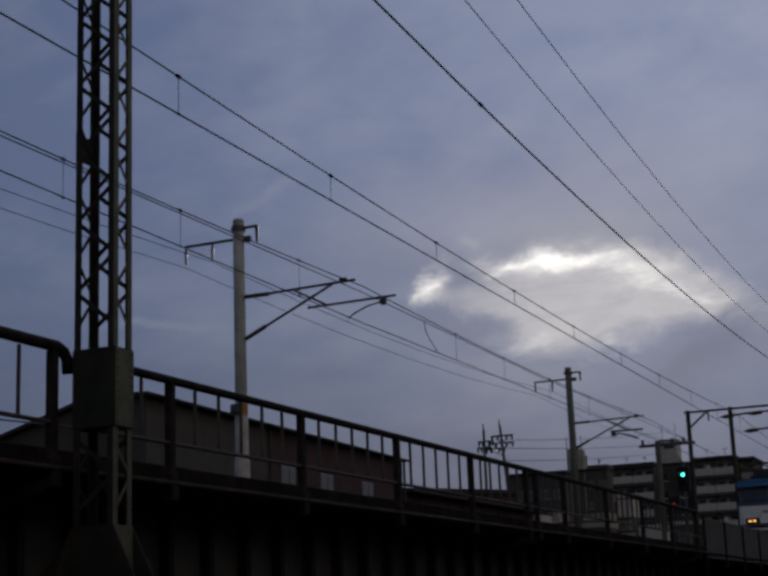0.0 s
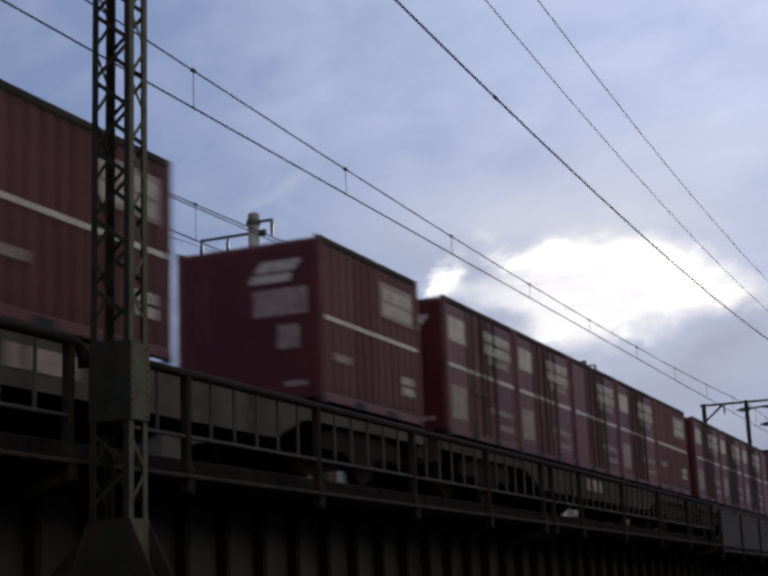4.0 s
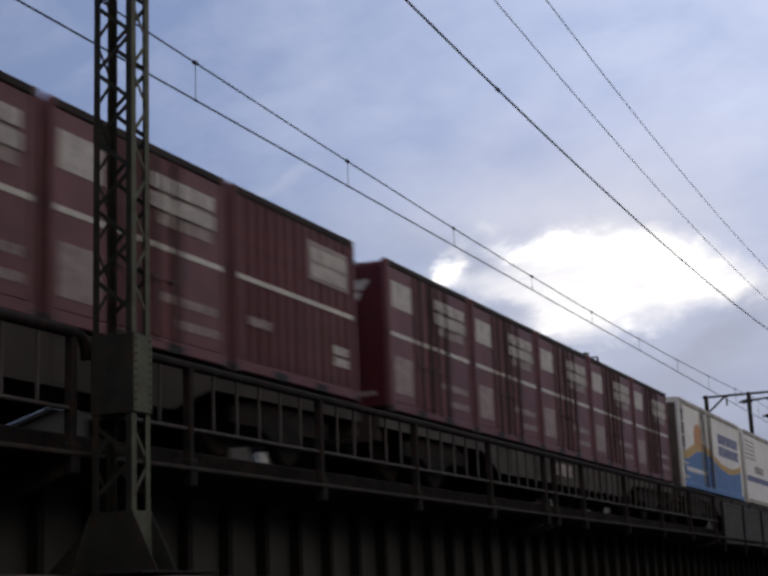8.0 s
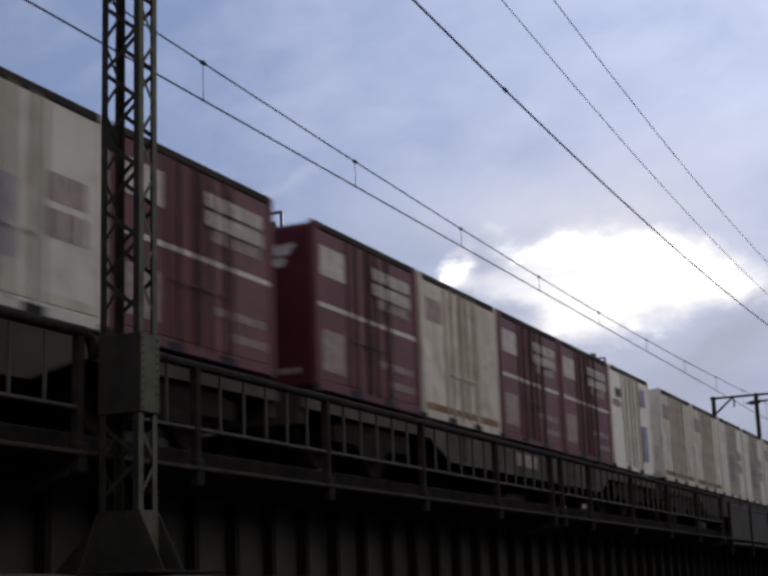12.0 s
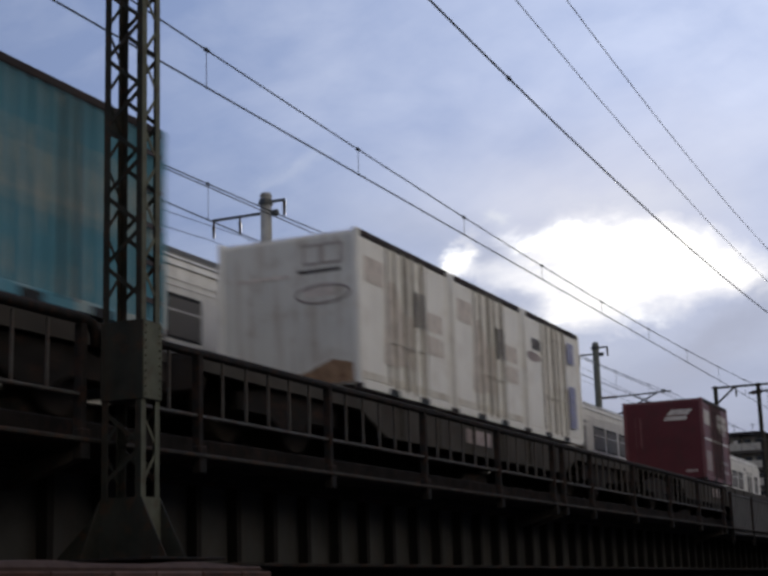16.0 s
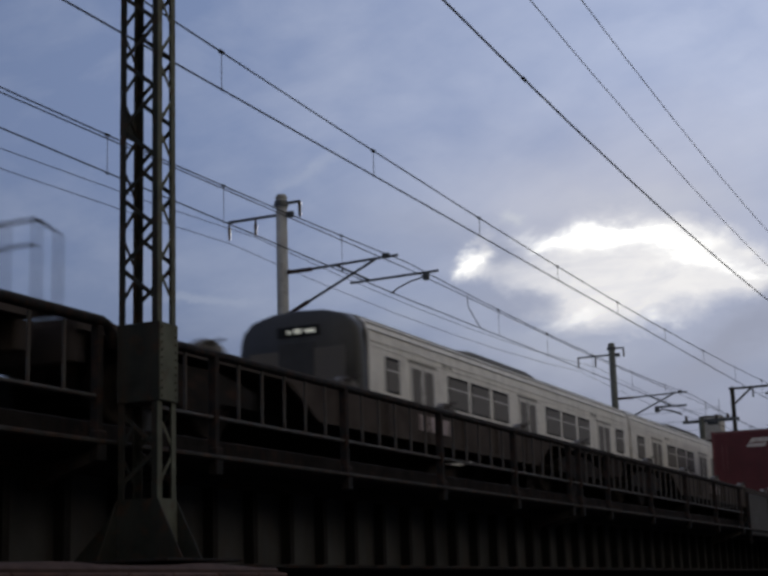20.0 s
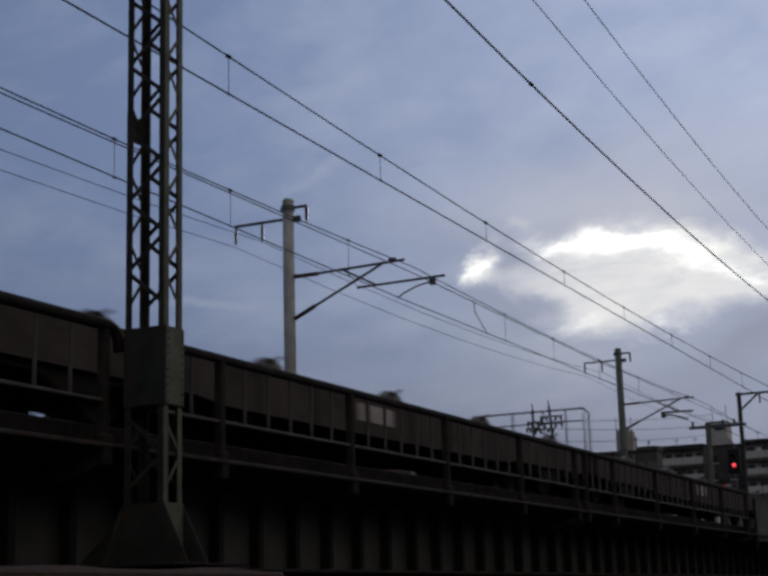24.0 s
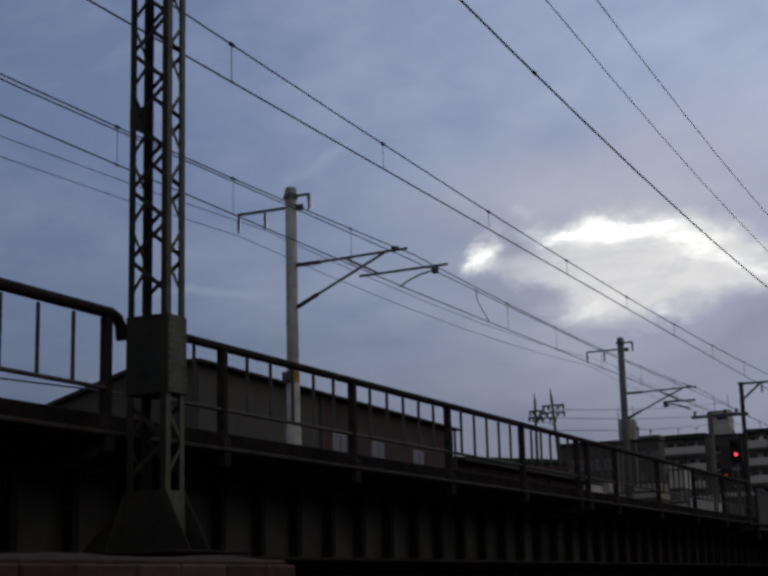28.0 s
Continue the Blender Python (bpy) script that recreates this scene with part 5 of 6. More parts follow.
        part("lettering", bars(2.5, 3.5, 0.34, 0.48, 5, yl, 6), "logo_dim", c)
    if kind == "R":
        part("notice_panel", Mesh().box(2.15, 3.45, yl - 0.005, yl, 1.62, 2.2), "logo_dim", c)
        part("lettering", bars(2.25, 3.4, 1.68, 2.16, 4, yl - 0.006, 8, 2), "logo", c, "white painted marks")
        part("stripe", Mesh().box(0.12, CL - 0.12, yl - 0.004, yl, 1.24, 1.31), "stripe", c, "thin white stripe")
        part("lettering", bars(0.4, 1.0, 0.66, 0.82, 4, yl, 9), "logo_dim", c)
        part("lettering", bars(2.9, 3.4, 0.46, 0.80, 3, yl, 10, 2), "logo", c)
    if kind == "P":
        part("stain", Mesh().plate([(0.9, yl - 0.006, 0.5), (1.5, yl - 0.006, 0.5), (1.6, yl - 0.006, 1.5), (1.4, yl - 0.006, 1.9), (1.05, yl - 0.006, 1.8)], (0, -1, 0), 0.003), "mark_faint", c, "faint pinkish smear")
        for xx in (2.15, 2.4):
            part("latch", Mesh().box(xx, xx + 0.07, yl - 0.05, yl - 0.02, 1.25, 1.85, 0.01), "steel_bar", c)
    if kind == "V":
        part("stain", Mesh().box(0.5, 1.1, yl - 0.003, yl, 1.02, 1.06), "dirty", c)
    if kind in "WCGP":
        part("emblem", Mesh().box(0.25, 0.95, yl - 0.004, yl, 1.7, 2.1), "mark_faint" if kind in "WP" else "logo_dim", c)
        part("lettering", bars(2.7, 3.4, 0.9, 1.7, 2, yl, 12, 2), "mark_faint" if kind in "CP" else "logo_dim", c)
        part("lettering", bars(1.25, 2.2, 0.55, 1.65, 3, yl - 0.005, 13), "mark_blue" if kind == "W" else "mark_faint", c)
        part("grime_rail", Mesh().box(0.12, CL - 0.12, yl - 0.003, yl, 0.19, 0.30), "rust_brown" if kind in "CG" else "cream", c)
    if kind == "F":
        part("emblem", Mesh().plate([(0.5 + 0.45 * math.cos(a), yl, 1.72 + 0.10 * math.sin(a) - 0.12) for a in [2 * math.pi * k / 14 for k in range(14)]], (0, -1, 0), 0.004), "logo_dim", c)
        part("lettering", bars(0.45, 1.0, 1.75, 2.05, 3, yl, 14), "steel_bar", c)
        part("label_block", Mesh().box(2.75, 3.2, yl - 0.032, yl - 0.028, 1.75, 2.2), "mark_blue", c)
        part("label_block", Mesh().box(2.75, 3.2, yl - 0.032, yl - 0.028, 0.35, 1.25), "mark_blue", c)
    if kind == "B":
        for k in range(5):
            part("hinge", Mesh().box(0.12, 0.5, yl - 0.02, yl, 0.35 + 0.44 * k, 0.41 + 0.44 * k), "steel_bar", c)
            part("hinge", Mesh().box(CL - 0.5, CL - 0.12, yl - 0.02, yl, 0.35 + 0.44 * k, 0.41 + 0.44 * k), "steel_bar", c)
        for xr in (1.7, 1.95):
            part("lock_rod", Mesh().tube((xr, yl - 0.03, 0.12), (xr, yl - 0.03, CH - 0.1), 0.018, 6), "steel_bar", c)
    return c


def build_long_container(kind):
    """A thirty-one foot container with painted livery."""
    L, W, H = 9.3, 2.45, 2.6
    c = thing("freight_container", "long white container with a blue and yellow wave" if kind == 1 else "long white container with a slate blue stripe and red star mark", "container", group="long containers")
    hw = W / 2
    part("body", Mesh().box(0.03, L - 0.03, -hw + 0.03, hw - 0.03, 0.1, H - 0.02), "white_clean", c)
    for x in (0.06, L - 0.06):
        for y in (-hw + 0.05, hw - 0.05):
            part("corner_post", Mesh().box(x - 0.06, x + 0.06, y - 0.05, y + 0.05, 0, H, 0.012), "white_clean", c)
    for y in (-hw + 0.04, hw - 0.04):
        part("top_rail", Mesh().box(0.12, L - 0.12, y - 0.04, y + 0.04, H - 0.14, H, 0.012), "dirty", c)
        part("bottom_rail", Mesh().box(0.12, L - 0.12, y - 0.04, y + 0.04, 0.02, 0.17, 0.012), "wave_blue" if kind == 1 else "dirty", c)
    part("roof", Mesh().box(0.12, L - 0.12, -hw + 0.08, hw - 0.08, H - 0.02, H + 0.01), "dirty", c)
    for xe in (0.012, L - 0.028):
        part("end_panel", Mesh().box(xe, xe + 0.016, -hw + 0.11, hw - 0.11, 0.12, H - 0.16, 0.004), "end_brown", c, "sooty brown end wall")
    y = -hw + 0.029
    n = 24
    xs = [0.3 + (L - 0.6) * k / n for k in range(n + 1)]
    if kind == 1:
        knots = (0.3, 1.05, 2.1, 3.2, 4.4, 5.7, 7.1, 8.2, 9.1)
        low = np.interp(xs, knots, (0.82, 0.90, 1.15, 1.22, 1.09, 0.86, 0.77, 0.85, 0.98))
        high = np.interp(xs, knots, (1.05, 1.18, 1.44, 1.46, 1.29, 1.06, 0.97, 1.03, 1.19))
        blue = Mesh().plate([(x, y, 0.18) for x in xs] + [(x, y, z) for x, z in zip(xs[::-1], low[::-1])], (0, -1, 0), 0.004)
        part("wave", blue, "wave_blue", c, "blue painted wave")
        part("wave_edge", Mesh().plate([(x, y, z + 0.005) for x, z in zip(xs, low)] + [(x, y, z) for x, z in zip(xs[::-1], high[::-1])], (0, -1, 0), 0.004), "wave_yellow", c, "golden edge of the wave")
        part("emblem", Mesh().plate([(2.45 + 0.55 * math.cos(a), y, 1.62 + 0.40 * math.sin(a)) for a in [math.pi * k / 12 for k in range(-3, 16)]], (0, -1, 0), 0.006), "sun_orange", c, "orange sun emblem")
        part("lettering", bars(5.5, 8.8, 1.30, 2.1, 7, y, 21, 2), "ink", c, "dark blue painted marks")
        part("lettering", bars(0.6, 3.6, 0.5, 0.66, 12, y - 0.005, 22), "white_clean", c)
        part("end_recess", Mesh().box(0.14, 0.58, y - 0.004, y, 0.2, 2.4), "steel_bar", c, "dark ladder recess")
        for x in (2.9, 4.45):
            part("door_edge", Mesh().box(x - 0.02, x + 0.02, y - 0.03, y, 0.2, 2.4), "dirty", c)
        for x in (3.1, 3.4, 3.95, 4.25):
            part("lock_rod", Mesh().tube((x, y - 0.03, 0.15), (x, y - 0.03, 2.45), 0.018, 6), "steel_bar", c)
    else:
        # a stripe that sweeps up into a leaning panel with a grey outer edge
        part("stripe", Mesh().plate([(0.2, y, 0.80), (7.0, y, 0.82), (7.45, y, 0.87), (7.78, y, 1.07), (7.99, y, 1.44), (8.29, y, 1.96), (8.48, y, 2.38), (6.76, y, 2.38), (6.59, y, 1.91),
                                     (6.42, y, 1.50), (6.28, y, 1.22), (6.10, y, 1.07), (5.85, y, 1.01), (0.2, y, 1.0)], (0, -1, 0), 0.004), "wave_slate", c, "slate blue stripe and panel")
        part("shade_edge", Mesh().plate([(5.86, y, 1.015), (6.11, y, 1.075), (6.29, y, 1.225), (6.43, y, 1.505), (6.60, y, 1.915), (6.75, y, 2.38), (6.52, y, 2.38), (6.36, y, 1.95), (6.16, y, 1.50), (5.98, y, 1.18), (5.82, y, 1.06)], (0, -1, 0), 0.004), "dirty", c, "grey outer edge of the panel")
        part("shade_edge", Mesh().plate([(7.47, y, 0.87), (7.60, y, 0.86), (7.90, y, 1.05), (8.12, y, 1.44), (8.42, y, 1.96), (8.56, y, 2.38), (8.49, y, 2.38), (8.30, y, 1.96), (8.00, y, 1.44), (7.79, y, 1.07)], (0, -1, 0), 0.004), "dirty", c)
        star = [(7.22 + (0.58 if k % 2 == 0 else 0.25) * math.cos(math.pi * (k / 5 + 0.1)) * 1.0, y - 0.005, 1.66 + (0.55 if k % 2 == 0 else 0.24) * math.sin(math.pi * (k / 5 + 0.1))) for k in range(10)]
        part("emblem", Mesh().plate(star, (0, -1, 0), 0.004), "red_mark", c, "red painted star mark")
        part("label_block", bars(7.0, 8.1, 0.34, 0.63, 3, y, 25, 2), "cyan", c, "cyan label")
        part("end_recess", Mesh().box(8.62, 9.16, y - 0.004, y, 0.2, 2.34), "steel_bar", c, "dark ladder recess")
        for xr in (8.78, 8.98):
            part("lock_rod", Mesh().tube((xr, y - 0.03, 0.2), (xr, y - 0.03, 2.34), 0.02, 6), "dirty", c)
        for k in range(5):
            part("ladder_rung", Mesh().tube((8.6, -hw - 0.012, 0.42 + 0.42 * k), (9.2, -hw - 0.012, 0.42 + 0.42 * k), 0.022, 6), "white_clean", c)
        part("lettering", bars(1.9, 3.75, 1.16, 1.42, 9, y, 24, 2), "logo_dim", c)
        for k in range(5):
            part("lettering", bars(0.3, 2.2, 1.6 + 0.15 * k, 1.66 + 0.15 * k, 8, y, 30 + k), "logo_dim", c)
    for k in range(6):
        for x in (0.36,) if kind == 1 else ():
            part("ladder_rung", Mesh().tube((x - 0.24, -hw - 0.012, 0.3 + 0.4 * k), (x + 0.24, -hw - 0.012, 0.3 + 0.4 * k), 0.022, 6), "white_clean", c)
    for k in range(5):
        part("lock_rod", Mesh().tube((0.01, -0.8 + 0.4 * k, 0.15), (0.01, -0.8 + 0.4 * k, H - 0.15), 0.02, 6), "steel_bar", c)
    return c


def build_tank():
    c = thing("tank_container", "grimy steel tank container in an open frame", "container")
    L, hw, H = 6.05, 1.2, 2.55
    ring = lambda x, r: [(x, r * math.cos(a), 1.33 + r * math.sin(a)) for a in [2 * math.pi * k / 28 for k in range(28)]]
    part("tank", Mesh().loft([ring(0.48, 0.5), ring(0.52, 0.8), ring(0.64, 1.02), ring(0.85, 1.12), ring(5.5, 1.12), ring(5.71, 1.02), ring(5.83, 0.8), ring(5.87, 0.5)]), "tank", c, "rounded grey tank", True)
    for x in (1.4, 3.0, 4.6):
        part("band", Mesh().loft([ring(x - 0.03, 1.13), ring(x + 0.03, 1.13)]), "tank", c, "", True)
    for x in (0.06, L - 0.06):
        e = part("end_frame", Mesh().box(x - 0.06, x + 0.06, -hw, -hw + 0.13, 0, H, 0.01).box(x - 0.06, x + 0.06, hw - 0.13, hw, 0, H, 0.01)
                 .box(x - 0.06, x + 0.06, -hw + 0.13, hw - 0.13, H - 0.13, H, 0.01).box(x - 0.06, x + 0.06, -hw + 0.13, hw - 0.13, 0, 0.14, 0.01), "galv", c)
        part("diagonal", Mesh().tube((x, -hw + 0.1, 0.1), (x, -0.5, 0.7), 0.04).tube((x, hw - 0.1, 0.1), (x, 0.5, 0.7), 0.04), "galv", e)
    for y in (-hw + 0.06, hw - 0.06):
        part("top_beam", Mesh().box(0.12, L - 0.12, y - 0.05, y + 0.05, H - 0.10, H, 0.01), "galv", c)
        part("bottom_beam", Mesh().box(0.12, L - 0.12, y - 0.06, y + 0.06, 0.02, 0.16, 0.01), "red_end", c)
    for k in range(4):
        part("catwalk_bar", Mesh().box(1.0 + 1.2 * k, 1.06 + 1.2 * k, -hw + 0.11, hw - 0.11, H - 0.06, H - 0.02), "galv", c)
    part("manhole", Mesh().tube((3.0, 0, 2.42), (3.0, 0, 2.6), 0.28, 14), "tank", c)
    return c


# ---- wagons ----
def build_wagon(loaded, rail, material, label, tail=0.0, clamps=True, skirt=0.72):
    """A four-axle container flat wagon; its first load begins at x = 0."""
    w = thing("container_wagon", label, "railway wagon", group="container wagons")
    x0, x1 = -0.42, 19.25 + tail
    for s in (-1, 1):
        y = s * 1.2
        out = [(x0, y, 0.98), (x0, y, skirt), (4.1, y, skirt - 0.02), (5.0, y, 0.36), (14.0, y, 0.36), (14.9, y, skirt - 0.02), (x1, y, skirt), (x1, y, 0.98)]
        sl = part("side_sill", Mesh().plate(out, (0, -s, 0), 0.05), material, w)
        for k in range(6):
            part("sill_rib", once("sill_rib/" + material, lambda: Mesh().box(-0.03, 0.03, -0.02, 0.02, 0.40, 0.94), material), "", sl).location = (5.6 + 1.55 * k, y + s * 0.018, 0)
        if s < 0:
            part("marking_plate", Mesh().box(8.4, 9.6, y - 0.012, y - 0.002, 0.55, 0.8), "logo_dim", sl)
    part("centre_sill", Mesh().box(x0 + 0.05, x1 - 0.05, -0.25, 0.25, 0.55, 0.96), "wagon_brown", w)
    part("deck", Mesh().box(x0 + 0.02, x1 - 0.02, -1.14, 1.14, 0.93, 0.985), "wagon_brown", w)
    for x, s in ((x0, -1), (x1, 1)):
        part("end_beam", Mesh().box(min(x, x - s * 0.14), max(x, x - s * 0.14), -1.14, 1.14, 0.50, 0.92, 0.01), "wagon_brown", w)
        for yy in (-0.85, 0.85):
            part("step", Mesh().path([(x - s * 0.07, yy - 0.2, 0.5), (x - s * 0.07, yy - 0.2, 0.22), (x - s * 0.07, yy + 0.2, 0.22), (x - s * 0.07, yy + 0.2, 0.5)], 0.02, 5), "bogie", w)
        part("air_hose", Mesh().path([(x, 0.35, 0.8), (x + s * 0.2, 0.35, 0.6), (x + s * 0.45, 0.3, 0.55)], 0.03, 6), "rubber", w)
        part("coupler", Mesh().box(min(x, x + s * 0.52), max(x, x + s * 0.52), -0.12, 0.12, 0.74, 1.0, 0.03), "bogie", w)
    for xb in (2.0, 16.9):
        b = part("bogie", Mesh().box(xb - 0.25, xb + 0.25, -0.95, 0.95, 0.45, 0.68, 0.03), "bogie", w)
        for s in (-1, 1):
            part("side_frame", Mesh().plate([(xb - 1.35, s * 1.02, 0.58), (xb - 1.35, s * 1.02, 0.36), (xb - 0.6, s * 1.02, 0.36), (xb - 0.35, s * 1.02, 0.22), (xb + 0.35, s * 1.02, 0.22),
                                             (xb + 0.6, s * 1.02, 0.36), (xb + 1.35, s * 1.02, 0.36), (xb + 1.35, s * 1.02, 0.58), (xb + 0.5, s * 1.02, 0.74), (xb - 0.5, s * 1.02, 0.74)], (0, s, 0), 0.10), "bogie", b)
            for xa in (xb - 0.95, xb + 0.95):
                part("wheel", once("wheel/%d" % s, lambda: Mesh().tube((0, s * 0.53, 0), (0, s * 0.60, 0), 0.44, 20, 0.43).tube((0, s * 0.60, 0), (0, s * 0.69, 0), 0.43, 20, 0.42)
                     .tube((0, s * 0.69, 0), (0, s * 1.0, 0), 0.09, 10), "wheel"), "", b).location = (xa, 0, 0.43)
    part("brake_box", Mesh().box(9.9, 11.2, -0.9, -0.3, 0.25, 0.6, 0.03), "bogie", w)
    part("air_tank", Mesh().tube((7.2, -0.6, 0.4), (8.6, -0.6, 0.4), 0.2, 12), "bogie", w)
    if not loaded and clamps:
        for k in range(5):
            cl = part("load_clamp", once("load_clamp", lambda: Mesh().loft([[(x, y, z) for x, z in ((-0.30, 0.985), (-0.26, 1.05), (-0.1, 1.12), (0.12, 1.11), (0.30, 1.03), (0.30, 0.985))] for y in (-1.15, -1.0)]), "wagon"), "", w)
            cl.location.x = 2.3 + 3.73 * k
            part("clamp_handle", once("clamp_handle", lambda: Mesh().tube((-0.1, -1.17, 1.05), (0.22, -1.17, 1.16), 0.02, 6), "bogie"), "", cl)
    if rail:
        xr = x1 + 0.1
        part("end_platform", Mesh().box(x1, x1 + 0.5, -1.2, 1.2, 0.93, 0.98), "wagon_brown", w)
        r = part("end_handrail", Mesh().path([(xr, -1.15, 0.98), (xr, -1.15, 1.88), (xr, 1.15, 1.88), (xr, 1.15, 0.98)], 0.02).path([(xr + 0.35, -1.15, 0.98), (xr + 0.35, -1.15, 1.80), (xr, -1.15, 1.88)], 0.018)
                 .path([(xr, -1.15, 1.62), (xr, 1.15, 1.62)], 0.014), "steel_bar", w, "thin steel end handrail")
        for y in (-0.75, -0.25, 0.45):
            part("rail_post", Mesh().tube((xr, y, 0.98), (xr, y, 1.88), 0.016, 6), "steel_bar", r)
    return w


# ---- locomotive ----
def build_loco():
    o = thing("electric_locomotive", "white, cream and blue electric locomotive with lit amber headlamps", "locomotive")
    L = 18.4
    hw = 1.4

    def section(x, zs, inset=0.0):
        return [(x, y * (hw - inset), z) for y, z in zs]

    def band(name, z0, z1, material, xa, xb, out=0.0, label=""):
        return part(name, Mesh().box(xa, xb, -hw - out, hw + out, z0, z1, 0.01), material, o, label)

    # main body between the cabs
    part("body", Mesh().box(1.75, L - 1.75, -hw, hw, 1.48, 3.40, 0.03), "loco_cream", o, "dusty cream body side")
    band("skirt", 1.36, 1.475, "loco_cream", 0.35, L - 0.1, 0.03, "pale skirt strip")
    # grey-tan strip paints the shadowed band low on the side
    band("lower_band", 1.50, 1.71, "loco_tan", 1.80, L - 1.80, 0.004, "grey-tan band, shadow put into its colour")
    # louvre band in panels between cream posts, a fine grille below them
    lb = band("louvre_band", 2.48, 3.01, "loco_grey", 2.1, L - 2.4, 0.004, "slate grey louvred band")
    x = 2.12
    while x < L - 2.5:
        w = min(1.66, L - 2.42 - x)
        pn = part("louvre_panel", Mesh().box(x + 0.03, x + w, -hw - 0.012, -hw - 0.006, 2.50, 2.99, 0.002), "loco_grey", lb)
        for k in range(8):
            part("slat", Mesh().box(x + 0.06, x + w - 0.03, -hw - 0.026, -hw - 0.013, 2.52 + 0.058 * k, 2.545 + 0.058 * k), "loco_grey", pn)
        part("post", Mesh().box(x + w + 0.03, x + w + 0.13, -hw - 0.022, -hw - 0.004, 2.30, 3.01, 0.003), "loco_tan", lb)
        x += 1.83
    mesh = part("grille_strip", Mesh().box(2.1, L - 2.4, -hw - 0.006, -hw - 0.003, 2.29, 2.478), "loco_grey", o, "fine grille strip")
    gr = Mesh()
    for k in range(134):
        x = 2.12 + k * 0.1035
        gr.plate([(x, -hw - 0.007, 2.295), (x + 0.045, -hw - 0.007, 2.295), (x + 0.145, -hw - 0.007, 2.475), (x + 0.10, -hw - 0.007, 2.475)], (0, -1, 0), 0.006)
    part("grille", gr, "loco_tan", mesh)
    band("lamp_strip", 3.03, 3.10, "loco_cream", 1.9, L - 1.9, 0.012, "pale ledge strip")
    band("upper_panel", 3.125, 3.37, "loco_tan", 1.9, L - 1.9, 0.006, "grey-tan upper panel")
    for k in range(24):
        part("drip_fitting", Mesh().box(2.3 + 0.57 * k, 2.38 + 0.57 * k, -hw - 0.03, -hw - 0.007, 3.13, 3.36, 0.004), "loco_cream" if k % 3 else "loco_grey", o)
    part("lettering", bars(13.4, 15.2, 2.02, 2.12, 9, -hw - 0.004, 41), "loco_grey", o)
    # roof with turned-down blue edge
    rs = [(-1.0, 3.39), (-1.02, 3.43), (-1.02, 3.55), (-0.98, 3.66), (-0.7, 3.75), (0.7, 3.75), (0.98, 3.66), (1.02, 3.55), (1.02, 3.43), (1.0, 3.39)]
    part("roof", Mesh().loft([section(x, rs) for x in (0.55, L - 0.45)]), "loco_blue", o, "blue roof")
    for s in (-1, 1):
        part("gutter", Mesh().box(0.7, L - 0.6, min(s * 1.33, s * 1.40), max(s * 1.33, s * 1.40), 3.645, 3.685), "loco_roof", o)
    # cabs
    for flip in (0, 1):
        fx = (lambda x: x) if not flip else (lambda x: L - 0.25 - x)
        lo = [(-1, 1.60), (-1, 2.52), (1, 2.52), (1, 1.60)]
        part("cab_front", Mesh().loft([section(fx(0.35), lo, 0.14), section(fx(0.42), lo, 0.04), section(fx(0.55), lo), section(fx(1.74), lo)]), "loco_white", o, "white cab front")
        part("cab_band", Mesh().loft([section(fx(0.32), [(-1, 2.521), (-1, 2.68), (1, 2.68), (1, 2.521)], 0.13), section(fx(0.52), [(-1, 2.521), (-1, 2.68), (1, 2.68), (1, 2.521)], -0.004),
                                      section(fx(1.74), [(-1, 2.521), (-1, 2.68), (1, 2.68), (1, 2.521)], -0.004)]), "loco_band", o, "slate blue waist band")
        part("bumper_band", Mesh().loft([section(fx(0.30), [(-1, 1.605), (-1, 1.68), (1, 1.68), (1, 1.605)], 0.13), section(fx(0.50), [(-1, 1.605), (-1, 1.68), (1, 1.68), (1, 1.605)], -0.004),
                                         section(fx(1.74), [(-1, 1.605), (-1, 1.68), (1, 1.68), (1, 1.605)], -0.004)]), "loco_band", o)
        up = part("cab_upper", Mesh().loft([section(fx(0.50), [(-1, 2.681), (-1, 2.8), (1, 2.8), (1, 2.681)], 0.10), section(fx(0.85), [(-1, 2.681), (-1, 3.42), (1, 3.42), (1, 2.681)], 0.02),
                                            section(fx(1.74), [(-1, 2.681), (-1, 3.42), (1, 3.42), (1, 2.681)])]), "loco_grey", o)
        part("windscreen", Mesh().plate([(fx(0.46), -1.2, 2.71), (fx(0.46), 1.2, 2.71), (fx(0.62), 1.2, 3.38), (fx(0.62), -1.2, 3.38)], (0.03 if flip else -0.03, 0, 0.01), 1.0), "glass", up, "dark windscreen")
        part("pillar", Mesh().tube((fx(0.43), 0, 2.71), (fx(0.60), 0, 3.39), 0.05), "loco_band", up)
        for y in (-0.6, 0.55):
            part("wiper", Mesh().tube((fx(0.42), y, 2.84), (fx(0.50), y + 0.25, 3.2), 0.012, 5), "rubber", up)
        part("visor", Mesh().loft([section(fx(0.30), [(-1, 3.40), (-1, 3.46), (1, 3.46), (1, 3.40)], 0.05), section(fx(0.60), rs, 0.0)]), "loco_blue", o, "blue roof visor")
        part("side_window", Mesh().box(min(fx(0.95), fx(1.45)), max(fx(0.95), fx(1.45)), -hw - 0.006, -hw + 0.0, 2.88, 3.3, 0.002), "glass", up)
        for xx in (0.75, 0.92, 1.5):
            part("window_post", Mesh().box(fx(xx) - 0.035, fx(xx) + 0.035, -hw - 0.012, -hw + 0.02, 2.80, 3.42), "loco_white", up)
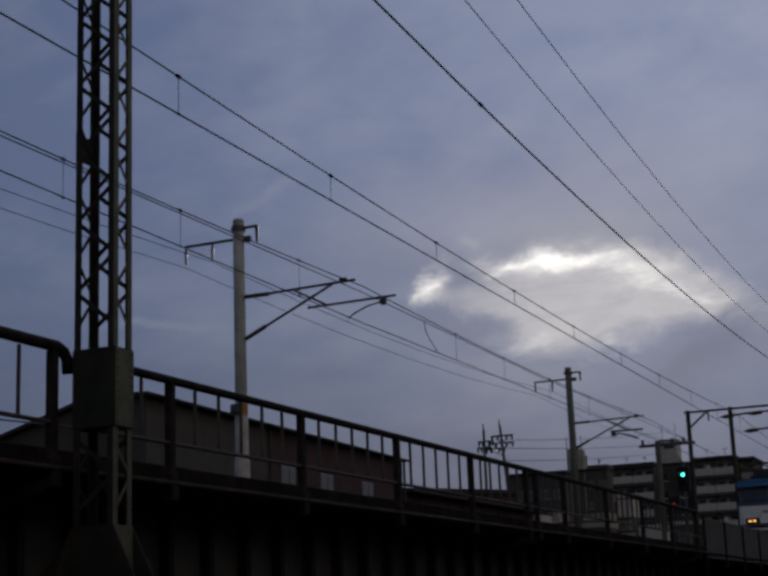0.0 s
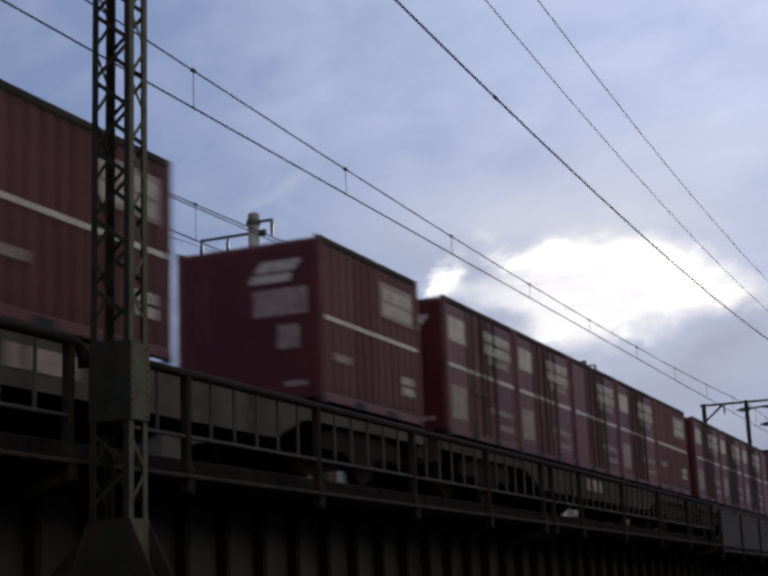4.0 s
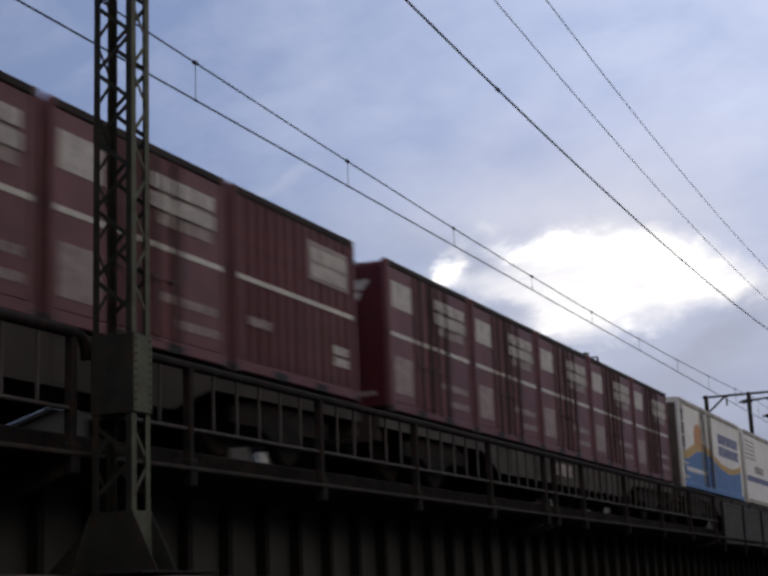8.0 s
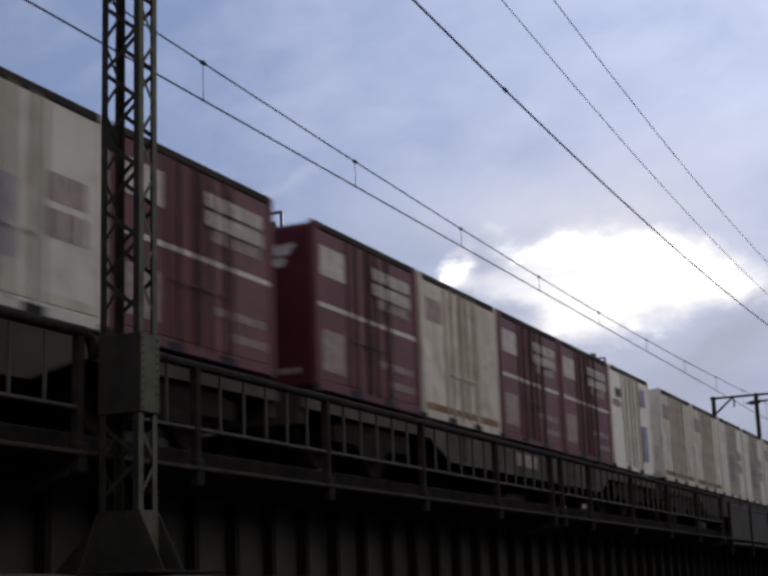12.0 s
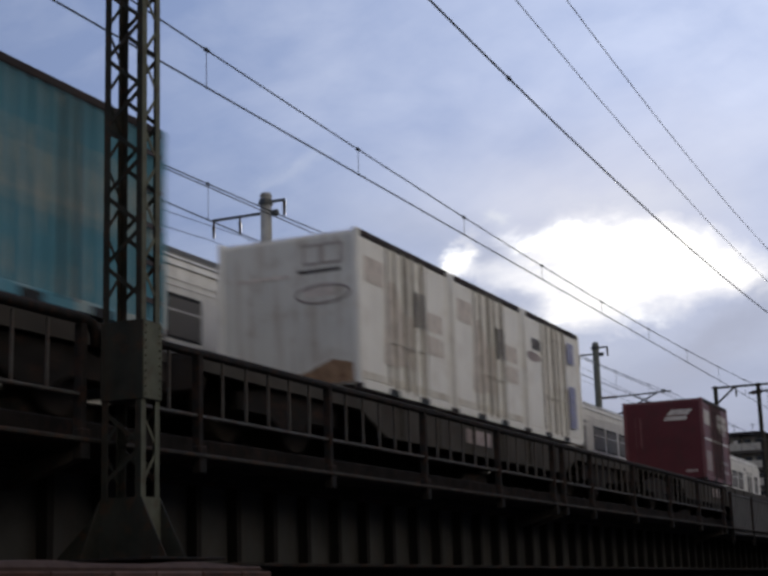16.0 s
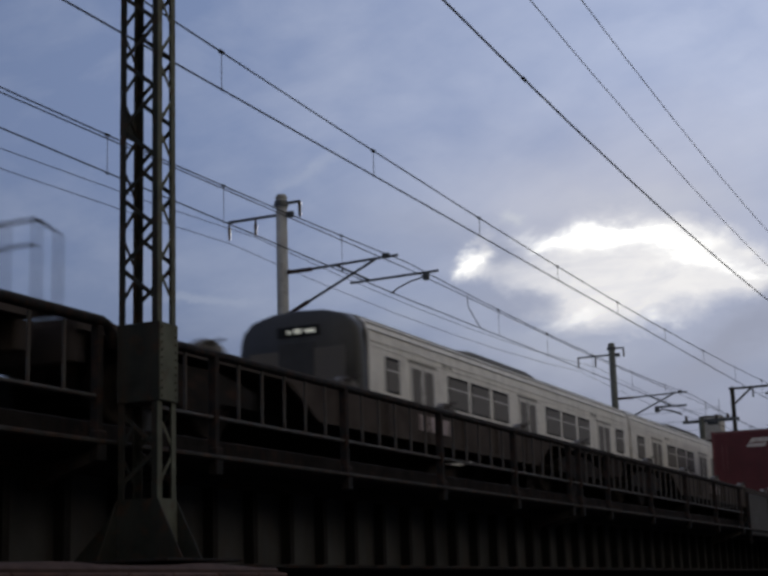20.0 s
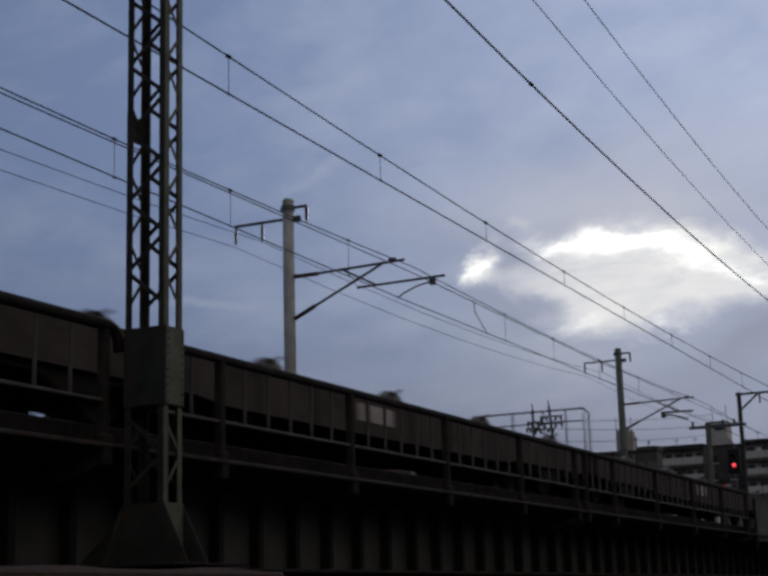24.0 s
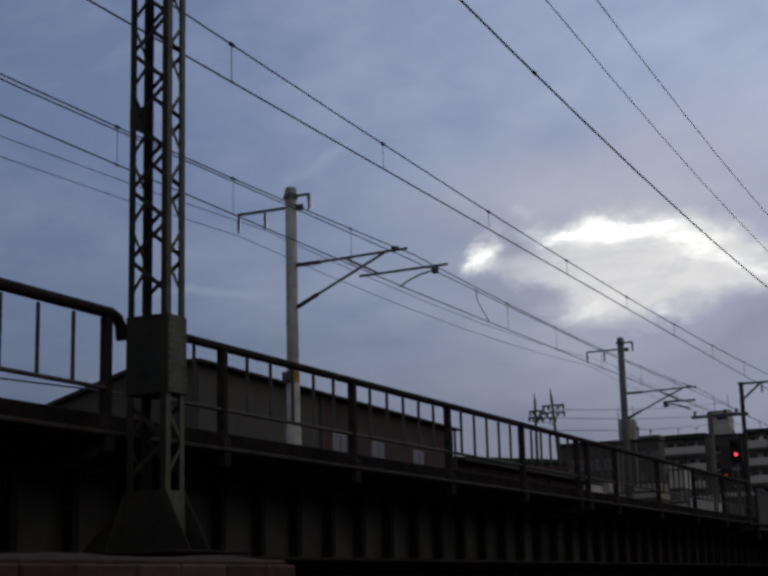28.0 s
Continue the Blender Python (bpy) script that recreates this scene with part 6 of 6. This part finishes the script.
        dr = part("cab_door", Mesh().box(min(fx(1.76), fx(2.28)), max(fx(1.76), fx(2.28)), -hw - 0.008, -hw - 0.001, 1.63, 3.3, 0.002), "loco_cream", o)
        part("door_window", Mesh().box(min(fx(1.86), fx(2.18)), max(fx(1.86), fx(2.18)), -hw - 0.014, -hw - 0.009, 2.55, 3.1), "glass", dr)
        for xx in (1.74, 2.30):
            part("handrail", Mesh().tube((fx(xx), -hw - 0.05, 1.5), (fx(xx), -hw - 0.05, 2.6), 0.016, 6), "loco_white", dr)
        # rear step frame seen as a pale square opening
        st = part("step_frame", Mesh().box(min(fx(0.58), fx(1.06)), max(fx(0.58), fx(1.06)), -hw - 0.012, -hw - 0.005, 1.76, 2.46, 0.003), "loco_white", o)
        # rear cab side is white in shade; the grey-tan panel paints that shade
        if flip:
            part("cab_side", Mesh().box(min(fx(0.56), fx(1.73)), max(fx(0.56), fx(1.73)), -hw - 0.004, -hw - 0.001, 1.50, 2.515), "loco_tan", o, "white cab side, its shade painted in grey-tan")
        if flip:
            part("step_recess", Mesh().box(min(fx(0.67), fx(0.97)), max(fx(0.67), fx(0.97)), -hw - 0.020, -hw - 0.013, 1.86, 2.37), "loco_grey", st)
        for y in (-0.78, 0.78):
            hl = part("headlamp_housing", Mesh().box(min(fx(0.24), fx(0.40)), max(fx(0.24), fx(0.40)), y - 0.31, y + 0.31, 1.67, 1.95, 0.04), "black", o)
            for d in (-0.10, 0.10):
                part("headlamp", Mesh().tube((fx(0.232), y + d, 1.805), (fx(0.25), y + d, 1.805), 0.062, 14), "black" if flip else "lamp_amber", hl, "" if flip else "lit amber headlamp")
        part("plate", Mesh().box(min(fx(0.335), fx(0.345)), max(fx(0.335), fx(0.345)), -0.3, 0.3, 2.15, 2.27), "logo_dim", o)
        part("snow_plough", Mesh().box(min(fx(0.4), fx(0.6)), max(fx(0.4), fx(0.6)), -1.2, 1.2, 0.35, 1.4, 0.05), "bogie", o)
        part("coupler", Mesh().box(min(fx(-0.1), fx(0.45)), max(fx(-0.1), fx(0.45)), -0.15, 0.15, 0.75, 1.05, 0.04), "bogie", o)
    part("underframe", Mesh().box(0.6, L - 0.8, -1.25, 1.25, 1.0, 1.47, 0.03), "bogie", o)
    for x in (6.2, 9.2):
        part("equipment_box", Mesh().box(x, x + 1.7, -1.2, 1.2, 0.45, 1.02, 0.04), "bogie", o)
    for xb in (2.9, 8.4, 13.9):
        b = part("bogie", Mesh().box(xb - 1.6, xb + 1.6, -1.12, 1.12, 0.55, 0.85, 0.05), "bogie", o)
        for xa in (xb - 1.2, xb + 1.2):
            for s in (-1, 1):
                wh = part("wheel", once("loco_wheel/%d" % s, lambda: Mesh().tube((0, s * 0.55, 0), (0, s * 0.69, 0), 0.56, 24, 0.55), "wheel"), "", b)
                wh.location = (xa, 0, 0.56)
                part("axle_box", once("axle_box/%d" % s, lambda: Mesh().box(-0.18, 0.18, min(s * 0.95, s * 1.2), max(s * 0.95, s * 1.2), -0.15, 0.2, 0.03), "bogie"), "", wh)
    # roof gear
    for y in (-1.12, 1.12):
        part("walkboard", Mesh().box(3.4, 8.4, y - 0.16, y + 0.16, 3.80, 3.86, 0.01), "loco_roof", o)
    part("resistor_hood", Mesh().box(3.6, 8.3, -1.02, 1.02, 3.71, 3.80, 0.03).box(3.6, 8.3, -0.75, 0.75, 3.80, 4.0, 0.05), "loco_roof", o)
    part("blower_hood", Mesh().box(9.0, 13.2, -0.5, 0.5, 3.71, 3.92, 0.05), "loco_roof", o)
    for k in range(4):
        part("bus_insulator", Mesh().tube((9.3 + 1.15 * k, -1.05, 3.66), (9.3 + 1.15 * k, -1.05, 3.92), 0.09, 8, 0.07), "pole_conc", o, "grey bus insulator")
    part("bus_bar", Mesh().path([(8.4, -1.05, 3.93), (11.4, -1.05, 3.93), (11.6, -1.05, 4.06), (12.9, -1.05, 4.06)], 0.026, 6), "loco_roof", o)
    for k in range(6):
        part("roof_fitting", Mesh().box(13.2 + 0.7 * k, 13.6 + 0.7 * k, -1.0, -0.7, 3.66, 3.78 + 0.04 * (k % 3), 0.02), "loco_roof", o)
    for yy in (-1.08, 1.08):
        part("roof_pipe", Mesh().path([(2.9, yy, 3.80), (3.3, yy, 3.90), (14.6, yy, 3.90), (15.0, yy, 3.78)], 0.022, 6), "top_dark", o)
        for k in range(8):
            part("pipe_bracket", Mesh().box(3.6 + 1.5 * k, 3.66 + 1.5 * k, yy - 0.02, yy + 0.02, 3.66, 3.89), "top_dark", o)
    for xx in (1.745, L - 2.02):
        part("cab_seam", Mesh().box(xx - 0.02, xx + 0.02, -hw - 0.012, -hw + 0.01, 1.5, 3.3), "loco_grey", o)
    for k, (xc, up) in enumerate(((2.05, 0), (16.2, 1))):
        ztop = 5.22 if up else 4.58
        pg = part("pantograph", Mesh().box(xc - 0.9, xc + 0.9, -0.85, -0.77, 3.90, 3.96).box(xc - 0.9, xc + 0.9, 0.77, 0.85, 3.90, 3.96)
                  .box(xc - 0.9, xc - 0.82, -0.77, 0.77, 3.90, 3.96).box(xc + 0.82, xc + 0.9, -0.77, 0.77, 3.90, 3.96), "loco_roof", o, "raised pantograph" if up else "folded pantograph")
        for x in (xc - 0.86, xc + 0.86):
            for y in (-0.81, 0.81):
                part("insulator", Mesh().tube((x, y, 3.70), (x, y, 3.90), 0.07, 8), "porcelain", pg)
        zk = (3.95 + ztop) / 2 if up else 4.2
        for y in (-0.7, 0.7):
            for s in (-1, 1):
                part("lower_arm", Mesh().tube((xc - s * 0.35, y, 3.97), (xc + s * 1.05, y * 0.9, zk), 0.04, 6), "top_dark", pg)
                part("upper_arm", Mesh().tube((xc + s * 1.05, y * 0.9, zk), (xc + s * 0.16, y * 0.55, ztop - 0.08), 0.034, 6), "top_dark", pg)
        if not up:
            # solid boxes added to stand for the dark mass of folded tubes
            part("cylinder_box", Mesh().box(xc - 0.95, xc + 0.75, -0.72, 0.72, 3.93, 4.22, 0.06), "loco_roof", pg)
            part("spring_box", Mesh().box(xc - 0.3, xc + 0.3, -0.75, 0.75, 4.15, 4.30, 0.05), "loco_roof", pg)
        else:
            part("cylinder_box", Mesh().box(xc - 0.35, xc + 0.35, -0.3, 0.3, 3.93, 4.1, 0.04), "loco_roof", pg)
        for s in (-1, 1):
            part("cross_tube", Mesh().tube((xc + s * 1.05, -0.63, zk), (xc + s * 1.05, 0.63, zk), 0.034, 6), "top_dark", pg)
            part("diagonal", Mesh().tube((xc + s * 1.05, -0.6, zk), (xc + s * 0.16, 0.38, ztop - 0.08), 0.024, 5), "top_dark", pg)
            part("collector_strip", Mesh().path([(xc + s * 0.27, -1.0, ztop - 0.22), (xc + s * 0.27, -0.8, ztop - 0.04), (xc + s * 0.27, -0.6, ztop), (xc + s * 0.27, 0.6, ztop), (xc + s * 0.27, 0.8, ztop - 0.04), (xc + s * 0.27, 1.0, ztop - 0.22)], 0.03), "top_dark", pg)
    return o


# ---- passenger train ----
def build_car(cab, panto=False):
    """A stainless three-door car; x runs from its rear coupling face, the cab (if any) is at x = 0."""
    c = thing("passenger_car", "silver stainless commuter car with a charcoal cab end" if cab else "silver stainless commuter car with dark windows", "train car", group="commuter train")
    L, hw = 20.0, 1.45
    x0 = 0.45 if cab else 0.0
    prof = [(-0.97, 0.95), (-1.0, 1.25), (-1.0, 3.05), (-0.985, 3.45), (-0.945, 3.62), (-0.86, 3.74), (0.86, 3.74), (0.945, 3.62), (0.985, 3.45), (1.0, 3.05), (1.0, 1.25), (0.97, 0.95)]
    rp = [(-0.85, 3.742), (-0.78, 3.81), (-0.45, 3.93), (0.0, 3.97), (0.45, 3.93), (0.78, 3.81), (0.85, 3.742)]
    sec = lambda x, p, k=1.0: [(x, y * hw * k, z) for y, z in p]
    part("body", Mesh().loft([sec(x0, prof), sec(L, prof)]), "silver", c, "brushed stainless body")
    part("roof", Mesh().loft([sec(x0, rp), sec(L, rp)]), "emu_roof", c, "dull grey roof", True)
    y = -hw
    cant = Mesh()
    for z in (3.12, 3.24):
        cant.box(x0 + 0.1, L - 0.1, y - 0.008, y + 0.0, z, z + 0.025)
    part("bead", cant, "silver", c)
    for yy, z in ((-1.428, 3.47), (-1.372, 3.625), (-1.25, 3.735)):
        part("roof_seam", Mesh().box(x0 + 0.05, L - 0.05, yy - 0.016, yy + 0.012, z, z + 0.018), "emu_roof", c)
    for wx in (4.4, 4.75, 15.9, 16.25):
        part("vent_grille", Mesh().box(wx, wx + 0.22, y - 0.006, y + 0.002, 3.15, 3.26, 0.002), "emu_roof", c)
    for dx in (3.2, 10.2, 17.2):
        d = part("door", Mesh().box(dx - 0.68, dx + 0.68, y - 0.012, y - 0.001, 1.1, 3.02, 0.003), "emu_door", c, "sliding doors")
        part("door_hood", Mesh().box(dx - 0.75, dx + 0.75, y - 0.02, y - 0.001, 3.03, 3.09), "emu_roof", d)
        for s in (-1, 1):
            part("door_window", Mesh().box(dx + s * 0.34 - 0.24, dx + s * 0.34 + 0.24, y - 0.018, y - 0.013, 2.1, 2.92), "glass_tint", d)
        part("door_seam", Mesh().box(dx - 0.012, dx + 0.012, y - 0.016, y - 0.0125, 1.12, 3.0), "rubber", d)
    ws = [(1.1, 0.9) if not cab else (1.6, 0.7), (5.3, 1.25), (6.75, 1.25), (8.15, 1.1), (12.3, 1.25), (13.75, 1.25), (15.15, 1.1), (18.95, 0.9)]
    for wx, w in ws:
        wd = part("window", Mesh().box(wx - w / 2, wx + w / 2, y - 0.008, y - 0.001, 2.24, 3.0, 0.002), "rubber", c)
        part("pane", Mesh().box(wx - w / 2 + 0.04, wx + w / 2 - 0.04, y - 0.014, y - 0.009, 2.28, 2.93), "glass_tint", wd)
        part("sash_bar", Mesh().box(wx - w / 2 + 0.04, wx + w / 2 - 0.04, y - 0.02, y - 0.0145, 2.70, 2.73), "emu_door", wd)
    # roof cooler with sloping ends, running boards
    acp = lambda h, k: [(-0.92 * k, 3.76), (-0.86 * k, h - 0.06), (-0.72 * k, h), (0.72 * k, h), (0.86 * k, h - 0.06), (0.92 * k, 3.76)]
    part("air_conditioner", Mesh().loft([[(x, yy, z) for yy, z in acp(h, k)] for x, h, k in ((6.7, 3.90, 0.9), (7.2, 4.02, 0.97), (7.9, 4.09, 1.0), (11.9, 4.09, 1.0), (12.7, 4.02, 0.97), (13.2, 3.90, 0.9))]), "emu_ac", c, "dark grey roof cooler")
    part("ventilator", Mesh().box(3.2, 4.4, -0.35, 0.35, 3.9, 4.02, 0.05), "emu_roof", c)
    part("underframe", Mesh().box(x0 + 0.3, L - 0.3, -1.25, 1.25, 0.55, 0.95, 0.03), "bogie", c)
    for xb in (3.0, 17.0):
        b = part("bogie", Mesh().box(xb - 1.5, xb + 1.5, -1.1, 1.1, 0.4, 0.66, 0.05), "bogie", c)
        for xa in (xb - 1.05, xb + 1.05):
            for s in (-1, 1):
                part("wheel", once("emu_wheel/%d" % s, lambda: Mesh().tube((0, s * 0.55, 0), (0, s * 0.69, 0), 0.43, 20), "wheel"), "", b).location = (xa, 0, 0.43)
    if panto:
        xc = 2.9
        pg = part("pantograph", Mesh().box(xc - 0.8, xc + 0.8, -0.75, -0.68, 4.02, 4.08).box(xc - 0.8, xc + 0.8, 0.68, 0.75, 4.02, 4.08)
                  .box(xc - 0.8, xc - 0.73, -0.68, 0.68, 4.02, 4.08).box(xc + 0.73, xc + 0.8, -0.68, 0.68, 4.02, 4.08), "top_dark", c, "dark raised pantograph")
        for sx in (-0.76, 0.76):
            for sy in (-0.7, 0.7):
                part("insulator", Mesh().tube((xc + sx, sy, 3.80), (xc + sx, sy, 4.02), 0.06, 8), "porcelain", pg)
        # one folding arm with its knee forward
        for sy in (-1, 1):
            part("lower_arm", Mesh().tube((xc - 0.2, sy * 0.25, 4.09), (xc + 1.15, sy * 0.12, 4.52), 0.032, 6), "top_dark", pg)
            part("upper_arm", Mesh().tube((xc + 1.15, sy * 0.10, 4.52), (xc - 0.25, sy * 0.32, 5.05), 0.022, 6), "top_dark", pg)
            part("collector_strip", Mesh().path([(xc - 0.25 + sy * 0.2, -0.9, 4.98), (xc - 0.25 + sy * 0.2, -0.6, 5.12), (xc - 0.25 + sy * 0.2, 0.6, 5.12), (xc - 0.25 + sy * 0.2, 0.9, 4.98)], 0.028), "top_dark", pg)
        part("knee_tube", Mesh().tube((xc + 1.15, -0.16, 4.52), (xc + 1.15, 0.16, 4.52), 0.04, 6), "top_dark", pg)
        part("head_tube", Mesh().tube((xc - 0.25, -0.4, 5.05), (xc - 0.25, 0.4, 5.05), 0.03, 6), "top_dark", pg)
        part("arrester_box", Mesh().box(4.1, 5.2, -0.8, 0.1, 3.8, 4.16, 0.05), "top_dark", c)
    part("gangway", Mesh().box(L, L + 0.38, -0.5, 0.5, 1.0, 3.3, 0.03), "rubber", c)
    if cab:
        fp = [(-0.97, 0.95), (-1.0, 1.25), (-1.0, 3.05), (-0.97, 3.45), (-0.93, 3.60), (-0.78, 3.80), (-0.45, 3.93), (0, 3.97), (0.45, 3.93), (0.78, 3.80), (0.93, 3.60), (0.97, 3.45), (1.0, 3.05), (1.0, 1.25), (0.97, 0.95)]
        sq = lambda x, k, dz: [(x, yy * hw * k, 0.95 + (z - 0.95) * dz) for yy, z in fp]
        f = part("cab_face", Mesh().loft([sq(0.02, 0.93, 0.98), sq(0.10, 0.97, 0.993), sq(0.44, 1.0, 1.0)]), "emu_face", c, "charcoal cab face", True)
        part("windscreen", Mesh().box(0.0, 0.018, -1.12, 1.12, 2.05, 3.1, 0.004), "glass_tint", f)
        part("destination_panel", Mesh().box(0.002, 0.018, -0.55, 0.45, 3.38, 3.60), "black", f)
        part("destination_marks", Mesh().box(-0.004, 0.001, -0.45, -0.2, 3.44, 3.52).box(-0.004, 0.001, -0.12, 0.05, 3.44, 3.54).box(-0.004, 0.001, 0.12, 0.22, 3.45, 3.52), "sign_lit", f, "dim lit destination marks")
        part("gangway_door", Mesh().box(-0.012, 0.019, -0.42, 0.42, 1.1, 3.25, 0.004), "emu_face", f)
        for s in (-1, 1):
            part("tail_lamp", Mesh().tube((-0.01, s * 1.0, 1.5), (0.03, s * 1.0, 1.5), 0.09, 10), "lamp_dim", f, "dim red tail lamp")
        part("corner_frame", Mesh().box(0.42, 0.52, -hw - 0.006, -hw + 0.01, 1.0, 3.45), "silver", c)
    return c

# ---- the freight train ----
LIFT = 0.04
SPEED, START = 21.07, 87.1          # metres a second; where the first load stands at 0 s
DECK = 1.0
moving = []                          # thing, x at 0 s, y, z, speed


def goes(ob, x, y, z, speed):
    ob.matrix_basis = pose(x, y, z)
    moving.append((ob, x, y, z, speed))
    return ob


goes(build_loco(), START - 18.9, NEAR, RAIL, -SPEED)
LABELS = {"D": "maroon freight container with side doors and pale panels", "S": "plain maroon freight container with white marks", "R": "ribbed maroon freight container with a white stripe",
          "W": "off-white freight container with dark marks", "C": "rust-stained cream freight container", "G": "grimy grey-white freight container",
          "B": "blue freight container with a faded teal side", "V": "ribbed off-white freight container, plain sided", "P": "off-white freight container with faded pinkish marks and rust", "F": "white refrigerated container with slate blue blocks"}
LOADS = ("D-R-R", "DDSDR", "DDDSD", "RRVDR", "DDDDR", "DDDDD", "L", "DSDDD", "SDDWD", "DCDDF", "CCWWC", "DCGDR", "D-R-B", "-PPF-", "--D--",
         "-----", "-----", "-----", "-----", "DT--D", "-----", "-----", "-----")
first = {}
wagons = {}
for n, load in enumerate(LOADS):
    x = START + 20.4 * n
    empty = load in ("-----", "--D--")
    rail = n in (16, 20, 21, 22)
    key = (empty, rail, n > 15, n == 22, n > 16, n > 19)
    at = pose(x, NEAR, RAIL)
    if key not in wagons:
        wagons[key] = build_wagon(not empty, rail, "wagon_brown" if n > 15 and empty else "wagon_pale", "empty rusty brown container flat wagon" if empty else "grimy grey container flat wagon under load", 0.9 if n == 22 else 0.0, n > 16, 0.45 if n > 19 else 0.84 if empty else 0.72)
        wg = wagons[key]
    else:
        wg = copy_thing(wagons[key], at)
    goes(wg, x, NEAR, RAIL + LIFT, -SPEED)
    if load == "L":
        goes(build_long_container(1), x + 0.30, NEAR, RAIL + LIFT + DECK, -SPEED)
        goes(build_long_container(2), x + 10.28, NEAR, RAIL + LIFT + DECK, -SPEED)
        continue
    for k, kind in enumerate(load):
        if kind == "-":
            continue
        if kind == "T":
            goes(build_tank(), x + 6.3, NEAR, RAIL + LIFT + DECK, -SPEED)
            continue
        if kind not in first:
            first[kind] = c = build_container(kind, LABELS[kind])
        else:
            c = copy_thing(first[kind], at)
        goes(c, x + 3.865 * k + (0.2 if n == 13 else 0.0), NEAR, RAIL + LIFT + DECK, -SPEED)

# ---- the commuter train on the far track, going the other way ----
VE, XE = 18.85, 7.3 - 18.85 * 19.0
rear = build_car(True)
mid = build_car(False)
goes(rear, XE, FAR, RAIL, VE)
goes(mid, XE + 20.4, FAR, RAIL, VE)
goes(build_car(False, True), XE + 61.2, FAR, RAIL, VE)
for k in (2, 4, 5):
    goes(copy_thing(mid, pose(0, 0, 0)), XE + 20.4 * k, FAR, RAIL, VE)


# the freight train surges a little on its way: seconds, metres behind its mean run
SURGE = ((0.0, 0.0), (3.0, 0.0), (4.0, 0.15), (7.0, 0.30), (8.0, 0.23), (9.0, 0.40), (10.0, 0.05), (11.0, -0.10), (12.0, 0.10), (15.0, -0.45), (16.0, 0.05),
         (17.0, -0.10), (19.0, 0.0), (21.0, -0.05), (24.0, 0.24), (28.0, 0.1))


def motions():
    for ob, x, y, z, v in moving:
        if v < 0:
            walk(ob, [(t, pose(x + v * t + d, y, z)) for t, d in SURGE])
        else:
            walk(ob, [(t, pose(x + v * t, y, z)) for t in (0.0, 7.0, 14.0, 21.0, 28.0)])
    # the signal drops to red behind the locomotive
    walk(shutter, [(t, pose(sig_x - 0.06, sig_y, z)) for t, z in ((0.0, 8.19), (0.8, 8.19), (1.0, 8.64), (1.4, 8.64), (28.0, 8.64))])


motions()
